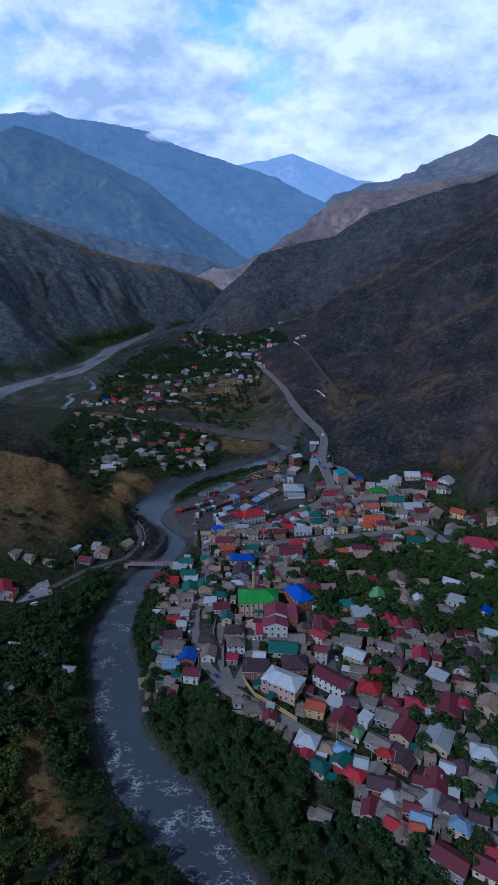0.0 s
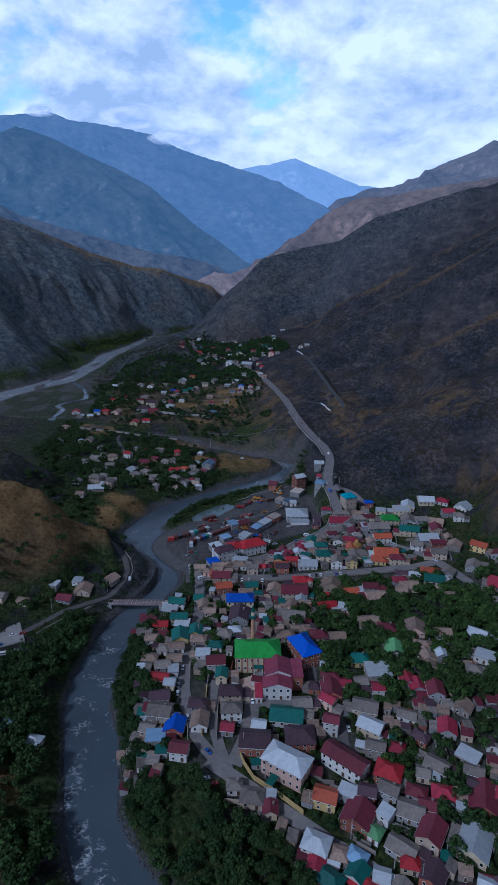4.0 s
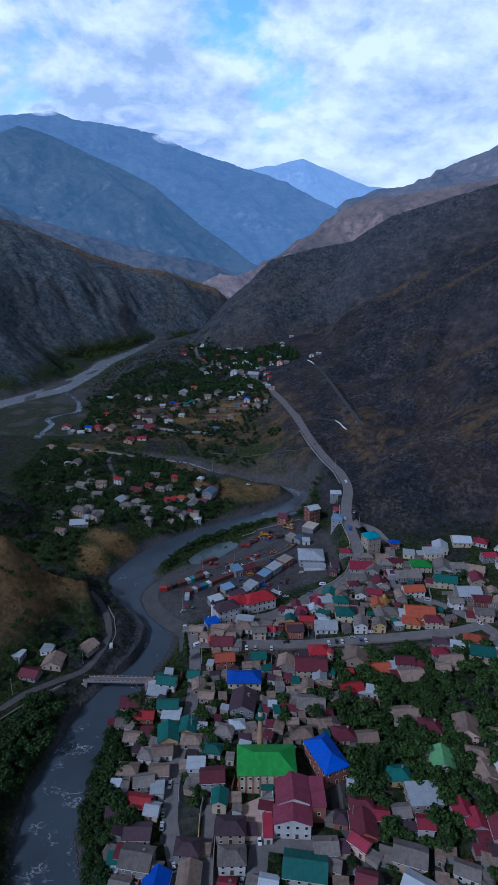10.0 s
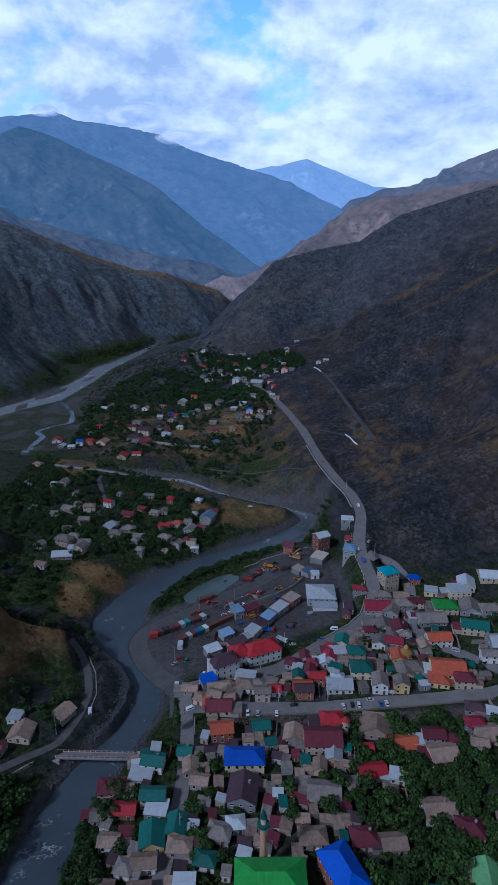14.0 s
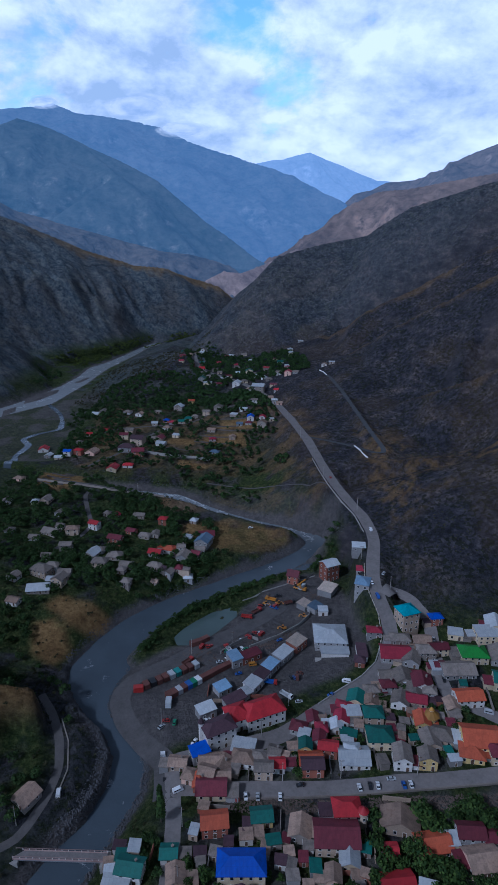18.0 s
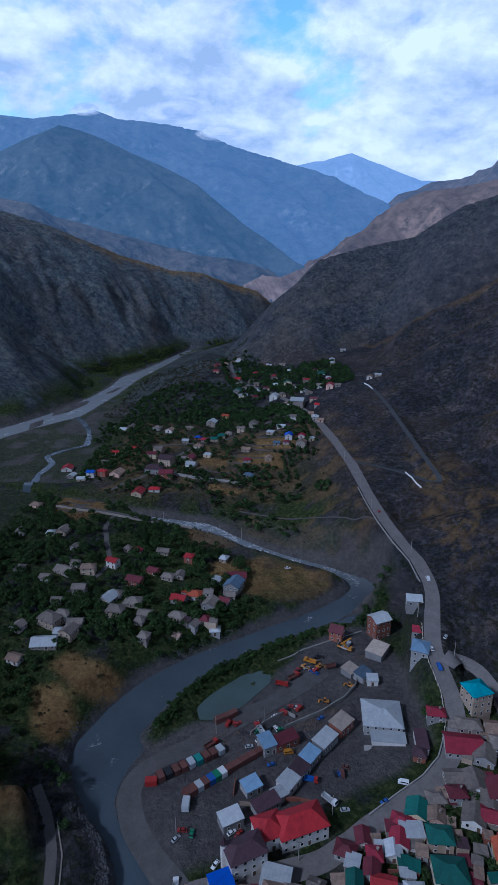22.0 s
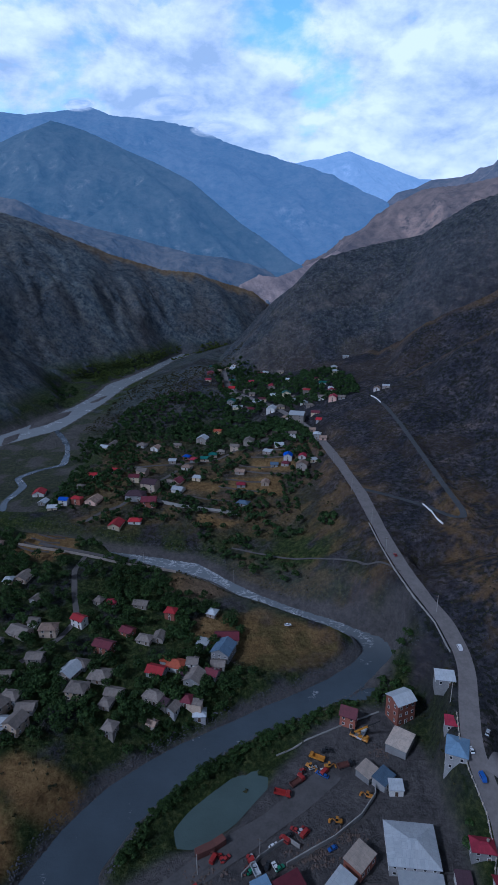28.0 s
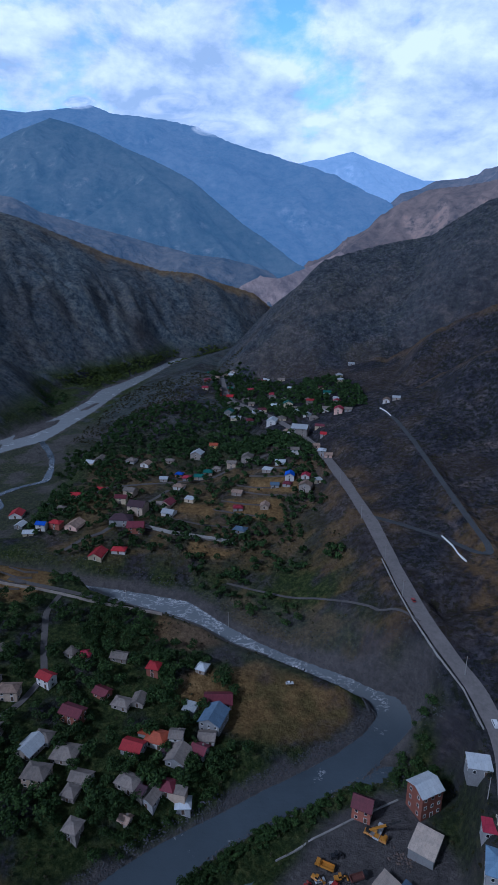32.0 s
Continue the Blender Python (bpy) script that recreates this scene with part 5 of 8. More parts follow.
def truck(x, y, turn, cab, bed):
    def make(x, y, z, turn):
        ob = thing("truck", x, y, z, turn, f"lorry with a {cab} cab and a {bed} load bed", "truck", "lorries in the yard")
        part("chassis", block((-3.6, -0.5, 0.6), (3.5, 0.5, 0.9)), RUBBER, ob)
        cab_part = part("cab", extruded([(1.7, .8), (3.6, .8), (3.6, 1.7), (3.2, 2.6), (1.7, 2.6)], 1.1), COATS[cab], ob)
        part("windscreen", extruded([(3.25, 1.75), (3.63, 1.72), (3.25, 2.5)], 0.95), GLASS, cab_part)
        for py, lo in ((-1.15, (-3.7, -1.2, 1.0)), (1.15, (-3.7, 1.1, 1.0))):
            part("side_board", block(lo, (1.5, lo[1] + 0.1, 2.0)), COATS[bed], ob)
        part("bed_floor", block((-3.7, -1.1, 0.95), (1.5, 1.1, 1.1)), COATS[bed], ob)
        part("tailboard", block((-3.8, -1.2, 1.0), (-3.7, 1.2, 2.0)), COATS[bed], ob)
        part("headboard", block((1.4, -1.1, 1.1), (1.5, 1.1, 2.2)), COATS[bed], ob)
        for wx in (-2.8, -1.6, 2.6):
            for wy in (-0.95, 0.95):
                part("wheel", BIG_WHEEL, None, ob).matrix_basis = pose(wx, wy, 0.52)
        return ob
    return set_down(make, ("truck", cab, bed), x, y, turn)


def container(x, y, turn, coat, size=6.0):
    def make(x, y, z, turn):
        ob = thing("container", x, y, z, turn, f"{coat} corrugated steel shipping container", "container", "containers in the yard")
        n, a = 24, size / 2
        line = [(-a + size * k / n, (-1.2 if k % 2 else -1.14)) for k in range(n + 1)]
        ring = line + [(px, -py) for px, py in line[::-1]]
        m = len(ring)
        verts = [(px, py, 0.1) for px, py in ring] + [(px, py, 2.3) for px, py in ring]
        part("body", shape(verts, [tuple(range(m))[::-1], tuple(range(m, 2 * m))] + [(k, (k + 1) % m, m + (k + 1) % m, m + k) for k in range(m)]), COATS[coat], ob)
        for py in (-1.15, 0.03):
            part("door", block((a, py, 0.15), (a + 0.06, py + 1.12, 2.2)), COATS[coat], ob)
        return ob
    return set_down(make, ("container", coat, size), x, y, turn)


def loader(x, y, turn, coat="yellow"):
    def make(x, y, z, turn):
        ob = thing("digger", x, y, z, turn, f"{coat} wheeled digger parked in the yard", "digger", "diggers in the yard")
        part("body", block((-2.2, -0.9, 0.8), (0.8, 0.9, 1.7), 0.1), COATS[coat], ob)
        cab_part = part("cab", extruded([(-0.4, 1.7), (0.9, 1.7), (0.7, 2.9), (-0.3, 2.9)], 0.7), GLASS, ob)
        part("cab_roof", block((-0.4, -0.75, 2.9), (0.8, 0.75, 3.0)), COATS[coat], cab_part)
        part("arm", extruded([(0.8, 1.2), (2.4, 2.2), (3.4, 0.9), (3.3, 0.7), (2.4, 1.9), (0.8, 0.9)], 0.22), COATS[coat], ob)
        part("bucket", extruded([(3.1, .2), (4.0, .15), (3.5, 1.0), (3.1, .9)], 1.0), COATS[coat], ob)
        for wx in (-1.6, 0.6):
            for wy in (-0.95, 0.95):
                part("wheel", BIG_WHEEL, None, ob).matrix_basis = pose(wx, wy, 0.52)
        return ob
    return set_down(make, ("digger", coat), x, y, turn)


def mobile_crane(x, y, turn):
    ob = thing("mobile_crane", x, y, ground_at(x, y) + 0.1, turn, "yellow mobile crane with its boom raised", "crane")
    ob.scale = (0.8, 0.8, 0.8)
    part("chassis", block((-4.5, -1.2, 0.7), (4.5, 1.2, 1.5), 0.1), COATS["yellow"], ob)
    part("cab", extruded([(3.1, 1.5), (4.6, 1.5), (4.5, 2.4), (4.1, 2.8), (3.1, 2.8)], 1.1), COATS["yellow"], ob)
    part("turntable", tube(-1.5, 0, 1.5, 2.0, 1.1), STEEL, ob)
    part("operator_cab", block((-1.6, 0.3, 2.0), (0.3, 1.3, 3.5), 0.1), COATS["yellow"], ob)
    part("counterweight", block((-3.8, -1.1, 2.0), (-2.0, 1.1, 3.0), 0.1), RUBBER, ob)
    lower = part("boom", block((0, -0.35, -0.35), (9.0, 0.35, 0.35)), COATS["yellow"], ob)
    lower.matrix_basis = pose(-2.4, -0.2, 2.8, 0, -46, 0)
    part("boom_tip", block((9.0, -0.22, -0.22), (16.5, 0.22, 0.22)), RUBBER, lower)
    for wx in (-3.5, -2.2, 2.0, 3.4):
        for wy in (-1.05, 1.05):
            part("wheel", BIG_WHEEL, None, ob).matrix_basis = pose(wx, wy, 0.52)
    return ob


mobile_crane(26.8, 446.5, -28)
row_coats = ["rust", "black", "rust", "rust", "silver", "teal", "rust", "rust", "silver"]
for k, coat in enumerate(row_coats):
    container(-42.6 + k * 2.4, 370.4 + k * 1.62, 128 + (k * 37) % 9 - 4, coat, 3.4)
for k, coat in enumerate(["rust", "rust", "silver", "rust", "blue", "green", "white"]):
    container(-32.2 + k * 1.8, 364.3 + k * 1.55, 132 + (k * 23) % 9 - 4, coat, 3.2)
for k in range(5):
    container(-19.4 + k * 2.6, 375.2 + k * 2.1, 38, "rust", 3.2)
container(-31.8, 360.2, 92, "silver", 4.2)
container(-45.4, 368.2, 8, "red", 4.0)
container(-24.6, 398.5, 30, "rust")
container(-21.0, 401.0, 40, "rust", 4.5)
for args in ((9.2, 373.0, -12, "red", "blue"), (-30.3, 335.4, 100, "white", "silver"), (-1.5, 420.6, -12, "red", "red"), (28.0, 447.8, 60, "silver", "silver"), (3.5, 425.5, 40, "red", "rust"), (15.4, 365.6, -40, "white", "silver")):
    truck(*args)
for args in ((14.6, 432.8, 10), (8.0, 432.0, -30), (16.1, 411.5, 175), (27.0, 421.5, 160)):
    loader(*args)
loader(4.6, 429.0, 60, "red")
loader(14.0, 439.4, 10, "black")
CARS = [(-25.6, 245.4, 92), (-26.4, 235.5, 92), (-26.2, 231.0, 92), (-25.6, 226.9, 92), (-21.0, 218.8, 105), (-22.8, 213.2, 110), (-12.2, 203.1, 132), (-12.4, 192.4, 20), (-9.6, 190.4, 22), (4.1, 226.6, 95),
        (-1.0, 215.5, 75), (30.6, 248.3, 112), (25.2, 237.2, 90), (33.2, 252.2, 30), (32.0, 218.0, 80), (29.0, 176.8, -38), (57.4, 144.5, -45), (64.6, 219.3, 10), (40.2, 212.6, 95), (73.0, 136.5, -28),
        (37.6, 322.4, 96), (41.2, 322.8, 90), (43.8, 322.8, 88), (48.8, 325.3, 5), (52.4, 322.6, 95), (54.8, 322.8, 92), (-3.4, 318.6, 100), (-0.4, 318.8, 95), (3.6, 318.8, 92), (11.0, 319.0, 88), (18.0, 323.8, 8),
        (60.6, 426.9, 95), (67.6, 433.0, 60), (62.0, 418.5, 98), (74.0, 428.8, 15), (86.2, 413.5, 100), (84.4, 398.9, 80), (82.2, 389.4, 80), (80.6, 381.0, 85), (80.8, 372.0, 85), (-62.0, 318.5, 100),
        (20.2, 362.6, 10), (33.4, 366.4, 30), (-15.8, 351.8, 40), (-13.6, 351.6, 60), (-19.6, 341.4, 60), (-30.2, 330.5, 80), (-23.0, 320.8, 30), (-28.2, 326.0, 100), (21.0, 262.8, 100), (22.4, 259.4, 100),
        (-110.5, 261.4, 20), (-107.2, 268.9, 20), (-103.1, 270.1, 20), (-107.3, 256.2, 15), (-102.5, 259.0, 10), (-4.0, 402.0, 40), (0.5, 405.5, 35), (-9.5, 389.5, 40), (-13.0, 386.2, 20), (-4.5, 378.8, 20), (67.6, 470.0, 92), (51.6, 529.0, 100),
        (2.0, 517.5, -20), (5.4, 515.0, -15), (-0.5, 503.0, 10), (100.4, 344.2, -35), (110.2, 331.0, -55), (92.0, 353.0, -20), (14.0, 402.5, 30), (1.5, 389.8, 20)]
for k, (cx, cy, ct) in enumerate(CARS):
    car(cx, cy, ct + (180 if k % 3 == 0 else 0), ("white", "silver", "white", "black", "white", "silver", "blue", "white", "red")[k % 9], "van" if k % 7 == 5 else "sedan")
wrecks = random.Random(31)
for cx, cy, sx, sy, count in ((-6, 396, 6, 3, 8), (-20, 397, 3, 3, 4), (2, 406, 4, 2, 5), (13, 428, 5, 4, 5), (-30, 350, 3, 3, 3), (20, 376, 3, 4, 4), (9, 384, 2, 3, 3)):
    for _ in range(count):
        car(cx + wrecks.uniform(-sx, sx), cy + wrecks.uniform(-sy, sy), wrecks.uniform(0, 180), wrecks.choice(("white", "silver", "red", "blue", "black", "rust", "green")), wrecks.choice(("sedan", "sedan", "van")))
for args in ((-14, 380.5, 35, "blue", "rust"), (-9.5, 394.5, 120, "red", "silver"), (20.5, 433.5, 20, "black", "rust"), (10.5, 436.0, 160, "yellow", "yellow"), (-27, 386, 45, "red", "rust")):
    truck(*args)
car(40.8, 373.9, 170, "white", "van")
car(1.6, 384.6, 12, "yellow", "van")


# ---- bridge, walls, rails and poles ----
def bridge():
    ob = thing("bridge", -55.5, 299.6, -10.6, -1, "narrow concrete bridge with pinkish parapets over the river", "bridge")
    pinkish = painted("pink_parapet", (0.34, 0.24, 0.22), 0.85)
    part("deck", block((-14, -1.3, -0.35), (14, 1.3, 0)), ASPHALT, ob)
    for py in (-1.0, 1.0):
        part("girder", block((-14, py - 0.2, -0.95), (14, py + 0.2, -0.35)), STEEL, ob)
    for py in (-1.3, 1.3):
        part("handrail", block((-14, py - 0.06, 0.85), (14, py + 0.06, 1.0)), pinkish, ob)
        part("kerb", block((-14, py - 0.1, -0.3), (14, py + 0.1, 0.25)), pinkish, ob)
        for k in range(15):
            part("post", block((-13.9 + k * 1.98, py - 0.09, 0.25), (-13.72 + k * 1.98, py + 0.09, 0.85)), WALLS["white"], ob)
    for px in (-13.5, 13.5):
        part("abutment", block((px - 1.2, -2.4, -6), (px + 1.2, 2.4, -0.55)), CONCRETE, ob)


bridge()


def wall_run(name, line, high, thick, mat, label, category="wall", step=3.0):
    """A wall that follows the ground along a line, in one mesh."""
    pts = []
    for p, q in zip(line, line[1:]):
        n = max(1, int(math.hypot(q[0] - p[0], q[1] - p[1]) / step))
        pts += [(p[0] + (q[0] - p[0]) * k / n, p[1] + (q[1] - p[1]) * k / n) for k in range(n)]
    pts.append(line[-1])
    verts, faces = [], []
    for k, (x, y) in enumerate(pts):
        a, b = pts[max(0, k - 1)], pts[min(len(pts) - 1, k + 1)]
        size = math.hypot(b[0] - a[0], b[1] - a[1])
        nx, ny = -(b[1] - a[1]) / size * thick / 2, (b[0] - a[0]) / size * thick / 2
        z = ground_at(x, y)
        verts += [(x - nx, y - ny, z - 0.8), (x + nx, y + ny, z - 0.8), (x + nx, y + ny, z + high), (x - nx, y - ny, z + high)]
    for k in range(len(pts) - 1):
        faces += [(4 * k + a, 4 * k + b, 4 * k + 4 + b, 4 * k + 4 + a) for a, b in ((0, 1), (1, 2), (2, 3), (3, 0))]
    n = 4 * len(pts)
    faces += [(3, 2, 1, 0), (n - 4, n - 3, n - 2, n - 1)]
    ob = mesh_object(name, verts, faces, mat)
    return tagged(ob, label, category)


wall_run("boundary_wall", [(-1, 203), (0.5, 198.5), (4, 192.5), (12, 186.6), (20, 180)], 2.0, 0.3, WALLS["yellow"], "yellow plastered wall round the school garden")
wall_run("yard_wall", [(0, 396), (15, 406), (24, 414), (29.5, 422), (30.5, 429)], 1.8, 0.3, CONCRETE, "grey concrete wall between the yard and the depot")
wall_run("yard_wall", [(-13, 392), (-8, 398), (0, 404.5), (4, 402)], 1.6, 0.3, CONCRETE, "grey concrete wall round a small garden")
wall_run("levee_pipe", [(-4, 438), (10, 446), (20, 452), (36, 460)], 0.35, 0.5, CONCRETE, "pale concrete channel along the pond", "channel")
wall_run("kerb_wall", [(28, 361.5), (38, 369.5), (48, 377), (55, 385), (59, 394)], 0.9, 0.4, CONCRETE, "low concrete wall along the road bend")
wall_run("retaining_wall", [(-12, 318.4), (2, 318.2), (25, 319.4), (44, 320), (63, 321), (80, 321.9), (97, 323)], 0.8, 0.5, WALLS["stone"], "rubble retaining wall beside the street")
wall_run("lane_wall", [(-15, 210), (-14.5, 222), (-14.6, 234)], 2.0, 0.25, WALLS["yellow"], "yellow courtyard wall along the lane")
wall_run("lane_wall", [(-9.4, 208), (-9.6, 222), (-9.2, 233)], 1.9, 0.25, WALLS["stone"], "stone courtyard wall along the lane")
wall_run("roadside_wall", [(-97, 271), (-87, 285), (-76, 295)], 1.0, 0.4, WALLS["stone"], "stone wall along the far-bank road")
wall_run("roadside_wall", [(-62.5, 318), (-62, 328), (-65.5, 340), (-71, 350)], 0.5, 0.4, WALLS["stone"], "broken concrete parapet above the river")
DRY_STONE = painted("dry_stone", (0.105, 0.092, 0.083), 0.95, wear=0.4, grain=1.6, bump=0.4)
for ty, tx0, tx1 in ((612, -78, -44), (626, -74, -36), (638, -50, -22), (648, -46, -14), (657, -34, -4), (666, -38, -12), (676, -30, 2), (684, -20, 6)):
    wall_run("terrace_wall", [(tx0, ty + 4), ((tx0 + tx1) / 2, ty - 2), (tx1, ty - 5)], 0.9, 0.4, DRY_STONE, "low stone terrace wall between dry fields")
for k in range(6):
    wall_run("terrace_wall", [(-150 + 2 * k, 546 + 5 * k), (-140 + 2 * k, 543 + 5 * k), (-131 + k, 544 + 5 * k)], 0.9, 0.4, DRY_STONE, "low stone terrace wall below the river bluff")
wall_run("garden_wall", [(-94, 622), (-72, 613), (-50, 609), (-33, 606)], 2.2, 0.4, CONCRETE, "pale concrete wall along an orchard")
wall_run("garden_wall", [(-150, 548), (-120, 545), (-96, 541), (-60, 537)], 1.4, 0.3, WALLS["stone"], "stone wall beside the village lane")
wall_run("edge_wall", [(42.5, 560), (45.5, 538), (49.2, 517), (54.8, 498), (60.8, 483), (63.4, 468)], 0.7, 0.35, CONCRETE, "low pale wall along the outer edge of the road")
rail = thing("guard_rail", 0, 0, 0, 0, "pale concrete guard rail with posts along the road", "guard rail")
line = [(59.0, 440), (57.6, 430), (58.2, 421), (60.6, 409), (60.4, 398), (56.4, 388)]
walked = []
for p, q in zip(line, line[1:]):
    walked += [(p[0] + (q[0] - p[0]) * k / 5, p[1] + (q[1] - p[1]) * k / 5) for k in range(5)]
pale = painted("pale_rail", (0.56, 0.50, 0.38), 0.85)
heights = [ground_at(x, y) for x, y in walked]
for k, ((x, y), z) in enumerate(zip(walked, heights)):
    part("post", block((x - 0.16, y - 0.16, z - 0.8), (x + 0.16, y + 0.16, z + 1.0)), pale, rail)
    if k:
        (u, v), w = walked[k - 1], heights[k - 1]
        verts = [(a, b, c + h) for a, b, c in ((u, v, w), (x, y, z)) for h in (-0.8, 0.6)] + [(a + 0.22, b, c + h) for a, b, c in ((u, v, w), (x, y, z)) for h in (-0.8, 0.6)]
        part("beam", shape(verts, [(0, 1, 3, 2), (4, 6, 7, 5), (1, 5, 7, 3), (0, 2, 6, 4), (0, 4, 5, 1), (2, 3, 7, 6)]), CONCRETE, rail)


def pole(x, y):
    def make(x, y, z, turn):
        ob = thing("utility_pole", x, y, z, turn, "slim grey utility pole with a crossarm", "pole", "utility poles")
        part("shaft", tube(0, 0, -0.5, 8.0, 0.16, 0.10, 6), CONCRETE, ob)
        part("crossarm", block((-0.9, -0.06, 7.2), (0.9, 0.06, 7.35)), WOOD, ob)
        return ob
    return set_down(make, "pole", x, y, (x * 37 + y * 11) % 40 - 20)


for px, py in ((-20, 208), (-22, 240), (-20.5, 268), (-19, 290), (-20, 308), (0.5, 204), (8, 193), (22, 182), (34, 172), (27, 246), (33, 232), (12, 325.5), (32, 327), (58, 327), (69.5, 425), (58.4, 446), (63, 490), (47.5, 532),
               (44, 560), (37, 600), (29, 645), (20, 685), (16, 361), (-8, 398), (-26, 392), (5, 345), (-33, 350), (-95, 288), (-72, 308), (-30, 545), (-80, 548), (45, 162), (52, 158)):
    pole(px, py)

# ---- houses of the town, the left bank, the bend and the upper village ----
house(22.7, 168.3, 7.8, 6.5, 4.2, -25, "hip", "zinc", "white", 2, sides="fl")
house(29.3, 166.0, 5.2, 4.5, 2.2, -18, "hip", "tan", "stone", sides="fl")
house(22.2, 163.1, 4.8, 5.2, 2.2, -17, "gable", "crimson", "pink", flip=True, sides="fl")
house(34.6, 165.0, 5.5, 4.5, 2.2, -35, "hip", "sky", "stone", sides="fl")
house(25.3, 159.1, 8.1, 5.3, 2.2, -38, "hip", "teal", "cream", sides="fl")
house(33.9, 160.5, 5.6, 5.5, 2.2, -38, "gable", "teal", "white", flip=True, sides="fl")
house(40.7, 159.3, 4.4, 4.5, 2.2, -18, "gable", "zinc", "grey", sides="fl")
house(37.5, 155.1, 7.1, 4.7, 2.2, -37, "hip", "red", "brick", sides="fl")
house(45.5, 155.9, 4.2, 4.5, 2.2, -34, "gable", "grey", "grey", flip=True, sides="fl")
house(45.8, 151.0, 8.7, 6.6, 2.2, -19, "gable", "plum", "brick", sides="fl")
house(48.0, 146.7, 4.6, 4.5, 2.2, -33, "hip", "zinc", "cream", sides="fl")
house(25.3, 141.2, 4.5, 4.5, 2.2, -29, "gable", "grey", "grey", sides="fl")
house(40.1, 142.1, 4.9, 5.4, 2.2, -18, "gable", "maroon", "white", flip=True, sides="fl")
house(46.2, 140.6, 7.5, 5.7, 2.2, -29, "hip", "grey", "white", sides="fl")
house(47.0, 136.6, 5.8, 4.7, 2.2, -39, "gable", "red", "grey", sides="fl")
house(53.7, 141.6, 5.3, 4.5, 2.2, -17, "gable", "maroon", "brick", sides="fl")
house(60.7, 143.6, 7.0, 7.8, 2.2, -18, "gable", "zinc", "grey", flip=True, sides="fl")
house(66.3, 140.4, 7.6, 5.6, 4.2, -32, "hip", "plum", "white", 2, sides="fl")
house(55.5, 138.0, 5.9, 4.5, 2.2, -23, "gable", "sky", "cream", sides="fl")
house(53.3, 135.0, 4.2, 4.5, 2.2, -14, "gable", "orange", "white", sides="fl")
house(48.7, 134.2, 4.2, 4.5, 2.2, -16, "gable", "grey", "tan", flip=True, sides="fl")
house(66.9, 134.3, 6.2, 5.0, 4.2, -38, "hip", "sky", "cream", 2, sides="fl")
house(73.5, 137.2, 5.5, 4.5, 2.2, -19, "gable", "plum", "tan", sides="fl")
house(60.3, 124.3, 9.7, 6.4, 4.2, -39, "gable", "maroon", "grey", 2, sides="fl")
house(71.1, 122.4, 8.0, 6.8, 2.2, -34, "gable", "maroon", "cream", sides="fl")
house(73.9, 126.2, 4.2, 4.5, 2.2, -29, "gable", "crimson", "grey", sides="fl")
house(79.2, 149.5, 7.9, 5.1, 4.2, -29, "hip", "grey", "stone", 2, sides="fl")
house(74.6, 153.1, 6.6, 6.1, 2.2, -15, "gable", "plum", "white", flip=True, sides="fl")
house(69.5, 154.9, 4.8, 4.5, 2.2, -28, "gable", "zinc", "stone", sides="fl")
house(64.1, 150.0, 7.1, 8.2, 2.2, -23, "gable", "maroon", "brick", flip=True, sides="fl")
house(59.2, 151.3, 4.7, 4.5, 2.2, -19, "gable", "maroon", "brick", sides="fl")
house(57.4, 146.3, 6.0, 4.5, 2.2, -24, "gable", "grey", "grey", sides="fl")
house(53.2, 145.3, 4.2, 4.5, 2.2, -33, "gable", "grey", "grey", sides="fl")
house(70.5, 167.0, 8.5, 10.2, 2.2, -32, "gable", "zinc", "cream", flip=True, sides="fl")
house(83.5, 159.0, 8.4, 6.3, 4.2, -15, "hip", "zinc", "grey", 2, sides="fl")
house(81.6, 164.9, 4.2, 4.5, 2.2, -36, "gable", "grey", "tan", flip=True, sides="fl")
house(80.6, 142.3, 4.4, 4.5, 4.2, -37, "hip", "teal", "cream", 2, sides="fl")
house(58.3, 170.3, 7.1, 8.8, 4.2, -34, "gable", "maroon", "tan", 2, flip=True, sides="fl")
house(55.7, 158.9, 6.2, 7.1, 2.2, -38, "gable", "plum", "brick", flip=True, sides="fl")
house(49.8, 162.7, 5.2, 4.5, 2.2, -14, "hip", "red", "cream", sides="fl")
house(40.7, 172.5, 6.0, 4.5, 2.2, -39, "hip", "lime", "white", sides="fl")
house(37.1, 177.0, 8.9, 8.6, 4.2, -30, "gable", "maroon", "brick", 2, flip=True, sides="fl")
house(45.7, 176.9, 4.3, 4.5, 4.2, -42, "flat", "zinc", "white", 2, sides="fl")
house(54.2, 178.2, 8.0, 6.7, 2.2, -23, "gable", "grey", "grey", sides="fl")
house(48.7, 167.0, 8.4, 5.9, 2.2, -39, "gable", "grey", "grey", sides="fl")
house(27.6, 183.8, 7.2, 5.8, 4.2, -19, "gable", "orange", "yellow", 2, sides="fl")
house(35.1, 184.7, 5.8, 4.5, 4.2, -29, "flat", "zinc", "grey", 2, sides="fl")
house(41.4, 184.6, 5.4, 4.5, 4.2, -15, "gable", "plum", "brick", 2, sides="fl")
house(48.8, 185.1, 6.2, 5.2, 4.2, -31, "gable", "grey", "grey", 2, sides="fl")
house(57.7, 184.3, 6.3, 4.5, 2.2, -24, "hip", "maroon", "grey", sides="fl")
house(60.2, 179.7, 5.8, 4.5, 2.2, -15, "gable", "maroon", "grey", sides="fl")
house(66.3, 183.5, 7.0, 5.3, 2.2, -15, "hip", "crimson", "grey", sides="fl")
house(78.6, 180.8, 8.9, 11.0, 2.2, -21, "gable", "maroon", "brick", flip=True, sides="fl")
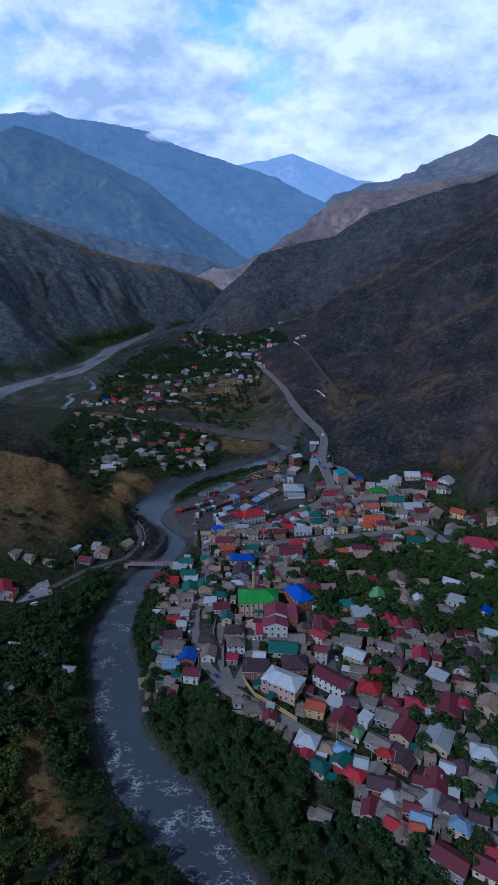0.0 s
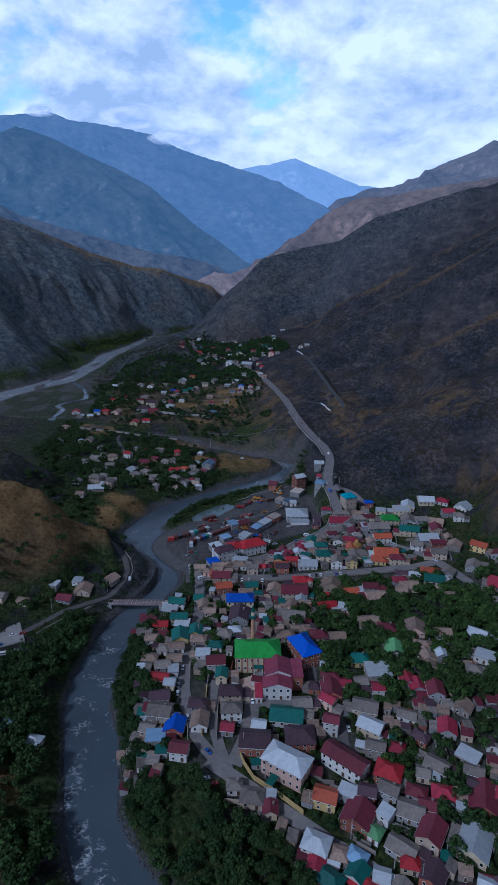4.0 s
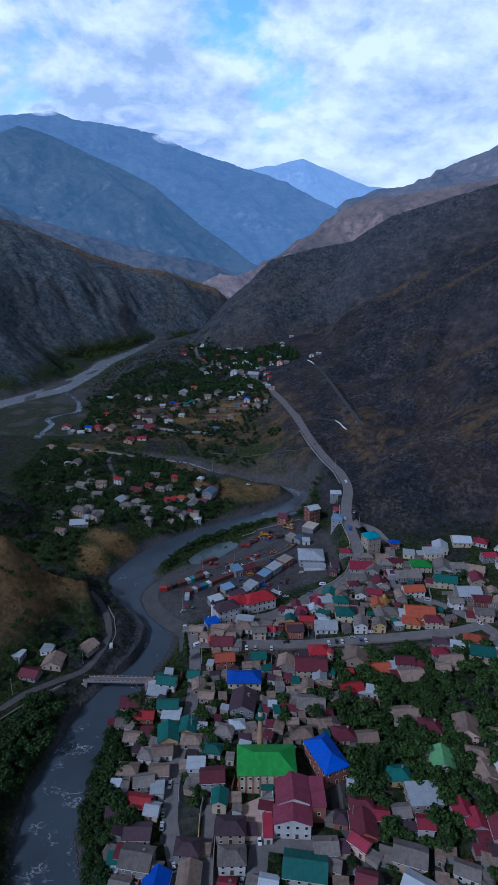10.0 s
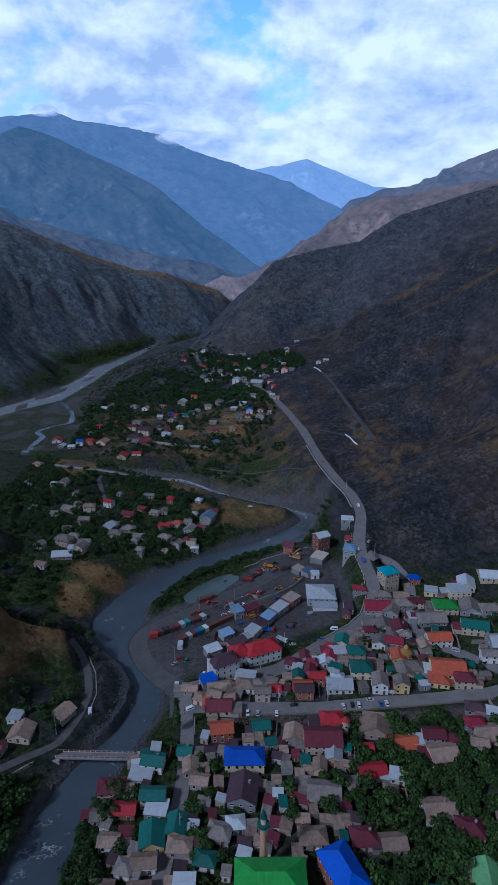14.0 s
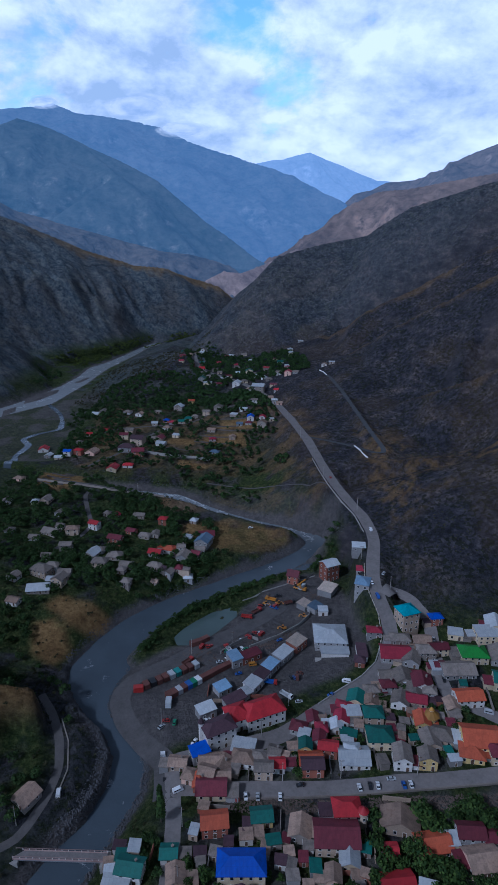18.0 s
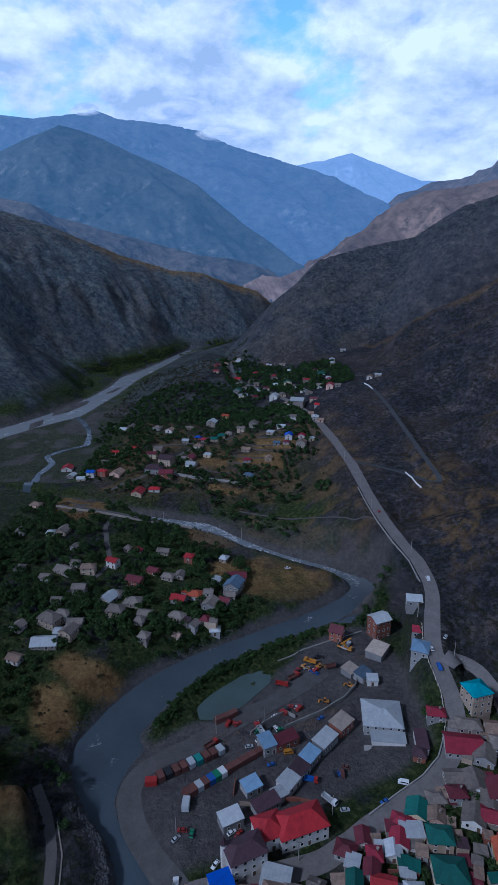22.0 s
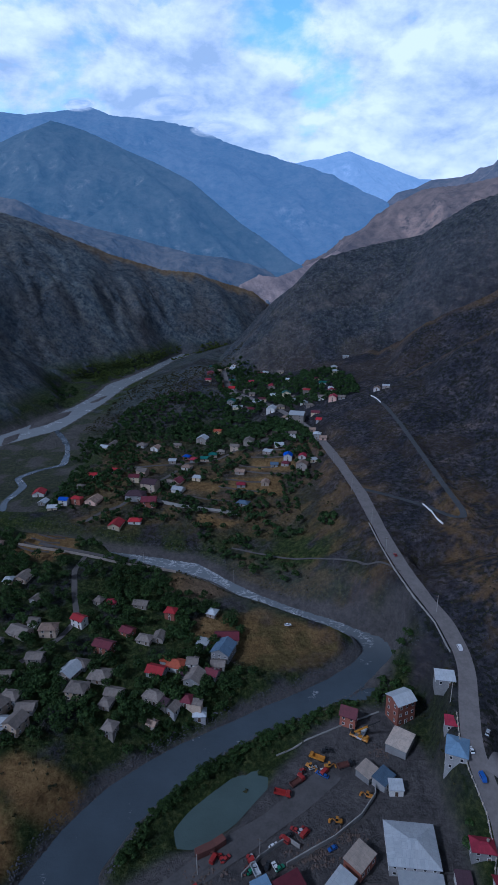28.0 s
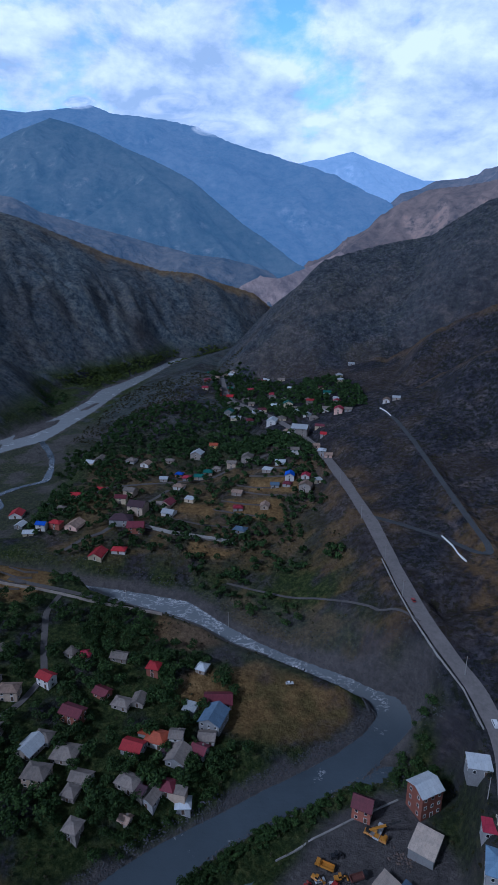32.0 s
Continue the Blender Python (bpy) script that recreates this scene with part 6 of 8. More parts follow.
house(84.9, 181.0, 4.2, 4.7, 2.2, -28, "gable", "crimson", "grey", flip=True, sides="fl")
house(93.0, 179.1, 7.1, 7.6, 4.2, -35, "gable", "tan", "tan", 2, flip=True, sides="fl")
house(77.5, 185.5, 4.5, 4.5, 2.2, -35, "gable", "plum", "grey", sides="fl")
house(90.6, 189.3, 5.4, 4.5, 2.2, -22, "gable", "tan", "stone", sides="fl")
house(79.2, 196.7, 7.4, 5.8, 2.2, -42, "flat", "zinc", "stone", sides="fl")
house(79.0, 190.9, 6.1, 4.5, 2.2, -22, "gable", "grey", "stone", sides="fl")
house(67.5, 193.7, 7.6, 5.7, 2.2, -38, "gable", "grey", "stone", sides="fl")
house(61.8, 191.2, 4.2, 4.5, 2.2, -17, "gable", "grey", "tan", sides="fl")
house(50.1, 191.4, 8.5, 7.2, 4.2, -25, "hip", "red", "brick", 2, sides="fl")
house(55.4, 201.3, 5.4, 4.5, 2.2, -18, "hip", "crimson", "pink", sides="fl")
house(47.8, 201.6, 6.5, 4.5, 4.2, -18, "gable", "grey", "stone", 2, sides="fl")
house(48.1, 211.0, 8.6, 6.5, 4.2, -33, "gable", "zinc", "cream", 2, sides="fl")
house(47.8, 220.2, 9.2, 6.8, 4.2, -17, "gable", "grey", "tan", 2, sides="fl")
house(33.4, 212.1, 5.4, 4.5, 6.3, -15, "gable", "maroon", "white", 3, sides="fl")
house(34.1, 224.3, 5.7, 4.6, 4.2, -40, "gable", "crimson", "pink", 2, sides="fl")
house(75.8, 208.9, 6.4, 6.7, 2.2, -16, "gable", "crimson", "grey", flip=True, sides="fl")
house(65.2, 205.7, 5.9, 4.5, 2.2, -41, "hip", "plum", "brick", sides="fl")
house(62.8, 215.7, 6.6, 4.6, 2.2, -22, "gable", "grey", "white", sides="fl")
house(85.3, 218.2, 5.8, 5.6, 2.2, -37, "gable", "tan", "stone", flip=True, sides="fl")
house(135.6, 297.6, 17.3, 11.8, 4.2, -24, "hip", "crimson", "pink", 2, sides="fl")
house(139.3, 408.3, 8.0, 6.6, 2.2, -26, "hip", "crimson", "white", sides="fl")
house(151.4, 401.8, 8.6, 9.7, 2.2, -42, "gable", "zinc", "white", flip=True, sides="fl")
house(138.8, 341.0, 8.7, 6.5, 4.2, -38, "gable", "orange", "yellow", 2, sides="fl")
house(154.4, 324.3, 6.8, 7.4, 4.2, -17, "gable", "tan", "tan", 2, flip=True, sides="fl")
house(125.6, 378.7, 8.7, 7.4, 2.2, -19, "gable", "tan", "tan", sides="fl")
house(125.5, 344.7, 7.5, 7.7, 2.2, -29, "gable", "tan", "stone", flip=True, sides="fl")
house(146.7, 332.4, 6.3, 7.6, 2.2, -39, "gable", "maroon", "grey", flip=True, sides="fl")
house(114.3, 405.2, 8.5, 10.1, 2.2, -15, "gable", "zinc", "cream", flip=True, sides="fl")
house(142.7, 294.7, 5.2, 4.5, 4.2, -23, "gable", "crimson", "pink", 2, sides="fl")
house(127.5, 320.4, 7.1, 8.5, 2.2, -28, "gable", "grey", "grey", flip=True, sides="fl")
house(112.0, 315.1, 6.4, 6.1, 2.2, -33, "gable", "grey", "grey", flip=True, sides="fl")
house(127.5, 284.5, 7.1, 5.1, 2.2, -24, "hip", "grey", "grey", sides="fl")
house(132.5, 273.8, 5.9, 5.6, 2.2, -28, "gable", "zinc", "white", flip=True, sides="fl")
house(106.2, 259.2, 7.9, 6.6, 2.2, -37, "gable", "zinc", "stone", sides="fl")
house(121.1, 263.2, 6.2, 5.1, 2.2, -42, "gable", "tan", "pink", sides="fl")
house(103.6, 243.8, 8.0, 6.2, 2.2, -33, "flat", "zinc", "white", sides="fl")
house(113.1, 234.3, 5.7, 5.7, 2.2, -32, "gable", "blue", "white", flip=True, sides="fl")
house(96.0, 237.2, 5.7, 4.5, 2.2, -19, "hip", "grey", "stone", sides="fl")
house(98.1, 207.1, 5.3, 6.5, 2.2, -29, "gable", "plum", "brick", flip=True, sides="fl")
house(104.8, 210.0, 4.5, 5.1, 2.2, -23, "gable", "grey", "grey", flip=True, sides="fl")
house(110.6, 219.9, 5.1, 4.5, 2.2, -29, "gable", "zinc", "grey", sides="fl")
house(99.7, 188.4, 4.3, 4.5, 2.2, -24, "gable", "grey", "grey", sides="fl")
house(-34.4, 237.8, 7.5, 4.8, 2.2, -9, "gable", "red", "brick", sides="fr")
house(-29.7, 235.1, 4.2, 4.5, 2.2, -9, "gable", "zinc", "cream", sides="fr")
house(-32.9, 227.7, 7.6, 5.6, 2.2, -0, "gable", "plum", "tan", sides="fr")
house(-31.6, 219.4, 8.8, 7.1, 4.2, -9, "gable", "grey", "stone", 2, sides="fr")
house(-27.3, 216.7, 6.4, 4.5, 2.2, -6, "gable", "grey", "tan", sides="fr")
house(-35.6, 213.8, 5.5, 4.5, 2.2, -11, "gable", "grey", "tan", sides="fr")
house(-25.3, 212.9, 7.0, 7.0, 2.2, -6, "gable", "blue", "brick", flip=True, sides="fr")
house(-31.9, 208.5, 6.9, 5.4, 2.2, 2, "flat", "sky", "stone", sides="fr")
house(-22.4, 201.8, 6.4, 5.3, 4.2, -9, "gable", "maroon", "white", 2, sides="fr")
house(-17.3, 222.2, 6.8, 5.1, 4.2, -3, "hip", "plum", "grey", 2, sides="fr")
house(-16.1, 215.1, 6.0, 7.0, 2.2, -2, "gable", "tan", "white", flip=True, sides="fr")
house(-4.7, 228.5, 8.6, 5.9, 4.2, -0, "hip", "plum", "tan", 2)
house(-4.1, 219.8, 7.7, 5.8, 4.2, 2, "hip", "grey", "white", 2)
house(-5.4, 212.1, 4.6, 4.5, 2.2, -7, "gable", "crimson", "grey")
house(6.4, 213.2, 5.0, 4.5, 2.2, -10, "gable", "zinc", "grey")
house(17.1, 217.9, 12.1, 8.2, 2.2, -8, "gable", "teal", "white", sides="fl")
house(21.2, 207.2, 10.4, 8.6, 4.2, 1, "hip", "plum", "brick", 2, sides="fl")
house(4.7, 205.6, 10.6, 8.4, 4.2, -5, "gable", "plum", "brick", 2)
house(23.7, 223.6, 6.8, 5.4, 2.2, 2, "gable", "grey", "tan", sides="fl")
house(29.7, 232.8, 4.2, 4.5, 2.2, -10, "hip", "plum", "brick", sides="fl")
house(36.4, 235.7, 7.1, 4.8, 4.2, -0, "hip", "maroon", "grey", 2, sides="fl")
house(35.8, 229.1, 7.6, 8.2, 4.2, -3, "gable", "maroon", "brick", 2, flip=True, sides="fl")
house(42.1, 233.2, 4.6, 4.5, 2.2, -7, "gable", "crimson", "white", sides="fl")
house(3.5, 184.7, 7.4, 6.0, 2.2, -10, "hip", "grey", "tan")
house(-2.5, 188.7, 5.0, 4.5, 2.2, 2, "hip", "grey", "white")
house(9.2, 180.4, 4.5, 4.5, 2.2, -4, "gable", "maroon", "cream", flip=True)
house(-46.3, 287.9, 9.7, 6.2, 4.2, 5, "hip", "maroon", "cream", 2, sides="fr")
house(-39.1, 274.6, 7.0, 4.6, 2.2, -0, "gable", "red", "brick", sides="fr")
house(-47.6, 277.2, 6.2, 4.5, 2.2, 4, "gable", "grey", "tan", sides="fr")
house(-41.4, 264.1, 5.9, 4.5, 2.2, -1, "gable", "tan", "white", sides="fr")
house(-40.2, 249.2, 6.5, 4.9, 2.2, -2, "hip", "tan", "stone", sides="fr")
house(-35.0, 255.5, 4.8, 4.5, 2.2, -12, "hip", "grey", "white", sides="fr")
house(-34.1, 245.2, 6.4, 4.8, 2.2, 8, "gable", "grey", "grey", sides="fr")
house(-29.2, 242.2, 4.2, 4.5, 2.2, 3, "flat", "zinc", "white", sides="fr")
house(-30.6, 278.6, 7.7, 5.0, 4.2, -0, "gable", "teal", "cream", 2, sides="fr")
house(-28.8, 274.6, 6.9, 5.5, 2.2, -6, "flat", "zinc", "stone", sides="fr")
house(-28.7, 265.2, 7.1, 8.1, 2.2, 7, "gable", "teal", "yellow", flip=True, sides="fr")
house(-29.7, 257.2, 6.9, 4.5, 2.2, 4, "gable", "tan", "white", sides="fr")
house(-29.6, 249.0, 6.1, 4.7, 2.2, 5, "gable", "tan", "pink", sides="fr")
house(-21.9, 268.9, 5.7, 6.7, 2.2, -3, "gable", "teal", "yellow", flip=True, sides="fr")
house(-20.0, 262.2, 7.0, 4.9, 2.2, -2, "hip", "tan", "stone", sides="fr")
house(-17.2, 250.2, 6.0, 4.5, 4.2, 1, "flat", "zinc", "white", 2, sides="fr")
house(-11.4, 245.9, 7.6, 6.2, 4.2, 4, "gable", "maroon", "grey", 2)
house(-12.1, 258.1, 6.2, 4.5, 2.2, -8, "hip", "teal", "white", sides="fr")
house(-8.5, 267.0, 7.1, 5.5, 2.2, -13, "hip", "grey", "grey")
house(-3.6, 269.9, 5.4, 4.5, 2.2, 7, "hip", "zinc", "grey")
house(-8.6, 238.0, 4.5, 5.3, 4.2, -3, "gable", "teal", "cream", 2, flip=True)
house(-1.5, 281.0, 9.2, 10.4, 4.2, -6, "gable", "plum", "grey", 2, flip=True)
house(-19.8, 291.3, 5.0, 5.7, 2.2, 7, "gable", "tan", "tan", flip=True, sides="fr")
house(-16.1, 285.7, 5.6, 4.5, 2.2, -9, "gable", "tan", "stone", sides="fr")
house(-9.9, 307.5, 8.0, 6.1, 4.2, 7, "gable", "orange", "brick", 2)
house(-11.8, 320.8, 9.6, 7.3, 2.2, 1, "gable", "maroon", "cream")
house(-22.6, 298.1, 4.7, 4.5, 2.2, 2, "gable", "teal", "white", sides="fr")
house(-32.9, 292.9, 7.3, 5.5, 4.2, -8, "gable", "teal", "white", 2, sides="fr")
house(-36.4, 288.4, 7.6, 5.7, 2.2, -5, "flat", "zinc", "grey", sides="fr")
house(-24.2, 331.1, 6.0, 4.5, 2.2, -5, "gable", "tan", "tan", sides="fr")
house(-12.5, 331.1, 8.6, 6.3, 2.2, 2, "gable", "tan", "stone", sides="fr")
house(-1.4, 332.8, 7.8, 6.0, 2.2, -7, "hip", "tan", "white")
house(4.7, 310.6, 6.5, 5.3, 2.2, 6, "gable", "teal", "yellow")
house(16.6, 306.6, 6.4, 7.1, 2.2, -10, "gable", "tan", "stone", flip=True, sides="fl")
house(27.2, 303.6, 13.1, 9.1, 4.2, -1, "gable", "maroon", "tan", 2, sides="fl")
turret_house = house(31.5, 311.6, 8.4, 6.4, 5.4, 2, "hip", "red", "tan", 2, sides="fl")
house(30.3, 297.2, 5.5, 5.7, 2.2, -6, "gable", "zinc", "cream", flip=True, sides="fl")
house(24.9, 292.2, 4.2, 4.8, 2.2, -6, "gable", "tan", "pink", flip=True, sides="fl")
house(25.1, 281.3, 10.4, 8.2, 2.2, -6, "gable", "grey", "tan", sides="fl")
house(19.8, 265.5, 8.1, 5.6, 2.2, 3, "hip", "tan", "stone", sides="fl")
house(35.3, 265.3, 7.8, 6.2, 2.2, 4, "hip", "maroon", "tan", sides="fl")
house(42.3, 289.5, 9.2, 6.3, 2.2, 7, "gable", "red", "white", sides="fl")
house(42.4, 299.0, 4.2, 4.5, 2.2, -1, "gable", "red", "brick", sides="fl")
house(50.4, 287.3, 5.0, 4.5, 2.2, -14, "flat", "zinc", "white", sides="fl")
house(46.8, 280.9, 4.5, 4.5, 2.2, -11, "hip", "tan", "pink", sides="fl")
house(55.5, 300.9, 9.6, 6.8, 2.2, 9, "gable", "orange", "brick", sides="fl")
house(47.5, 308.4, 11.5, 7.0, 2.2, -13, "gable", "tan", "tan", flip=True, sides="fl")
house(43.5, 263.2, 7.1, 5.3, 2.2, 4, "gable", "tan", "stone", sides="fl")
house(68.0, 295.4, 9.5, 7.7, 2.2, 8, "gable", "tan", "pink", sides="fl")
house(67.0, 303.0, 7.7, 5.4, 4.2, -3, "gable", "maroon", "grey", 2, sides="fl")
house(73.2, 302.3, 5.3, 4.5, 2.2, 6, "hip", "maroon", "cream", sides="fl")
house(60.6, 301.6, 4.8, 4.5, 2.2, 0, "flat", "zinc", "cream", sides="fl")
house(83.6, 307.8, 7.0, 5.1, 4.2, 4, "hip", "crimson", "grey", 2, sides="fl")
house(93.3, 313.5, 6.0, 4.5, 2.2, -15, "flat", "zinc", "stone", sides="fl")
house(87.2, 304.0, 9.5, 8.0, 2.2, 4, "gable", "tan", "tan", sides="fl")
house(82.5, 300.0, 5.7, 4.5, 2.2, -10, "gable", "tan", "tan", sides="fl")
house(101.5, 307.1, 9.7, 7.7, 4.2, -15, "gable", "teal", "cream", 2, sides="fl")
house(102.3, 317.8, 8.7, 5.5, 2.2, -13, "hip", "orange", "yellow", sides="fl")
house(106.0, 306.3, 7.6, 6.2, 2.2, 6, "flat", "zinc", "stone", sides="fl")
house(104.7, 292.9, 4.9, 4.5, 2.2, -1, "gable", "tan", "stone", sides="fl")
house(87.5, 316.6, 7.7, 5.0, 2.2, -15, "hip", "plum", "grey", sides="fl")
house(59.9, 273.6, 9.6, 7.7, 2.2, 3, "gable", "tan", "white", sides="fl")
house(66.7, 265.7, 7.6, 6.3, 4.2, -8, "hip", "maroon", "cream", 2, sides="fl")
house(79.4, 264.8, 8.4, 8.6, 4.2, -13, "gable", "tan", "pink", 2, flip=True, sides="fl")
house(91.1, 261.5, 7.0, 5.7, 2.2, -2, "gable", "tan", "white", sides="fl")
house(66.8, 251.9, 7.7, 8.2, 2.2, -9, "gable", "lime", "white", flip=True, sides="fl")
house(79.4, 253.4, 7.5, 5.3, 2.2, -15, "hip", "tan", "white", sides="fl")
house(79.3, 246.5, 6.6, 6.9, 2.2, 4, "gable", "tan", "tan", flip=True, sides="fl")
house(79.0, 240.5, 4.8, 4.5, 2.2, 4, "gable", "tan", "tan", flip=True, sides="fl")
house(85.3, 245.7, 4.2, 4.5, 4.2, -1, "gable", "zinc", "grey", 2, flip=True, sides="fl")
house(50.4, 247.0, 8.1, 6.3, 2.2, -1, "hip", "teal", "yellow", sides="fl")
house(56.6, 238.0, 9.9, 8.3, 4.2, 3, "flat", "zinc", "stone", 2, sides="fl")
house(48.5, 234.0, 5.4, 4.5, 2.2, 5, "gable", "grey", "stone", sides="fl")
house(54.6, 229.0, 4.8, 4.5, 4.2, -3, "gable", "crimson", "white", 2, sides="fl")
house(67.6, 233.6, 6.0, 6.1, 2.2, 3, "gable", "crimson", "grey", flip=True, sides="fl")
house(70.8, 229.9, 6.6, 6.0, 2.2, -3, "gable", "crimson", "grey", flip=True, sides="fl")
house(76.7, 226.3, 6.2, 7.5, 4.2, -6, "gable", "maroon", "grey", 2, flip=True, sides="fl")
house(88.1, 410.1, 5.9, 4.5, 4.2, 7, "hip", "blue", "brick", 2, sides="fl")
house(83.5, 389.7, 7.7, 5.0, 4.2, 7, "gable", "maroon", "cream", 2, sides="fl")
house(68.1, 396.1, 8.5, 5.4, 2.2, -3, "hip", "grey", "stone", sides="fl")
house(64.3, 388.6, 12.7, 9.4, 2.2, -5, "gable", "crimson", "grey", sides="fl")
house(64.0, 372.9, 8.1, 7.4, 2.2, -0, "gable", "grey", "stone", flip=True, sides="fl")
house(66.1, 359.9, 7.6, 5.5, 2.2, -13, "gable", "crimson", "pink", sides="fl")
house(58.0, 374.8, 6.8, 5.3, 2.2, 2, "gable", "grey", "stone", sides="fl")
house(64.9, 347.6, 5.5, 6.6, 4.2, -5, "gable", "orange", "yellow", 2, flip=True, sides="fl")
house(97.0, 384.9, 11.2, 8.2, 4.2, -3, "hip", "green", "cream", 2, sides="fl")
house(108.1, 398.4, 10.6, 8.1, 4.2, 1, "flat", "zinc", "cream", 2, sides="fl")
house(105.0, 367.2, 11.8, 7.5, 4.2, -13, "gable", "teal", "cream", 2, sides="fl")
house(121.6, 366.4, 7.0, 8.5, 4.2, -4, "gable", "maroon", "tan", 2, flip=True, sides="fl")
house(112.4, 354.1, 11.5, 9.6, 4.2, 1, "gable", "zinc", "grey", 2, sides="fl")
house(103.5, 345.9, 6.5, 4.8, 4.2, -5, "gable", "grey", "white", 2, sides="fl")
house(116.2, 346.8, 7.8, 5.6, 4.2, -2, "gable", "maroon", "brick", 2, sides="fl")
house(125.4, 354.9, 4.4, 5.3, 2.2, -8, "gable", "tan", "tan", flip=True, sides="fl")
house(87.5, 376.4, 13.5, 8.6, 2.2, 2, "gable", "grey", "grey", sides="fl")
house(85.9, 359.1, 10.5, 6.6, 4.2, 5, "gable", "orange", "white", 2, sides="fl")
house(83.4, 338.6, 13.5, 10.6, 4.2, -6, "gable", "orange", "yellow", 2, sides="fl")
house(78.4, 333.6, 8.0, 6.6, 2.2, -13, "hip", "orange", "yellow", sides="fl")
house(69.7, 342.0, 9.5, 6.8, 2.2, -13, "hip", "grey", "tan", sides="fl")
house(94.6, 400.5, 6.4, 5.3, 2.2, -13, "flat", "zinc", "cream", sides="fl")
house(108.9, 384.0, 9.3, 10.2, 2.2, -12, "gable", "grey", "grey", flip=True, sides="fl")
house(117.6, 380.6, 9.3, 6.4, 4.2, 1, "hip", "grey", "grey", 2, sides="fl")
house(137.1, 390.7, 7.5, 5.8, 4.2, -0, "gable", "crimson", "grey", 2, sides="fl")
house(128.1, 410.0, 10.5, 8.9, 2.2, -5, "gable", "zinc", "cream", sides="fl")
house(141.7, 382.7, 6.3, 5.4, 4.2, -14, "hip", "grey", "white", 2, sides="fl")
house(53.8, 332.0, 6.0, 7.1, 4.6, -6, "gable", "grey", "white", 2, flip=True, sides="fl")
house(62.3, 331.0, 6.0, 5.2, 4.4, -6, "gable", "grey", "yellow", 2, flip=True, sides="fl")
house(88.0, 332.0, 7.8, 5.9, 4.2, -4, "hip", "maroon", "cream", 2, sides="fl")
house(113.2, 335.5, 8.3, 6.3, 4.2, -9, "gable", "grey", "tan", 2, sides="fl")
house(78.7, 355.7, 5.2, 5.9, 2.2, 3, "gable", "tan", "stone", flip=True, sides="fl")
house(-1.5, 337.5, 8.2, 6.3, 2.2, -10, "flat", "zinc", "cream")
house(-13.5, 325.7, 5.2, 4.5, 4.2, -16, "gable", "tan", "pink", 2, sides="fr")
house(-9.0, 325.0, 6.4, 4.9, 2.2, 2, "gable", "tan", "stone")
house(-15.9, 322.9, 4.3, 5.3, 2.2, 3, "gable", "orange", "brick", flip=True, sides="fr")
house(-8.7, 329.7, 5.6, 6.0, 2.2, -14, "gable", "tan", "white", flip=True)
house(-19.6, 325.4, 4.3, 4.5, 2.2, -13, "hip", "tan", "pink", sides="fr")
house(3.5, 333.4, 5.9, 4.5, 2.2, -8, "hip", "grey", "stone")
house(9.7, 335.7, 4.4, 4.5, 2.2, -18, "gable", "grey", "tan")
house(10.3, 330.5, 5.0, 4.5, 2.2, 1, "gable", "red", "white")
house(5.6, 327.6, 6.1, 4.5, 4.2, -1, "gable", "grey", "tan", 2)
house(20.7, 337.8, 4.3, 4.5, 4.2, -4, "gable", "teal", "yellow", 2, flip=True, sides="fl")
house(20.8, 344.0, 4.2, 4.5, 2.2, -16, "flat", "zinc", "stone", sides="fl")
house(25.9, 341.4, 4.2, 4.7, 4.2, -10, "gable", "maroon", "grey", 2, flip=True, sides="fl")
house(27.3, 345.9, 4.2, 4.5, 4.2, -0, "hip", "crimson", "pink", 2, sides="fl")
house(24.7, 352.2, 4.3, 5.1, 2.2, 2, "gable", "maroon", "white", flip=True, sides="fl")
house(19.1, 347.8, 5.9, 4.9, 2.2, -17, "hip", "maroon", "grey", sides="fl")
house(28.8, 337.4, 6.7, 4.5, 4.2, -9, "gable", "red", "brick", 2, sides="fl")
house(22.2, 332.9, 7.9, 6.2, 2.2, 1, "gable", "orange", "white", sides="fl")
house(22.5, 329.6, 7.4, 5.1, 4.2, 2, "gable", "plum", "brick", 2, sides="fl")
house(33.3, 348.4, 4.6, 4.8, 2.2, -2, "gable", "zinc", "white", flip=True, sides="fl")
house(35.6, 351.9, 5.5, 5.3, 2.2, -10, "gable", "crimson", "white", flip=True, sides="fl")
house(39.8, 354.5, 7.1, 5.1, 2.2, 3, "flat", "zinc", "cream", sides="fl")
house(37.1, 357.9, 5.6, 4.5, 2.2, -18, "hip", "crimson", "pink", sides="fl")
house(47.6, 352.1, 7.2, 5.9, 4.2, -1, "hip", "teal", "tan", 2, sides="fl")
house(48.0, 341.4, 9.1, 7.6, 4.2, -1, "hip", "teal", "cream", 2, sides="fl")
house(37.1, 335.4, 5.2, 4.5, 4.2, 1, "hip", "zinc", "cream", 2, sides="fl")
house(37.4, 333.8, 10.4, 8.1, 2.2, -1, "gable", "zinc", "white", sides="fl")
house(43.0, 361.9, 6.9, 6.5, 2.2, -17, "gable", "teal", "cream", flip=True, sides="fl")
house(48.4, 359.8, 4.8, 4.6, 2.2, -12, "gable", "tan", "pink", flip=True, sides="fl")
house(56.6, 367.4, 5.8, 4.5, 4.2, 5, "hip", "maroon", "grey", 2, sides="fl")
house(49.8, 366.5, 5.8, 4.5, 2.2, 5, "hip", "grey", "stone", sides="fl")
house(70.5, 368.0, 7.5, 7.9, 4.2, -5, "gable", "maroon", "white", 2, flip=True, sides="fl")
house(67.1, 364.9, 6.4, 7.0, 2.2, -16, "gable", "grey", "white", flip=True, sides="fl")
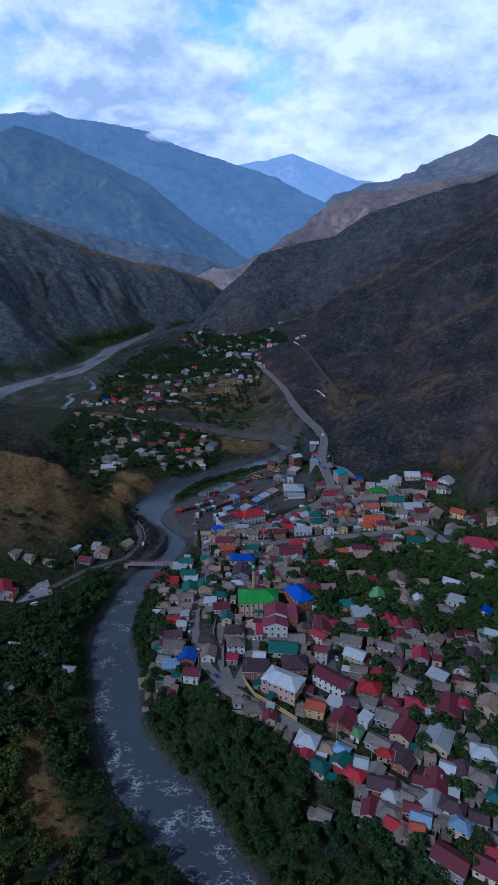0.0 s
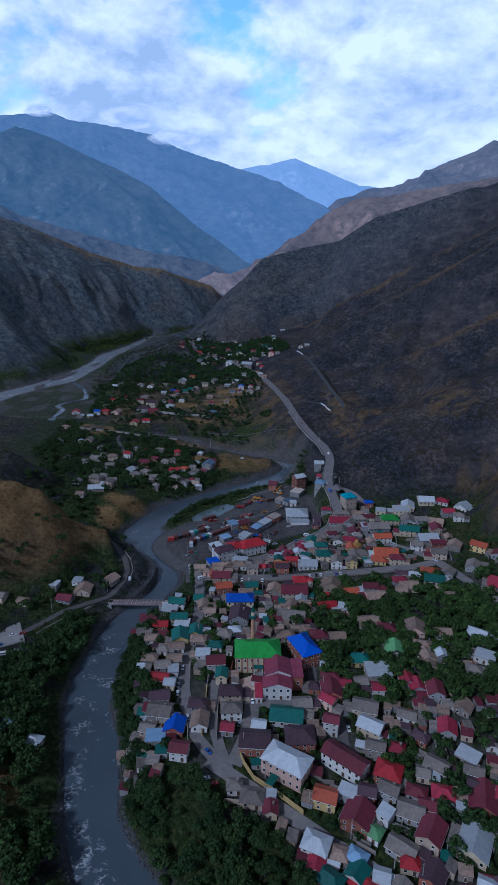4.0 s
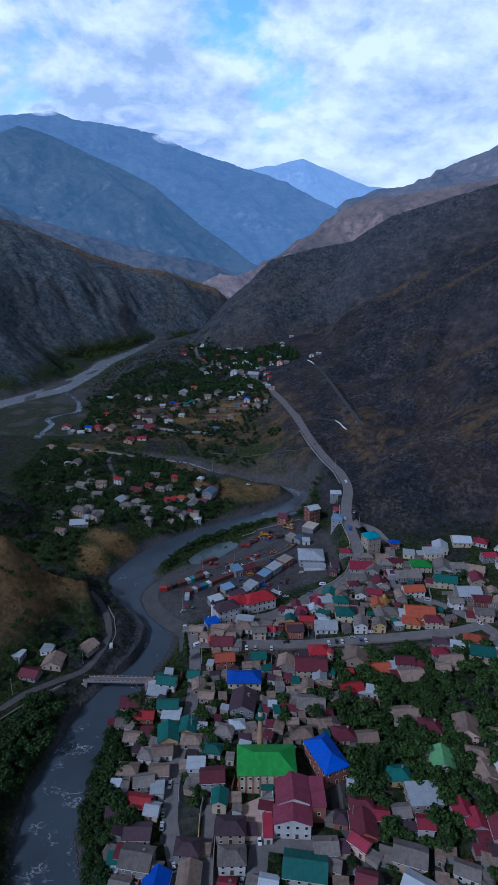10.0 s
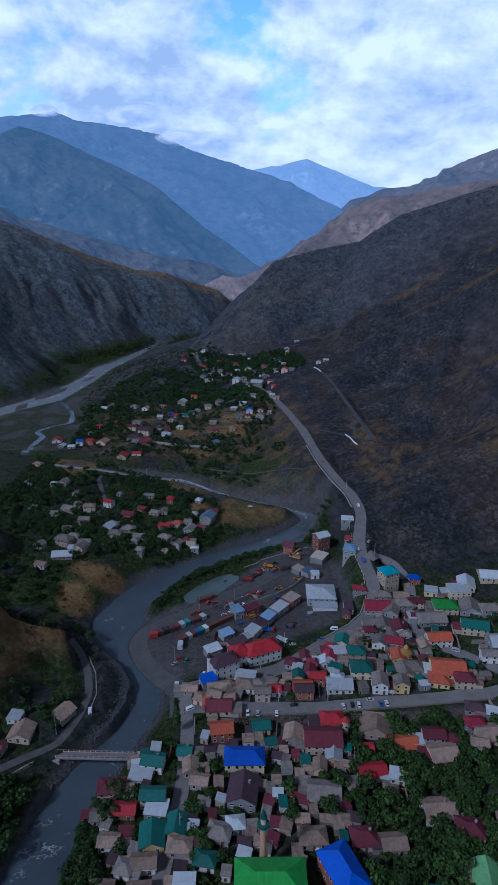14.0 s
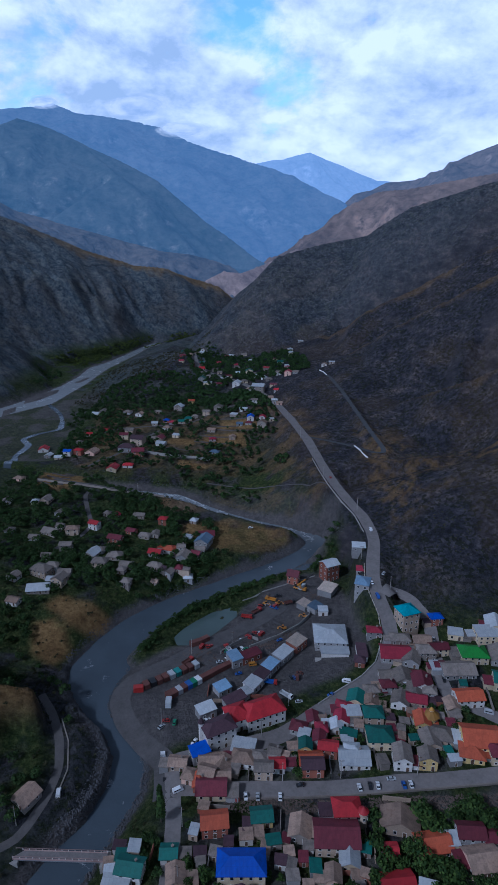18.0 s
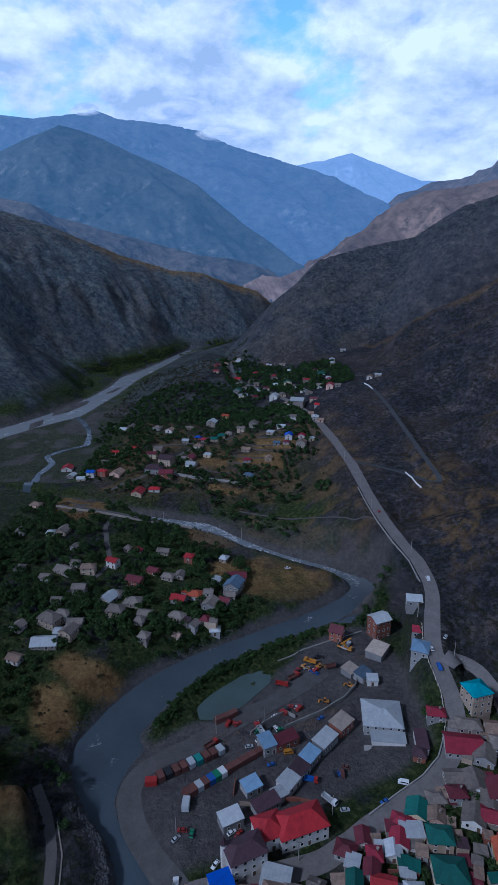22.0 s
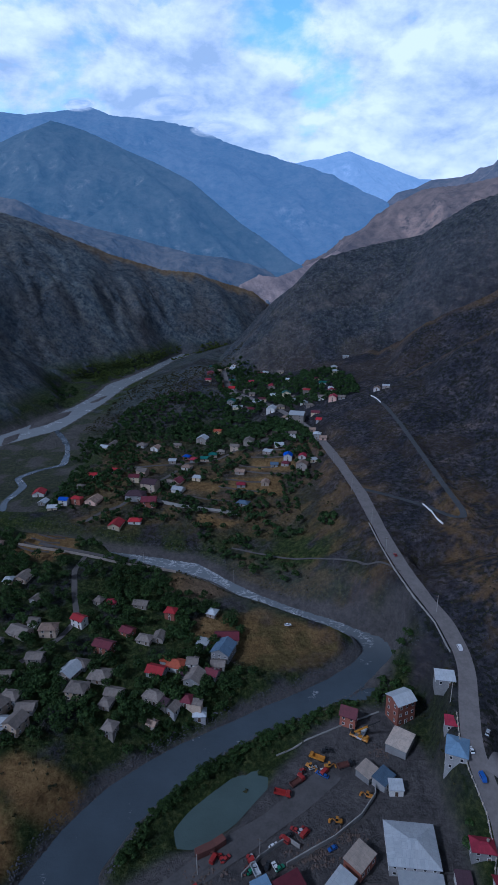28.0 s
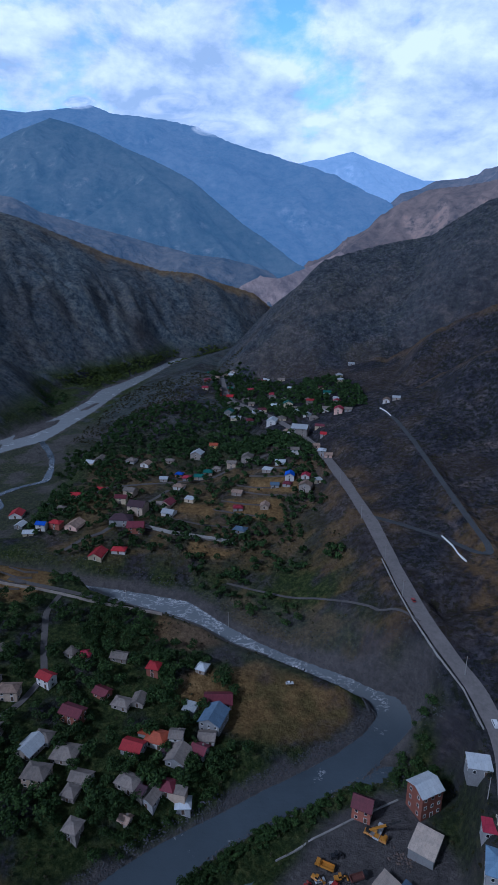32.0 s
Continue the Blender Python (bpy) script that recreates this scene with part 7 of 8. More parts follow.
house(59.9, 359.8, 6.6, 6.7, 2.2, -20, "gable", "grey", "white", flip=True, sides="fl")
house(72.0, 362.9, 4.9, 4.5, 4.2, -13, "hip", "grey", "grey", 2, sides="fl")
house(67.0, 350.2, 4.6, 4.5, 4.2, -4, "hip", "crimson", "white", 2, sides="fl")
house(77.7, 387.9, 7.6, 5.9, 4.2, -1, "hip", "grey", "stone", 2, sides="fl")
house(70.4, 384.1, 7.1, 6.8, 2.2, -21, "gable", "grey", "grey", flip=True, sides="fl")
house(77.6, 394.9, 7.4, 6.2, 4.2, -5, "gable", "tan", "tan", 2, sides="fl")
house(65.6, 339.4, 6.3, 7.5, 2.2, 2, "gable", "grey", "tan", flip=True, sides="fl")
house(48.4, 385.0, 4.2, 4.5, 2.2, -13, "hip", "plum", "brick", sides="fl")
house(57.2, 400.5, 6.3, 4.5, 4.2, -5, "hip", "crimson", "grey", 2, sides="fl")
house(80.9, 378.9, 4.5, 4.5, 2.2, 1, "gable", "maroon", "cream", sides="fl")
house(-91.7, 299.2, 7.6, 5.8, 2.2, -13, "gable", "maroon", "grey", name="village_house", sides="fr")
house(-84.2, 306.6, 8.1, 7.4, 2.2, -2, "gable", "tan", "tan", flip=True, name="village_house", sides="fr")
house(-99.8, 307.6, 5.0, 4.5, 2.2, -17, "flat", "zinc", "grey", name="village_house", sides="fr")
house(-88.6, 312.5, 5.0, 4.5, 2.2, -8, "flat", "zinc", "white", name="village_house", sides="fr")
house(-71.8, 316.1, 6.4, 7.2, 2.2, -28, "gable", "tan", "stone", flip=True, name="village_house", sides="fr")
house(-111.2, 294.4, 5.4, 4.5, 2.2, -17, "gable", "tan", "pink", name="village_house", sides="fr")
house(-123.5, 261.8, 10.5, 8.6, 2.2, 0, "gable", "red", "cream", name="village_house", sides="fr")
house(-77.7, 210.0, 5.9, 4.5, 2.2, -14, "hip", "zinc", "cream", name="village_house", sides="fr")
house(-88.9, 217.2, 4.6, 4.5, 2.2, 2, "gable", "navy", "white", name="village_house", sides="fr")
house(-105.7, 222.4, 5.2, 4.5, 2.2, -13, "hip", "zinc", "cream", name="village_house", sides="fr")
house(-122.7, 293.2, 7.2, 5.2, 2.2, -17, "gable", "grey", "tan", name="village_house", sides="fr")
house(-129.3, 291.9, 5.6, 5.9, 2.2, -21, "gable", "grey", "tan", flip=True, name="village_house", sides="fr")
house(-97.2, 196.5, 4.2, 4.5, 2.2, 1, "flat", "zinc", "stone", name="village_house", sides="fr")
house(-117.6, 478.9, 9.4, 6.6, 2.2, -21, "gable", "grey", "stone", name="village_house", sides="fr")
house(-94.5, 488.6, 6.1, 4.5, 4.2, -23, "gable", "red", "white", 2, name="village_house", sides="fr")
house(-105.4, 480.5, 7.3, 5.1, 4.2, 5, "hip", "tan", "tan", 2, name="village_house", sides="fr")
house(-119.9, 501.4, 4.4, 4.5, 2.2, -17, "gable", "grey", "grey", flip=True, name="village_house", sides="fr")
house(-90.6, 505.1, 4.3, 4.5, 2.2, -20, "hip", "grey", "stone", name="village_house", sides="fr")
house(-84.6, 504.4, 4.2, 4.5, 2.2, 5, "hip", "crimson", "grey", name="village_house", sides="fr")
house(-55.0, 500.2, 4.9, 4.5, 4.2, -11, "hip", "red", "brick", 2, name="village_house", sides="fr")
house(-36.3, 505.0, 4.2, 4.5, 2.2, -18, "hip", "zinc", "stone", name="village_house", sides="fr")
house(-70.6, 505.8, 6.7, 4.5, 2.2, -9, "gable", "grey", "stone", name="village_house", sides="fr")
house(-78.4, 473.5, 8.1, 5.2, 4.2, -17, "gable", "maroon", "brick", 2, name="village_house", sides="fr")
house(-71.7, 485.9, 5.6, 4.5, 2.2, -24, "gable", "maroon", "brick", name="village_house", sides="fr")
house(-63.1, 481.9, 6.3, 4.6, 2.2, -12, "hip", "grey", "stone", name="village_house", sides="fr")
house(-57.2, 484.4, 4.5, 5.1, 2.2, -5, "gable", "grey", "stone", flip=True, name="village_house", sides="fr")
house(-37.5, 483.4, 4.7, 4.5, 2.2, -15, "flat", "zinc", "grey", name="village_house", sides="fr")
house(-27.7, 489.4, 10.2, 6.6, 2.2, 5, "gable", "maroon", "tan", name="village_house", sides="fr")
house(-28.0, 479.1, 8.0, 9.2, 4.2, -17, "gable", "navy", "grey", 2, flip=True, name="village_house", sides="fr")
house(-103.6, 462.5, 6.4, 4.8, 4.2, 0, "gable", "grey", "stone", 2, name="village_house", sides="fr")
house(-85.3, 463.5, 6.1, 4.6, 2.2, -8, "hip", "grey", "grey", name="village_house", sides="fr")
house(-88.0, 459.2, 6.8, 7.9, 2.2, -21, "gable", "zinc", "stone", flip=True, name="village_house", sides="fr")
house(-75.4, 458.2, 8.1, 6.9, 2.2, -6, "hip", "grey", "stone", name="village_house", sides="fr")
house(-53.7, 463.1, 7.0, 5.3, 2.2, -14, "gable", "red", "grey", sides="fr")
house(-46.5, 467.9, 7.1, 5.8, 2.2, -12, "hip", "orange", "white", sides="fr")
house(-39.7, 468.7, 4.4, 4.5, 4.2, -3, "gable", "grey", "white", 2, sides="fr")
house(-29.5, 471.4, 5.6, 4.6, 2.2, -0, "gable", "grey", "white", name="village_house", sides="fr")
house(-37.8, 461.9, 6.9, 7.2, 2.2, -15, "gable", "grey", "grey", flip=True, sides="fr")
house(-31.1, 465.2, 5.1, 4.5, 2.2, -21, "gable", "maroon", "white", sides="fr")
house(-81.0, 448.2, 7.6, 6.1, 4.2, -5, "hip", "grey", "tan", 2, name="village_house", sides="fr")
house(-67.2, 450.0, 6.5, 4.7, 2.2, -10, "gable", "grey", "white", name="village_house", sides="fr")
house(-68.7, 444.6, 4.3, 4.5, 2.2, -11, "hip", "grey", "stone", name="village_house", sides="fr")
house(-51.8, 450.0, 7.1, 5.1, 2.2, -22, "hip", "grey", "stone", sides="fr")
house(-43.9, 447.5, 4.9, 5.6, 2.2, -23, "gable", "grey", "grey", flip=True, sides="fr")
house(-39.1, 451.0, 4.2, 4.5, 2.2, -10, "hip", "maroon", "tan", sides="fr")
house(-34.0, 449.1, 4.6, 4.5, 2.2, 6, "hip", "zinc", "grey", sides="fr")
house(-103.8, 441.0, 6.6, 5.1, 4.2, -6, "hip", "grey", "grey", 2, name="village_house", sides="fr")
house(-96.9, 438.5, 6.5, 4.8, 2.2, 0, "gable", "grey", "white", name="village_house", sides="fr")
house(-101.4, 431.0, 4.2, 4.5, 2.2, 0, "gable", "zinc", "grey", name="village_house", sides="fr")
house(-63.8, 433.3, 4.4, 4.5, 4.2, -14, "hip", "grey", "stone", 2, name="village_house", sides="fr")
house(-50.5, 440.6, 3.4, 3.0, 2.0, -20, "gable", "tan", "stone", sides="fr")
house(-111.5, 452.9, 4.6, 4.5, 2.2, 4, "gable", "grey", "white", name="village_house", sides="fr")
house(-139.5, 514.4, 4.2, 4.5, 2.2, 7, "hip", "zinc", "cream", name="village_house", sides="fr")
house(-133.6, 518.5, 6.5, 7.6, 2.2, -10, "gable", "grey", "tan", flip=True, name="village_house", sides="fr")
house(-114.5, 486.2, 4.2, 4.5, 2.2, -7, "gable", "grey", "white", name="village_house", sides="fr")
house(-108.4, 437.4, 10.2, 7.1, 4.2, -22, "hip", "grey", "tan", 2, name="village_house", sides="fr")
house(-105.1, 423.5, 10.7, 7.2, 2.2, 8, "gable", "zinc", "stone", name="village_house", sides="fr")
house(-96.8, 430.0, 6.0, 6.5, 4.2, -17, "gable", "grey", "tan", 2, flip=True, name="village_house", sides="fr")
house(-120.7, 431.4, 5.3, 5.4, 2.2, -17, "gable", "grey", "white", flip=True, name="village_house", sides="fr")
house(-113.2, 412.4, 5.9, 4.5, 2.2, -16, "gable", "tan", "white", name="village_house", sides="fr")
house(-156.7, 512.0, 5.0, 5.4, 2.2, 8, "gable", "grey", "grey", flip=True, name="village_house", sides="fr")
house(-161.9, 546.2, 6.9, 4.5, 2.2, -14, "hip", "tan", "pink", name="village_house", sides="fr")
house(-140.8, 476.4, 4.8, 4.5, 2.2, -0, "hip", "grey", "grey", name="village_house", sides="fr")
house(-124.5, 470.7, 4.9, 4.5, 2.2, -6, "gable", "grey", "grey", name="village_house", sides="fr")
house(-180.8, 645.3, 8.1, 8.5, 2.2, 8, "gable", "red", "white", flip=True, name="village_house", far=True)
house(-171.7, 630.7, 5.3, 6.2, 2.2, -7, "gable", "zinc", "grey", flip=True, name="village_house", far=True)
house(-155.4, 608.3, 6.1, 4.7, 2.2, 8, "gable", "zinc", "cream", name="village_house", far=True)
house(-149.5, 613.4, 5.8, 4.5, 4.2, -5, "gable", "blue", "white", 2, name="village_house", far=True)
house(-141.4, 615.4, 7.0, 4.5, 4.2, -14, "hip", "red", "brick", 2, name="village_house", far=True)
house(-146.9, 637.1, 5.2, 4.5, 2.2, -8, "hip", "grey", "stone", name="village_house", far=True)
house(-130.8, 617.5, 8.1, 9.7, 2.2, -13, "gable", "tan", "pink", flip=True, name="village_house", far=True)
house(-128.7, 663.3, 5.7, 4.5, 2.2, -13, "gable", "red", "grey", name="village_house", far=True)
house(-143.6, 654.3, 6.0, 4.6, 2.2, 8, "gable", "red", "white", name="village_house", far=True)
house(-111.2, 649.0, 7.3, 5.2, 4.2, -1, "gable", "maroon", "cream", 2, name="village_house", far=True)
house(-108.1, 659.6, 7.5, 5.8, 4.2, -16, "gable", "grey", "tan", 2, name="village_house", far=True)
house(-96.8, 636.6, 10.6, 8.7, 6.3, -15, "gable", "plum", "tan", 3, name="village_house", far=True)
house(-103.9, 623.6, 12.1, 8.7, 4.2, -4, "hip", "plum", "grey", 2, name="village_house", far=True)
house(-92.9, 616.1, 9.5, 7.9, 4.2, 4, "gable", "maroon", "brick", 2, name="village_house", far=True)
house(-80.3, 648.4, 7.2, 8.0, 2.2, -18, "gable", "maroon", "tan", flip=True, name="village_house", far=True)
house(-77.2, 636.1, 7.6, 6.3, 2.2, -18, "gable", "zinc", "white", name="village_house", far=True)
house(-86.3, 646.3, 6.9, 5.5, 2.2, 1, "gable", "grey", "tan", name="village_house", far=True)
house(-106.9, 587.6, 7.5, 9.2, 2.2, -6, "gable", "red", "cream", flip=True, name="village_house", far=True)
house(-96.3, 592.2, 7.5, 4.7, 2.2, 1, "hip", "red", "white", name="village_house", far=True)
house(-150.2, 705.0, 6.6, 5.3, 2.2, -17, "gable", "zinc", "cream", name="village_house", far=True)
house(-144.1, 709.8, 7.7, 8.0, 2.2, -1, "gable", "grey", "stone", flip=True, name="village_house", far=True)
house(-120.4, 709.2, 6.9, 5.8, 2.2, -19, "hip", "grey", "grey", name="village_house", far=True)
house(-108.0, 703.7, 6.4, 6.5, 2.2, -16, "gable", "tan", "white", flip=True, name="village_house", far=True)
house(-91.9, 710.4, 6.5, 4.5, 2.2, 5, "hip", "grey", "tan", name="village_house", far=True)
house(-72.6, 720.4, 8.3, 7.9, 4.2, -11, "gable", "zinc", "stone", 2, flip=True, name="village_house", far=True)
house(-62.1, 737.8, 6.0, 4.7, 4.2, -6, "gable", "orange", "yellow", 2, name="village_house", far=True)
house(-80.5, 689.6, 5.2, 4.5, 2.2, -8, "hip", "blue", "brick", name="village_house", far=True)
house(-74.2, 683.9, 5.5, 4.5, 2.2, 2, "hip", "crimson", "grey", name="village_house", far=True)
house(-65.8, 686.1, 6.4, 5.0, 2.2, 1, "gable", "teal", "tan", name="village_house", far=True)
house(-60.7, 693.9, 6.5, 5.4, 2.2, 2, "hip", "teal", "tan", name="village_house", far=True)
house(-55.2, 699.7, 5.9, 4.9, 2.2, 6, "hip", "grey", "stone", name="village_house", far=True)
house(-90.1, 681.9, 5.2, 4.5, 2.2, -0, "gable", "zinc", "stone", name="village_house", far=True)
house(-77.3, 671.4, 7.2, 5.5, 2.2, -12, "hip", "tan", "white", name="village_house", far=True)
house(-66.9, 653.8, 6.0, 4.6, 2.2, -16, "flat", "zinc", "cream", name="village_house", far=True)
house(-44.1, 700.9, 6.6, 4.6, 4.2, -11, "gable", "grey", "tan", 2, name="village_house", far=True)
house(-33.3, 706.3, 7.6, 7.1, 4.2, -7, "gable", "grey", "stone", 2, flip=True, name="village_house", far=True)
house(-36.1, 659.4, 6.9, 4.9, 2.2, -18, "gable", "tan", "stone", name="village_house", far=True)
house(-34.2, 641.3, 5.8, 4.5, 2.2, 4, "hip", "crimson", "grey", name="village_house", far=True)
house(-17.6, 682.8, 6.3, 4.9, 2.2, -19, "flat", "zinc", "stone", name="village_house", far=True)
house(-30.8, 618.2, 7.2, 5.3, 2.2, -17, "hip", "navy", "grey", name="village_house", far=True)
house(-2.2, 669.5, 5.8, 6.7, 4.2, -4, "gable", "blue", "white", 2, flip=True, name="village_house", far=True)
house(8.4, 668.4, 5.2, 4.8, 2.2, -12, "gable", "crimson", "white", flip=True, name="village_house", far=True)
house(-3.7, 663.1, 5.2, 4.5, 2.2, -16, "hip", "maroon", "grey", name="village_house", far=True)
house(-11.9, 663.5, 5.2, 4.5, 2.2, -0, "gable", "navy", "grey", name="village_house", far=True)
house(16.3, 662.1, 5.2, 4.5, 2.2, -4, "flat", "zinc", "cream", name="village_house", far=True)
house(-17.4, 642.2, 5.2, 5.6, 2.2, -6, "gable", "tan", "tan", flip=True, name="village_house", far=True)
house(-71.0, 859.1, 6.6, 4.8, 2.2, 5, "gable", "red", "brick", name="village_house", far=True)
house(-51.0, 802.8, 8.8, 7.0, 2.2, -2, "flat", "zinc", "cream", name="village_house", far=True)
house(-32.1, 801.0, 7.1, 5.5, 2.2, -15, "gable", "zinc", "grey", name="village_house", far=True)
house(-17.7, 771.0, 7.5, 9.1, 4.2, -11, "gable", "zinc", "white", 2, flip=True, name="village_house", far=True)
house(15.8, 757.8, 6.5, 5.1, 2.2, 6, "hip", "grey", "stone", name="village_house", far=True)
house(-4.8, 745.0, 5.3, 4.5, 2.2, -15, "hip", "tan", "white", name="village_house", far=True)
house(22.8, 725.9, 5.2, 4.5, 2.2, -11, "gable", "red", "grey", name="village_house", far=True)
house(35.3, 757.4, 6.5, 7.4, 4.2, -12, "gable", "crimson", "pink", 2, flip=True, name="village_house", far=True)
house(42.8, 755.5, 5.4, 4.6, 2.2, -16, "gable", "grey", "grey", name="village_house", far=True)
house(36.2, 799.0, 5.2, 4.5, 2.2, -9, "flat", "zinc", "white", name="village_house", far=True)
house(43.0, 846.8, 6.0, 4.5, 4.2, 5, "hip", "zinc", "cream", 2, name="village_house", far=True)
house(58.2, 902.2, 6.1, 4.6, 2.2, 5, "flat", "zinc", "grey", name="village_house", far=True)
house(-29.0, 912.4, 6.6, 5.1, 2.2, -3, "flat", "zinc", "white", name="village_house", far=True)
house(-33.3, 910.5, 6.6, 5.3, 2.2, 4, "gable", "crimson", "grey", name="village_house", far=True)
house(-77.3, 944.5, 8.0, 8.8, 2.2, -18, "gable", "tan", "stone", flip=True, name="village_house", far=True)
house(-46.3, 847.2, 6.0, 4.6, 2.2, 2, "gable", "grey", "stone", name="village_house", far=True)
house(-51.0, 821.1, 5.3, 4.5, 2.2, 3, "gable", "grey", "stone", name="village_house", far=True)
house(-39.5, 832.1, 5.4, 4.5, 2.2, 5, "gable", "grey", "tan", name="village_house", far=True)
house(-9.2, 828.5, 5.4, 5.4, 2.2, -10, "gable", "grey", "white", flip=True, name="village_house", far=True)
house(19.8, 694.5, 5.2, 4.5, 4.2, -10, "hip", "zinc", "grey", 2, name="village_house", far=True)
house(16.0, 710.2, 5.2, 4.5, 2.2, 7, "gable", "tan", "pink", name="village_house", far=True)
house(24.0, 691.6, 5.2, 4.5, 2.2, -2, "gable", "tan", "pink", name="village_house", far=True)
house(71.5, 753.5, 5.2, 6.3, 2.2, -14, "gable", "tan", "white", flip=True, name="village_house", far=True)
house(78.7, 752.6, 5.8, 4.5, 2.2, -9, "flat", "zinc", "stone", name="village_house", far=True)
house(5.0, 738.7, 11.9, 8.9, 6.3, -13, "gable", "zinc", "stone", 3, name="village_house", far=True)
house(-68.1, 947.9, 6.0, 6.1, 2.2, -15, "gable", "tan", "white", flip=True, name="village_house", far=True)
house(1.8, 797.4, 5.5, 4.5, 2.2, 7, "hip", "grey", "grey", name="village_house", far=True)
house(12.6, 814.5, 5.2, 4.5, 2.2, 2, "hip", "grey", "stone", name="village_house", far=True)
house(-104.3, 1013.5, 6.6, 6.1, 2.2, -17, "gable", "tan", "pink", flip=True, name="village_house", far=True)

part("turret", tube(4.6, -2.6, -2, 6.6, 1.5, n=12), WALLS["tan"], turret_house, "round sand-coloured corner turret")
part("turret_cap", tube(4.6, -2.6, 6.6, 8.2, 1.8, 0.1, 12), ROOFS["red"], turret_house, "red conical turret roof")
for angle in range(0, 360, 60):
    part("turret_window", WINDOW, None, turret_house).matrix_basis = pose(4.6 + 1.5 * math.sin(radians(angle)), -2.6 - 1.5 * math.cos(radians(angle)), 4.6, 0, 0, angle) @ Matrix.Diagonal((0.6, 1, 0.8, 1))
pavilion = thing("pavilion", 68.5, 349.0, ground_at(68.5, 349.0), 12, "yellow octagonal pavilion with a golden pointed roof", "pavilion")
part("wall", tube(0, 0, -2, 4.4, 2.6, n=8), WALLS["yellow"], pavilion)
part("roof", tube(0, 0, 4.4, 6.2, 3.3, 0.9, 8), roofing("golden_sheet", (0.46, 0.24, 0.05)), pavilion)
part("lantern", tube(0, 0, 6.2, 6.8, 0.8, n=8), WALLS["cream"], pavilion)
part("finial_roof", tube(0, 0, 6.8, 8.0, 1.1, 0.05, 8), roofing("golden_cap", (0.46, 0.24, 0.05)), pavilion)
for angle in range(0, 360, 90):
    part("window", WINDOW, None, pavilion).matrix_basis = pose(2.45 * math.sin(radians(angle + 22)), -2.45 * math.cos(radians(angle + 22)), 2.6, 0, 0, angle + 22)

# the houses along the road at the head of the valley
upper_dice = random.Random(57)
HEAD_HOUSES = [(-69, 939), (-27, 914), (-13, 903), (-77, 880), (-59, 835), (-48, 853), (-35, 833), (-28, 808), (-17, 817), (-58, 812), (-10, 779), (11, 772), (36, 791), (43, 862), (24, 841), (3, 787), (-5, 809),
               (20, 740), (1, 700), (-9, 690), (8, 656), (-87, 863), (-85, 925), (-44, 877), (-66, 903), (-98, 960), (-20, 845), (-38, 790), (30, 822), (14, 803), (-62, 868), (-3, 862), (-90, 900), (26, 770)]
for hx, hy in HEAD_HOUSES:
    if min(math.hypot(hx - fx, hy - fy) - fr for fx, fy, fr in FOOTPRINTS) < 2.5:
        continue
    wide, tall = upper_dice.uniform(5.5, 8.5), upper_dice.choice((1, 1, 2))
    house(hx, hy, wide, wide * upper_dice.uniform(0.68, 0.85), 2.3 * tall, upper_dice.uniform(-22, 18), upper_dice.choice(("gable", "hip", "gable", "flat")), upper_dice.choice(("grey", "zinc", "tan", "maroon", "red", "teal", "grey", "zinc", "crimson")),
          upper_dice.choice(("white", "stone", "grey", "cream", "brick")), tall, name="village_house", far=True, flip=upper_dice.random() < 0.4)

# ---- outbuildings and courtyard walls between the houses ----
def shed(x, y, w, d, h, turn, roof, wall):
    ob = thing("shed", x, y, ground_at(x, y), turn, f"small {WALL_WORDS[wall]} shed with a {WORDS[roof]} sheet roof", "shed", "sheds in the courtyards")
    part("wall", block((-w / 2, -d / 2, -2.5), (w / 2, d / 2, h)), WALLS[wall], ob)
    part("roof", roof_mesh("flat", w, d, 0.4, 0.2, ROOFS[roof]), None, ob).matrix_basis = pose(0, 0, h + 0.02)
    part("door", DOOR, None, ob).matrix_basis = pose(0, -d / 2, 0.03) @ Matrix.Diagonal((0.8, 1, 0.85, 1))


def court_wall(x, y, length, high, turn, mat, word):
    ob = tagged(part("courtyard_wall", block((-length / 2, -0.14, -1.6), (length / 2, 0.14, high), 0.04), mat, None), f"{word} courtyard wall beside a house", "wall", "courtyard walls")
    ob.matrix_world = pose(x, y, ground_at(x, y), 0, 0, turn)


scatter = random.Random(23)
TOWN = [(-46, 180), (-20, 200), (20, 165), (50, 128), (92, 128), (120, 200), (125, 300), (112, 345), (84, 372), (56, 372), (10, 336), (-30, 325), (-44, 290)]
homes = [f for f in FOOTPRINTS]
sheds = 0
for _ in range(6000):
    x, y = scatter.uniform(-46, 125), scatter.uniform(125, 372)
    place = np.array([x]), np.array([y])
    if inside(*place, TOWN)[0] < 0 or sheds >= 190 or (x > 36 and 222 < y < 312) or (x > -8 and 308 < y < 329) or (x > 62 and y < 215 and scatter.random() < 0.7):
        continue
    gap = min(math.hypot(x - fx, y - fy) - fr for fx, fy, fr in FOOTPRINTS)
    if not 0.6 < gap < 4.5 or any(along_line(*place, [p[:2] for p in line])[0][0] < half + 2.4 for line, half in ROADS):
        continue
    lean = -28 if y < 180 else -4
    w, d = scatter.uniform(2.6, 4.6), scatter.uniform(2.4, 3.8)
    shed(x, y, w, d, scatter.uniform(2.0, 2.6), lean + scatter.uniform(-14, 14) + scatter.choice((0, 90)), scatter.choice(("grey", "grey", "tan", "zinc", "maroon", "teal", "plum", "tan")), scatter.choice(("stone", "grey", "tan", "white", "brick")))
    FOOTPRINTS.append((x, y, max(w, d) * 0.6))
    sheds += 1
walls = 0
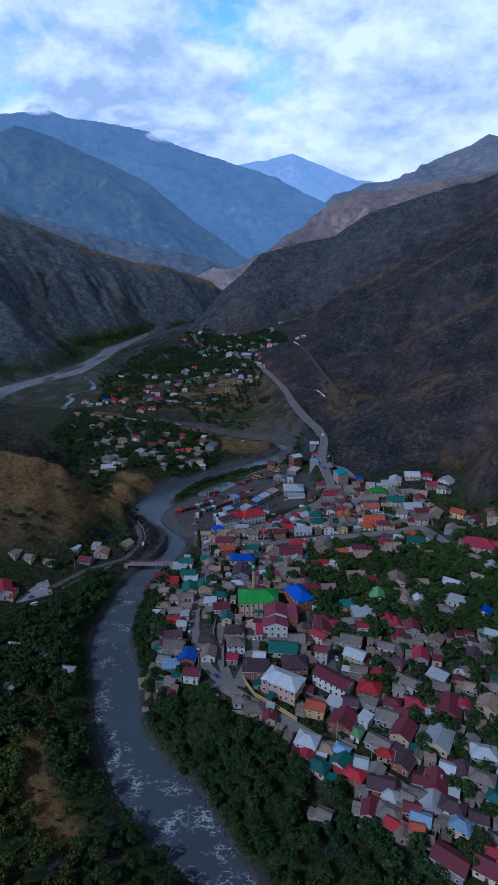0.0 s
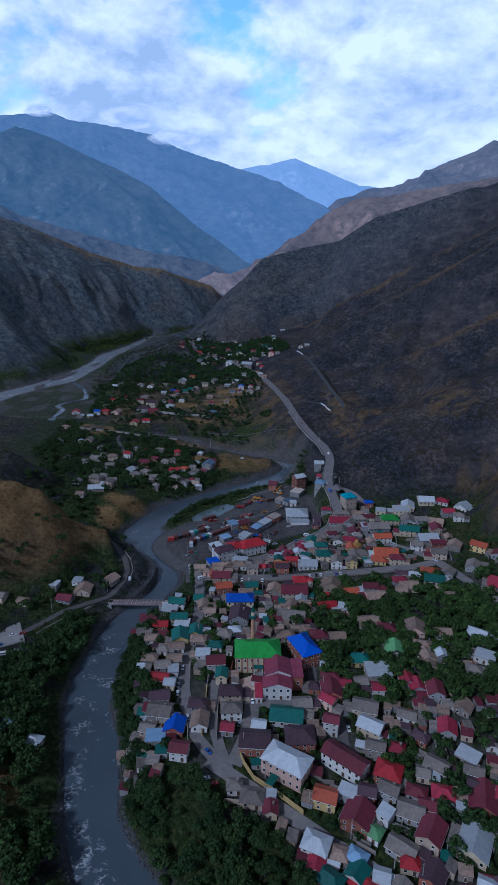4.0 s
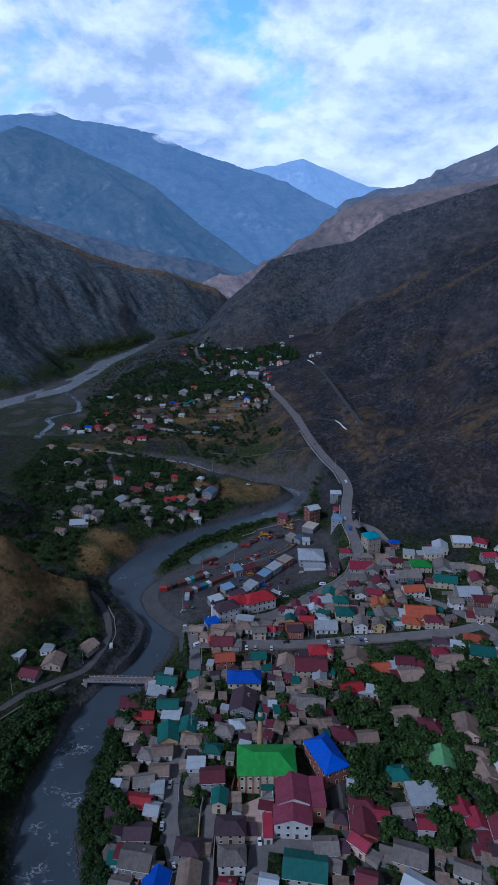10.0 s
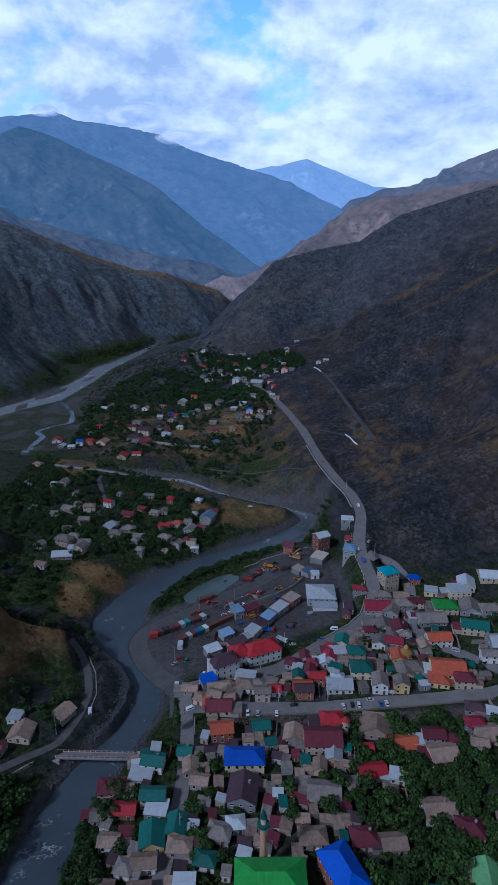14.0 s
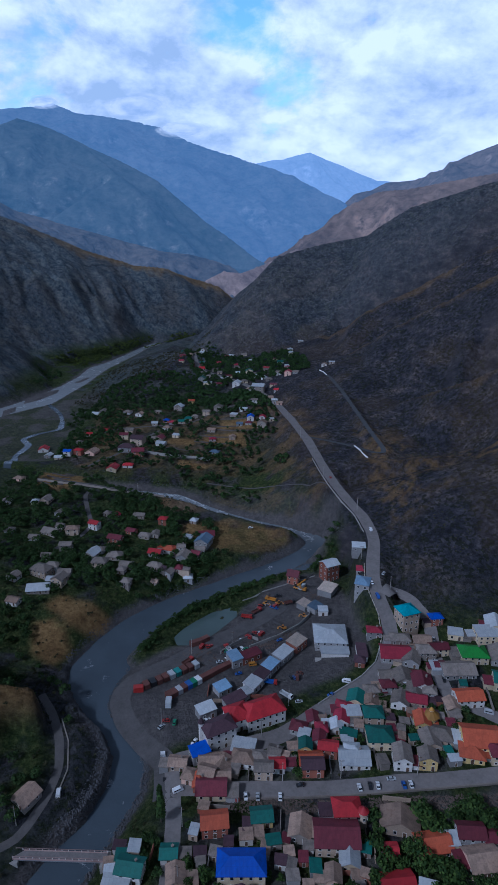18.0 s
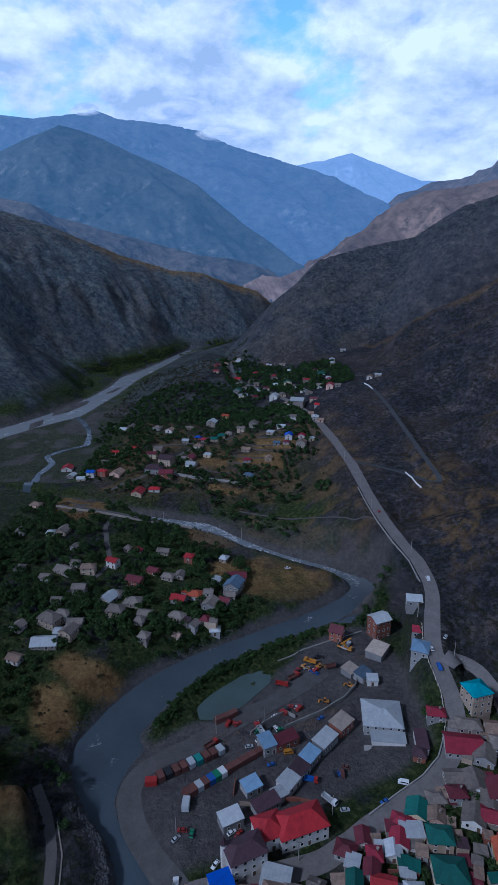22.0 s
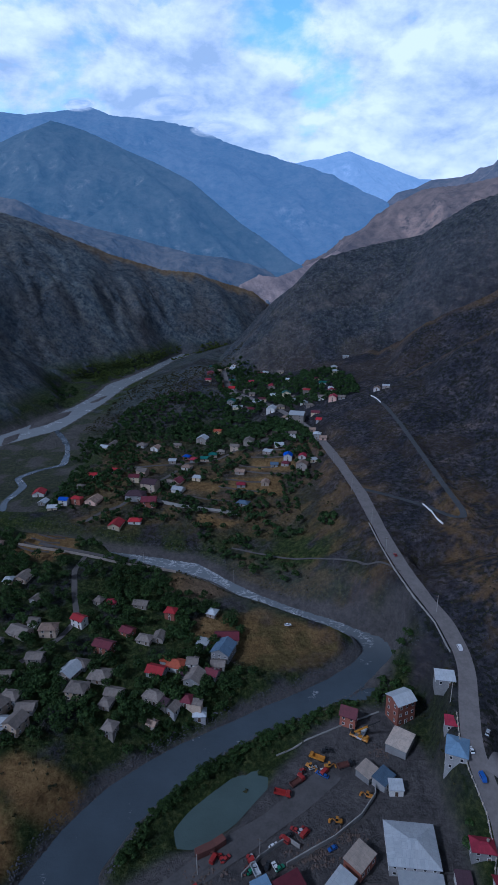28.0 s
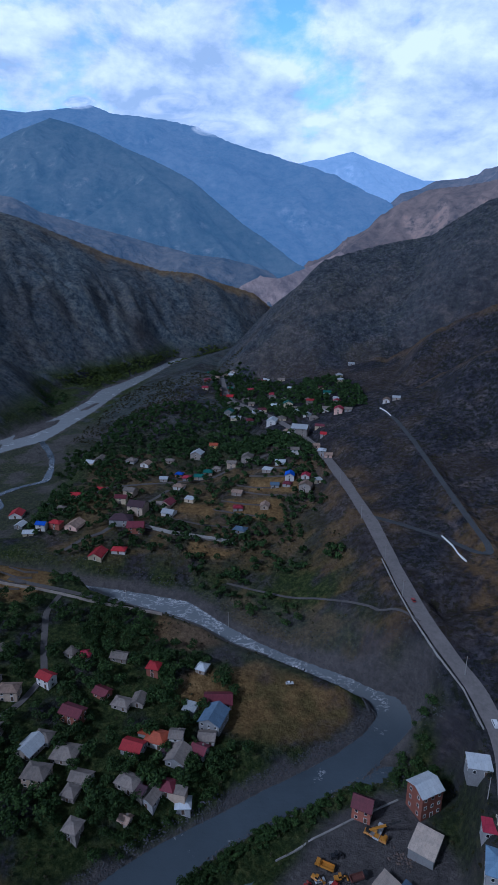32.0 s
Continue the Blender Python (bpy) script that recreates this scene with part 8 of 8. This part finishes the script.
for fx, fy, fr in homes:
    if fy > 372 or fy < 120 or fx < -46 or walls >= 200:
        continue
    lean = -28 if fy < 180 else -4
    for side in (0, 90):
        if scatter.random() < 0.5:
            continue
        turn = lean + side + scatter.uniform(-6, 6)
        off = fr + scatter.uniform(0.8, 2.2)
        way = scatter.choice((-1, 1))
        x, y = fx - math.sin(radians(turn)) * off * way, fy + math.cos(radians(turn)) * off * way
        place = np.array([x]), np.array([y])
        if any(along_line(*place, [p[:2] for p in line])[0][0] < half + 1.2 for line, half in ROADS) or min(math.hypot(x - a, y - b) - c for a, b, c in FOOTPRINTS) < -1.0:
            continue
        wall, word = scatter.choice((("stone", "rubble stone"), ("grey", "grey block"), ("tan", "sand-coloured"), ("stone", "rubble stone"), ("brick", "red brick")))
        court_wall(x, y, min(fr * 1.5, 9), scatter.uniform(1.3, 2.0), turn, WALLS[wall], word)
        walls += 1

lot = thing("car_park", -112, 268, ground_at(-112, 268) + 0.25, 28, "pale worn concrete car park beside the far-bank road", "paving")
part("slab", block((-9, -8, -2.5), (9, 8, 0.0), 0.1), CONCRETE, lot)
house(-124.5, 262.5, 8.0, 12.0, 4.0, 25, "gable", "crimson", "white", 1, name="barn", flip=True)

# ---- trees, scrub and rocks ----
def leaf_material(name, low, high):
    m, n, l, s = material(name, 0.85)
    s.inputs["Specular IOR Level"].default_value = 0.2
    geo, info = n.new("ShaderNodeNewGeometry"), n.new("ShaderNodeObjectInfo")
    tuft = ramp(n, l, geo.outputs["Random Per Island"], [(0, low), (0.6, tuple((a + b) / 2 for a, b in zip(low, high))), (1, high)])
    big = ramp(n, l, noise_node(n, l, 0.05, 4, 0.6), [(0.3, (0.7,) * 3), (0.7, (1.35,) * 3)])
    tone = ramp(n, l, info.outputs["Random"], [(0, (0.72, 0.78, 0.8)), (1, (1.3, 1.2, 1.0))])
    l.new(blend(n, l, 1.0, blend(n, l, 1.0, tuft, big, "MULTIPLY"), tone, "MULTIPLY"), s.inputs["Base Color"])
    return m


LEAF = leaf_material("broad_leaves", (0.011, 0.027, 0.009), (0.046, 0.082, 0.022))
# lighter copy of the leaves: sunlight on town trees put into the colour
SUNLIT_GARDEN = leaf_material("sunlit_garden_leaves", (0.016, 0.038, 0.009), (0.078, 0.122, 0.025))
# sunlight put into the colour of bank trees; also the bright upstream wood
BRIGHT_LEAF = leaf_material("bright_or_sunlit_leaves", (0.022, 0.037, 0.008), (0.095, 0.120, 0.022))
BUSH = leaf_material("scrub_leaves", (0.020, 0.024, 0.012), (0.062, 0.062, 0.030))
BARK = painted("bark", (0.075, 0.058, 0.045), 0.95, bump=0.4)
STONE = painted("river_stone", (0.070, 0.070, 0.075), 0.9, wear=0.4, grain=1.0, bump=0.3)


def tufts(rs, lobes, count, size):
    """Leaf tufts as small tilted quads set on the shells of several lobes: (centre, radii)."""
    verts = []
    for _ in range(count):
        c, r = lobes[rs.randint(len(lobes))]
        v = rs.normal(size=3)
        v /= np.linalg.norm(v)
        v[2] = abs(v[2]) * 0.9 + v[2] * 0.1
        p = np.array(c) + v * np.array(r) * rs.uniform(0.7, 1.08)
        a = rs.normal(size=3)
        a -= v * a.dot(v) * 0.75
        a /= np.linalg.norm(a)
        b = np.cross(v + rs.normal(size=3) * 0.45, a)
        b /= np.linalg.norm(b)
        k = size * rs.uniform(0.6, 1.3)
        verts += [p - a * k - b * k * 0.6, p + a * k - b * k * 0.7, p + a * k * 0.8 + b * k * 0.7, p - a * k * 0.9 + b * k * 0.6]
    return verts


def crown_lobes(rs, high, wide):
    n = rs.randint(5, 8)
    lobes = [((0, 0, high * 0.66), (wide * 0.34, wide * 0.34, high * 0.30))]
    for k in range(n):
        angle = 2 * math.pi * k / n + rs.uniform(-.4, .4)
        far = wide * rs.uniform(0.2, 0.34)
        r = wide * rs.uniform(0.18, 0.28)
        lobes.append(((math.cos(angle) * far, math.sin(angle) * far, high * rs.uniform(0.42, 0.74)), (r, r, r * rs.uniform(0.8, 1.2))))
    return lobes


def quads(n):
    return np.arange(4 * n).reshape(-1, 4)


def crown_mesh(name, seed, high, wide, count, size, poplar=False):
    rs = np.random.RandomState(seed)
    lobes = [((0, 0, high * (0.25 + 0.14 * k)), (wide * (0.5 - 0.06 * k), wide * (0.5 - 0.06 * k), high * 0.13)) for k in range(6)] if poplar else crown_lobes(rs, high, wide)
    verts = tufts(rs, lobes, count, size)
    me = bpy.data.meshes.new(name)
    me.from_pydata([tuple(v) for v in verts], [], quads(count).tolist())
    me.materials.append(LEAF)
    return me


def trunk_mesh(seed, high):
    rs = np.random.RandomState(seed)
    bm = tube(0, 0, -0.6, high * 0.55, 0.24, 0.10, 7)
    for k in range(4):
        angle = k * 1.6 + rs.uniform(0, 1)
        limb = tube(0, 0, 0, high * 0.34, 0.09, 0.03, 5)
        bmesh.ops.transform(limb, matrix=pose(0, 0, high * (0.28 + 0.06 * k), rs.uniform(35, 55), 0, math.degrees(angle)), verts=limb.verts)
        me = bpy.data.meshes.new("limb")
        limb.to_mesh(me)
        limb.free()
        bm.from_mesh(me)
        bpy.data.meshes.remove(me)
    me = bpy.data.meshes.new("trunk")
    bm.to_mesh(me)
    bm.free()
    me.materials.append(BARK)
    return me


KINDS = [(trunk_mesh(k, h), crown_mesh("crown", 20 + k, h, w, 720, 0.30)) for k, (h, w) in enumerate(((6.5, 6.5), (7.5, 6.8), (5.2, 5.8), (8.2, 7.2), (6.0, 7.4), (4.4, 4.8)))]
POPLAR = (trunk_mesh(9, 13), crown_mesh("crown", 40, 14, 3.4, 520, 0.45, True))


def tree(x, y, kind, size, turn, label="leafy dark green garden tree", z=None):
    trunk, crown = kind
    ob = thing("tree", x, y, ground_at(x, y) if z is None else z, turn, label, "tree", "trees of the valley")
    ob.scale = (size, size, size)
    part("trunk", trunk, None, ob)
    part("crown", crown, None, ob)


for px, py, ps in ((-26.8, 309.5, 1.0), (41.8, 245.5, 0.9), (44.5, 247.5, 0.75), (-56, 856, 1.1)):
    tree(px, py, POPLAR, ps, 0, "tall slender poplar among the houses")

ORCHARDS = [  # a ring, spacing, chance, size
    ([(-30, 174), (-43, 200), (-47, 218), (-54, 236), (-55, 262), (-51, 286), (-44, 286), (-46, 262), (-46, 240), (-38, 214), (-26, 184)], 2.5, 2.2, 0.66),
    ([(-26, 240), (-12, 240), (-6, 262), (-12, 300), (-24, 300)], 3.2, 0.9, 0.66),
    ([(-47, 150), (-40, 178), (-42, 215), (-47, 240), (-46, 288), (-30, 296), (-30, 232), (-27, 205), (-10, 186), (14, 172), (30, 158), (46, 140), (60, 118), (20, 112), (6, 124), (-12, 152)], 4.0, 0.93, 0.86),
    ([(-60, 172), (-75, 205), (-80, 240), (-76, 262), (-72, 284), (-84, 288), (-96, 262), (-118, 240), (-125, 200), (-100, 175), (-78, 172)], 3.5, 1.0, 0.9),
    ([(-22, 128), (-46, 152), (-60, 175), (-130, 190), (-140, 120), (-60, 90), (-10, 100)], 3.8, 1.0, 0.8),
    ([(38, 228), (60, 216), (100, 200), (140, 220), (160, 270), (140, 310), (90, 316), (60, 314), (30, 310), (10, 300), (14, 262), (30, 262)], 3.3, 1.0, 0.92),
    ([(46, 215), (100, 205), (130, 160), (100, 110), (60, 120), (66, 150), (50, 180)], 3.1, 1.0, 0.78),
    ([(-45, 230), (-30, 230), (-8, 240), (0, 262), (14, 300), (-20, 310), (-35, 305)], 3.4, 0.7, 0.5),
    ([(14, 180), (60, 130), (90, 130), (70, 200), (40, 225), (0, 228), (-20, 228), (-16, 205), (6, 205)], 3.3, 0.7, 0.45),
    ([(-20, 322), (0, 314), (40, 318), (80, 316), (120, 300), (100, 340), (70, 372), (58, 378), (30, 352), (10, 338)], 3.6, 0.7, 0.5),
    ([(-70, 432), (-40, 450), (-10, 466), (-14, 490), (-34, 512), (-70, 535), (-110, 556), (-165, 560), (-170, 480), (-140, 430), (-100, 418)], 3.9, 0.8, 0.72),
    ([(-62, 424), (-40, 440), (-16, 458), (-22, 466), (-48, 452), (-70, 434)], 2.8, 0.9, 0.5),
    ([(-100, 352), (-84, 372), (-84, 400), (-100, 415), (-150, 420), (-150, 360)], 4.6, 0.55, 0.7),
    ([(-62, 352), (-70, 366), (-84, 372), (-96, 356), (-80, 340)], 4.6, 0.5, 0.6),
    ([(-92, 300), (-70, 308), (-66, 335), (-80, 342), (-120, 330), (-140, 300), (-110, 285)], 5.0, 0.5, 0.7),
    ([(-44, 402), (-37, 416), (-18, 433), (0, 447), (-5, 449), (-24, 438), (-42, 420)], 2.2, 1.0, 0.42),
    ([(40, 462), (50, 470), (52, 486), (44, 480), (34, 468)], 3.2, 0.7, 0.6),
    ([(44, 405), (58, 412), (58, 398), (50, 394)], 3.6, 0.75, 0.65),
    ([(-130, 586), (-60, 596), (0, 600), (25, 640), (16, 700), (-8, 745), (-60, 770), (-110, 740), (-165, 700), (-165, 620)], 4.2, 0.62, 0.68),
    ([(-180, 690), (-120, 720), (-40, 755), (-20, 800), (-60, 830), (-150, 800), (-190, 760), (-180, 720)], 4.8, 0.75, 0.75),
    ([(-70, 830), (-20, 770), (56, 752), (60, 800), (40, 870), (-10, 880), (-60, 950), (-95, 960), (-80, 870)], 3.6, 0.95, 0.72),
    ([(-30, 690), (10, 690), (14, 735), (-14, 745), (-60, 740)], 3.4, 1.0, 0.8),
    ([(-300, 1000), (-292, 1060), (-250, 1150), (-190, 1250), (-130, 1285), (-105, 1262), (-180, 1220), (-228, 1120), (-262, 1030)], 4.4, 1.0, 0.7),
    ([(-60, 556), (-30, 548), (0, 540), (14, 545), (-20, 572), (-50, 585)], 4.4, 0.45, 0.6),
    ([(-60, 578), (0, 575), (30, 575), (10, 600), (-60, 592)], 4.2, 0.6, 0.8),
    ([(-240, 1010), (-262, 1000), (-280, 1090), (-250, 1200), (-150, 1290), (-120, 1260), (-200, 1140)], 6.0, 0.8, 0.75),
    ([(-262, 850), (-300, 800), (-310, 900), (-280, 970), (-252, 950)], 6.0, 0.6, 0.7),
    ([(110, 330), (150, 300), (165, 330), (130, 372), (100, 380)], 5.0, 0.4, 0.7),
]
rs = np.random.RandomState(4)
spots = []
for ring, gap, chance, size in ORCHARDS:
    xs, ys = [p[0] for p in ring], [p[1] for p in ring]
    gx, gy = np.meshgrid(np.arange(min(xs), max(xs), gap), np.arange(min(ys), max(ys), gap))
    gx, gy = gx + rs.uniform(-gap, gap, gx.shape) * 0.45, gy + rs.uniform(-gap, gap, gy.shape) * 0.45
    ok = (inside(gx, gy, ring) > 0) & (rs.rand(*gx.shape) < chance * (0.35 + 1.1 * smooth(0.36, 0.6, fractal(gx / 16, gy / 16, 3))))
    gx, gy = gx[ok], gy[ok]
    ok = np.maximum(beyond(gx, gy, RIGHT_BANK, 1), beyond(gx, gy, LEFT_BANK, -1)) > 1.2
    for fx, fy, fr in FOOTPRINTS:
        ok &= np.hypot(gx - fx, gy - fy + 0.6) > fr * 0.78 + 0.7 * size
    for road_line, half in ROADS:
        ok &= along_line(gx, gy, [p[:2] for p in road_line])[0] > half + 1.4 * size
    if min(xs) < -200:
        ok &= height(gx, gy) - river_level(gy) < 13
    for field in FIELDS + GARDENS[:1] + [SPIT] + PONDS:
        ok &= inside(gx, gy, field) < 0.5
    ok &= ~((gx > -8) & (gx < 92) & (gy > 312.6) & (gy < 327.5))
    if size > 0.5:
        ok &= inside(gx, gy, YARD) < 0.5
    spots += [(x, y, size * s) for x, y, s in zip(gx[ok], gy[ok], rs.uniform(0.62, 1.25, ok.sum()))]

# the riverside wood below the town is built tree by tree, the rest as one growth
near_wood = [s for s in spots if 118 < s[1] < 232 and -46 < s[0] < 40][:300]
single = set(near_wood)
rest = [s for s in spots if s not in single]
heights = height(np.array([s[0] for s in near_wood]), np.array([s[1] for s in near_wood]))
for k, (x, y, s) in enumerate(near_wood):
    tree(x, y, KINDS[k % len(KINDS)], s, (k * 77) % 360, z=float(heights[k]) - 0.2)


def growth(name, spots, patterns, mat, label, sink=0.2):
    """Many plants in one mesh, each a copy of one of the patterns."""
    z = height(np.array([s[0] for s in spots]), np.array([s[1] for s in spots]))
    out = []
    turns = np.random.RandomState(8).uniform(0, 6.28, len(spots))
    for k, (x, y, s) in enumerate(spots):
        p = patterns[k % len(patterns)] * s
        c, d = math.cos(turns[k]), math.sin(turns[k])
        out.append(np.stack([p[:, 0] * c - p[:, 1] * d + x, p[:, 0] * d + p[:, 1] * c + y, p[:, 2] + z[k] - sink], 1))
    verts = np.concatenate(out)
    me = bpy.data.meshes.new(name)
    me.from_pydata(verts.tolist(), [], quads(len(verts) // 4).tolist())
    me.materials.append(mat)
    return tagged(new(name, me), label, name, kind="stuff")


def pattern(seed, high, wide, count, size):
    r = np.random.RandomState(seed)
    return np.array(tufts(r, crown_lobes(r, high, wide), count, size))


# a sunlit patch of bank trees, lit by a lighter leaf colour
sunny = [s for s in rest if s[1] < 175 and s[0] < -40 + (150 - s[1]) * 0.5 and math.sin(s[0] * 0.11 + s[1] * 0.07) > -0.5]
growth("trees", sunny, [pattern(90 + k, h, w, 210, 0.44) for k, (h, w) in enumerate(((6.0, 6.2), (6.8, 6.4), (5.0, 5.8)))], BRIGHT_LEAF, "leafy river bank trees, yellow-green with sunlight put into the leaf colour")
sunlit = set(sunny)
rest = [s for s in rest if s not in sunlit]
gardens = [s for s in rest if s[0] > -25 and 190 < s[1] < 335]
growth("trees", gardens, [pattern(100 + k, h, w, 270, 0.39) for k, (h, w) in enumerate(((6.2, 6.4), (7.0, 6.6), (5.2, 6.0)))], SUNLIT_GARDEN, "leafy green garden and fruit trees in the town")
in_town = set(gardens)
rest = [s for s in rest if s not in in_town]
close, distant = [s for s in rest if s[1] < 560], [s for s in rest if s[1] >= 560]
growth("trees", close, [pattern(60 + k, h, w, 230, 0.42) for k, (h, w) in enumerate(((6.5, 6.5), (7.2, 6.6), (5.2, 6.0), (7.6, 7.0), (6.0, 7.2)))], LEAF, "dense dark green gardens and orchard trees between the houses")
meadow = [s for s in distant if s[1] > 985]
growth("trees", meadow, [pattern(75 + k, h, w, 70, 0.78) for k, (h, w) in enumerate(((6.5, 6.5), (5.4, 6.0), (7.0, 5.6)))], BRIGHT_LEAF, "bright green riverside wood at the head of the valley")
past = set(meadow)
distant = [s for s in distant if s not in past]
growth("trees", distant, [pattern(70 + k, h, w, 80, 0.75) for k, (h, w) in enumerate(((6.5, 6.5), (7.2, 6.6), (5.4, 6.0), (8.5, 5.0)))], LEAF, "dark green trees of the upper village and river meadow")

shrubs = []
for p, q in zip(LEVEE, LEVEE[1:]):
    for k in range(44):
        t, side = rs.rand(), rs.normal(0, 1.5)
        shrubs.append((p[0] + (q[0] - p[0]) * t + side * 0.7, p[1] + (q[1] - p[1]) * t - side * 0.7, rs.uniform(0.18, 0.42)))
growth("shrubs", shrubs, [pattern(95 + k, 5.0, 5.6, 110, 0.6) for k in range(3)], LEAF, "dense green willow shrubs on the levee by the pond", 0.3)

# scrub dotted over the slopes
bushes = []
for x0, x1, y0, y1, count, limit in ((60, 280, 330, 760, 5200, 0.42), (-190, -60, 250, 430, 900, 0.40), (-200, -60, 780, 1000, 2200, 0.36), (60, 330, 700, 1050, 1100, 0.45), (-440, -280, 780, 1250, 1500, 0.46), (-60, 60, 470, 620, 260, 0.5), (20, 66, 385, 470, 160, 0.4), (-130, 30, 420, 620, 700, 0.4), (-60, 150, 110, 350, 1500, 0.25), (-140, -50, 100, 300, 900, 0.3)):
    gx, gy = rs.uniform(x0, x1, count), rs.uniform(y0, y1, count)
    ok = (fractal(gx / 26, gy / 26, 4) > limit) & (np.maximum(beyond(gx, gy, RIGHT_BANK, 1), beyond(gx, gy, LEFT_BANK, -1)) > 3)
    for road_line, half in ROADS:
        ok &= along_line(gx, gy, [p[:2] for p in road_line])[0] > half + 0.8
    ok &= (inside(gx, gy, YARD) < 0) & (inside(gx, gy, SPIT) < 0)
    bushes += [(x, y, s) for x, y, s in zip(gx[ok], gy[ok], rs.uniform(0.4, 1.1, ok.sum()) * (1.25 if x0 == -200 else 0.65 if x0 >= 60 or y0 >= 780 else 0.9))]
growth("scrub", bushes, [pattern(80 + k, 1.5, 1.8, 18, 0.34) for k in range(4)], BUSH, "low olive scrub dotted over the dry slopes", 0.1)


def boulders(name, spots, mat, label):
    base = np.array([(1, 0, 0), (0, 1, 0), (-1, 0, 0), (0, -1, 0), (0, 0, .8), (0, 0, -.5)])
    tris = np.array([(0, 1, 4), (1, 2, 4), (2, 3, 4), (3, 0, 4), (1, 0, 5), (2, 1, 5), (3, 2, 5), (0, 3, 5)])
    r = np.random.RandomState(3)
    z = height(np.array([s[0] for s in spots]), np.array([s[1] for s in spots]))
    verts, faces = [], []
    for k, (x, y, s) in enumerate(spots):
        turn = r.uniform(0, 6.28)
        p = base * r.uniform(0.55, 1.25, (6, 3)) * s
        verts.append(np.stack([p[:, 0] * math.cos(turn) - p[:, 1] * math.sin(turn) + x, p[:, 0] * math.sin(turn) + p[:, 1] * math.cos(turn) + y, p[:, 2] + z[k] + 0.1 * s], 1))
        faces.append(tris + 6 * k)
    ob = mesh_object(name, np.concatenate(verts).tolist(), np.concatenate(faces).tolist(), mat)
    return tagged(ob, label, name, kind="stuff")


stones = []
for bank, side, y0, y1, count, wide, size in ((LEFT_BANK, -1, 330, 525, 5200, 5.5, 0.42), (RIGHT_BANK, 1, 330, 460, 1800, 4, 0.45), (RIGHT_BANK, 1, 100, 320, 2600, 4.5, 0.55), (LEFT_BANK, -1, 100, 320, 2000, 3.5, 0.55), (RIGHT_BANK, 1, 505, 590, 2600, 14, 0.38), (LEFT_BANK, -1, 505, 580, 900, 5, 0.42)):
    gy = rs.uniform(y0, y1, count)
    way = [p for p in bank if y0 - 40 < p[1] < y1 + 40]
    seg = rs.randint(0, len(way) - 1, count)
    t = rs.rand(count)
    px = np.array([way[a][0] + (way[a + 1][0] - way[a][0]) * k for a, k in zip(seg, t)])
    py = np.array([way[a][1] + (way[a + 1][1] - way[a][1]) * k for a, k in zip(seg, t)])
    nx = np.array([way[a + 1][1] - way[a][1] for a in seg]) * side
    ny = -np.array([way[a + 1][0] - way[a][0] for a in seg]) * side
    size_n = np.hypot(nx, ny)
    off = rs.rand(count) ** 1.3 * wide - 1.8
    clear = along_line(px + nx / size_n * off, py + ny / size_n * off, [p[:2] for p in MAIN_ROAD])[0] > 6
    stones += [(a, b, s) for a, b, s in zip((px + nx / size_n * off)[clear], (py + ny / size_n * off)[clear], (size * rs.uniform(0.4, 1.3, count))[clear])]
boulders("rocks", stones, STONE, "grey boulders and rubble along the river banks")
rubble = [(rs.normal(cx, sx), rs.normal(cy, sy), rs.uniform(0.2, 0.7)) for cx, cy, sx, sy, n in ((8, 400, 4, 2.5, 160), (-24, 390, 4, 3, 120), (18, 407, 3, 2, 90), (34, 440, 2, 1.5, 50), (-8, 388, 3, 2, 60)) for _ in range(n)]
rubble += [(rs.uniform(-8, 92), rs.uniform(313.2, 318.6) + 0.0, rs.uniform(0.18, 0.55)) for _ in range(1900)]
boulders("rubble", rubble, painted("rubble_heap", (0.15, 0.11, 0.09), 0.95), "scattered rubble and scrap in the yard")
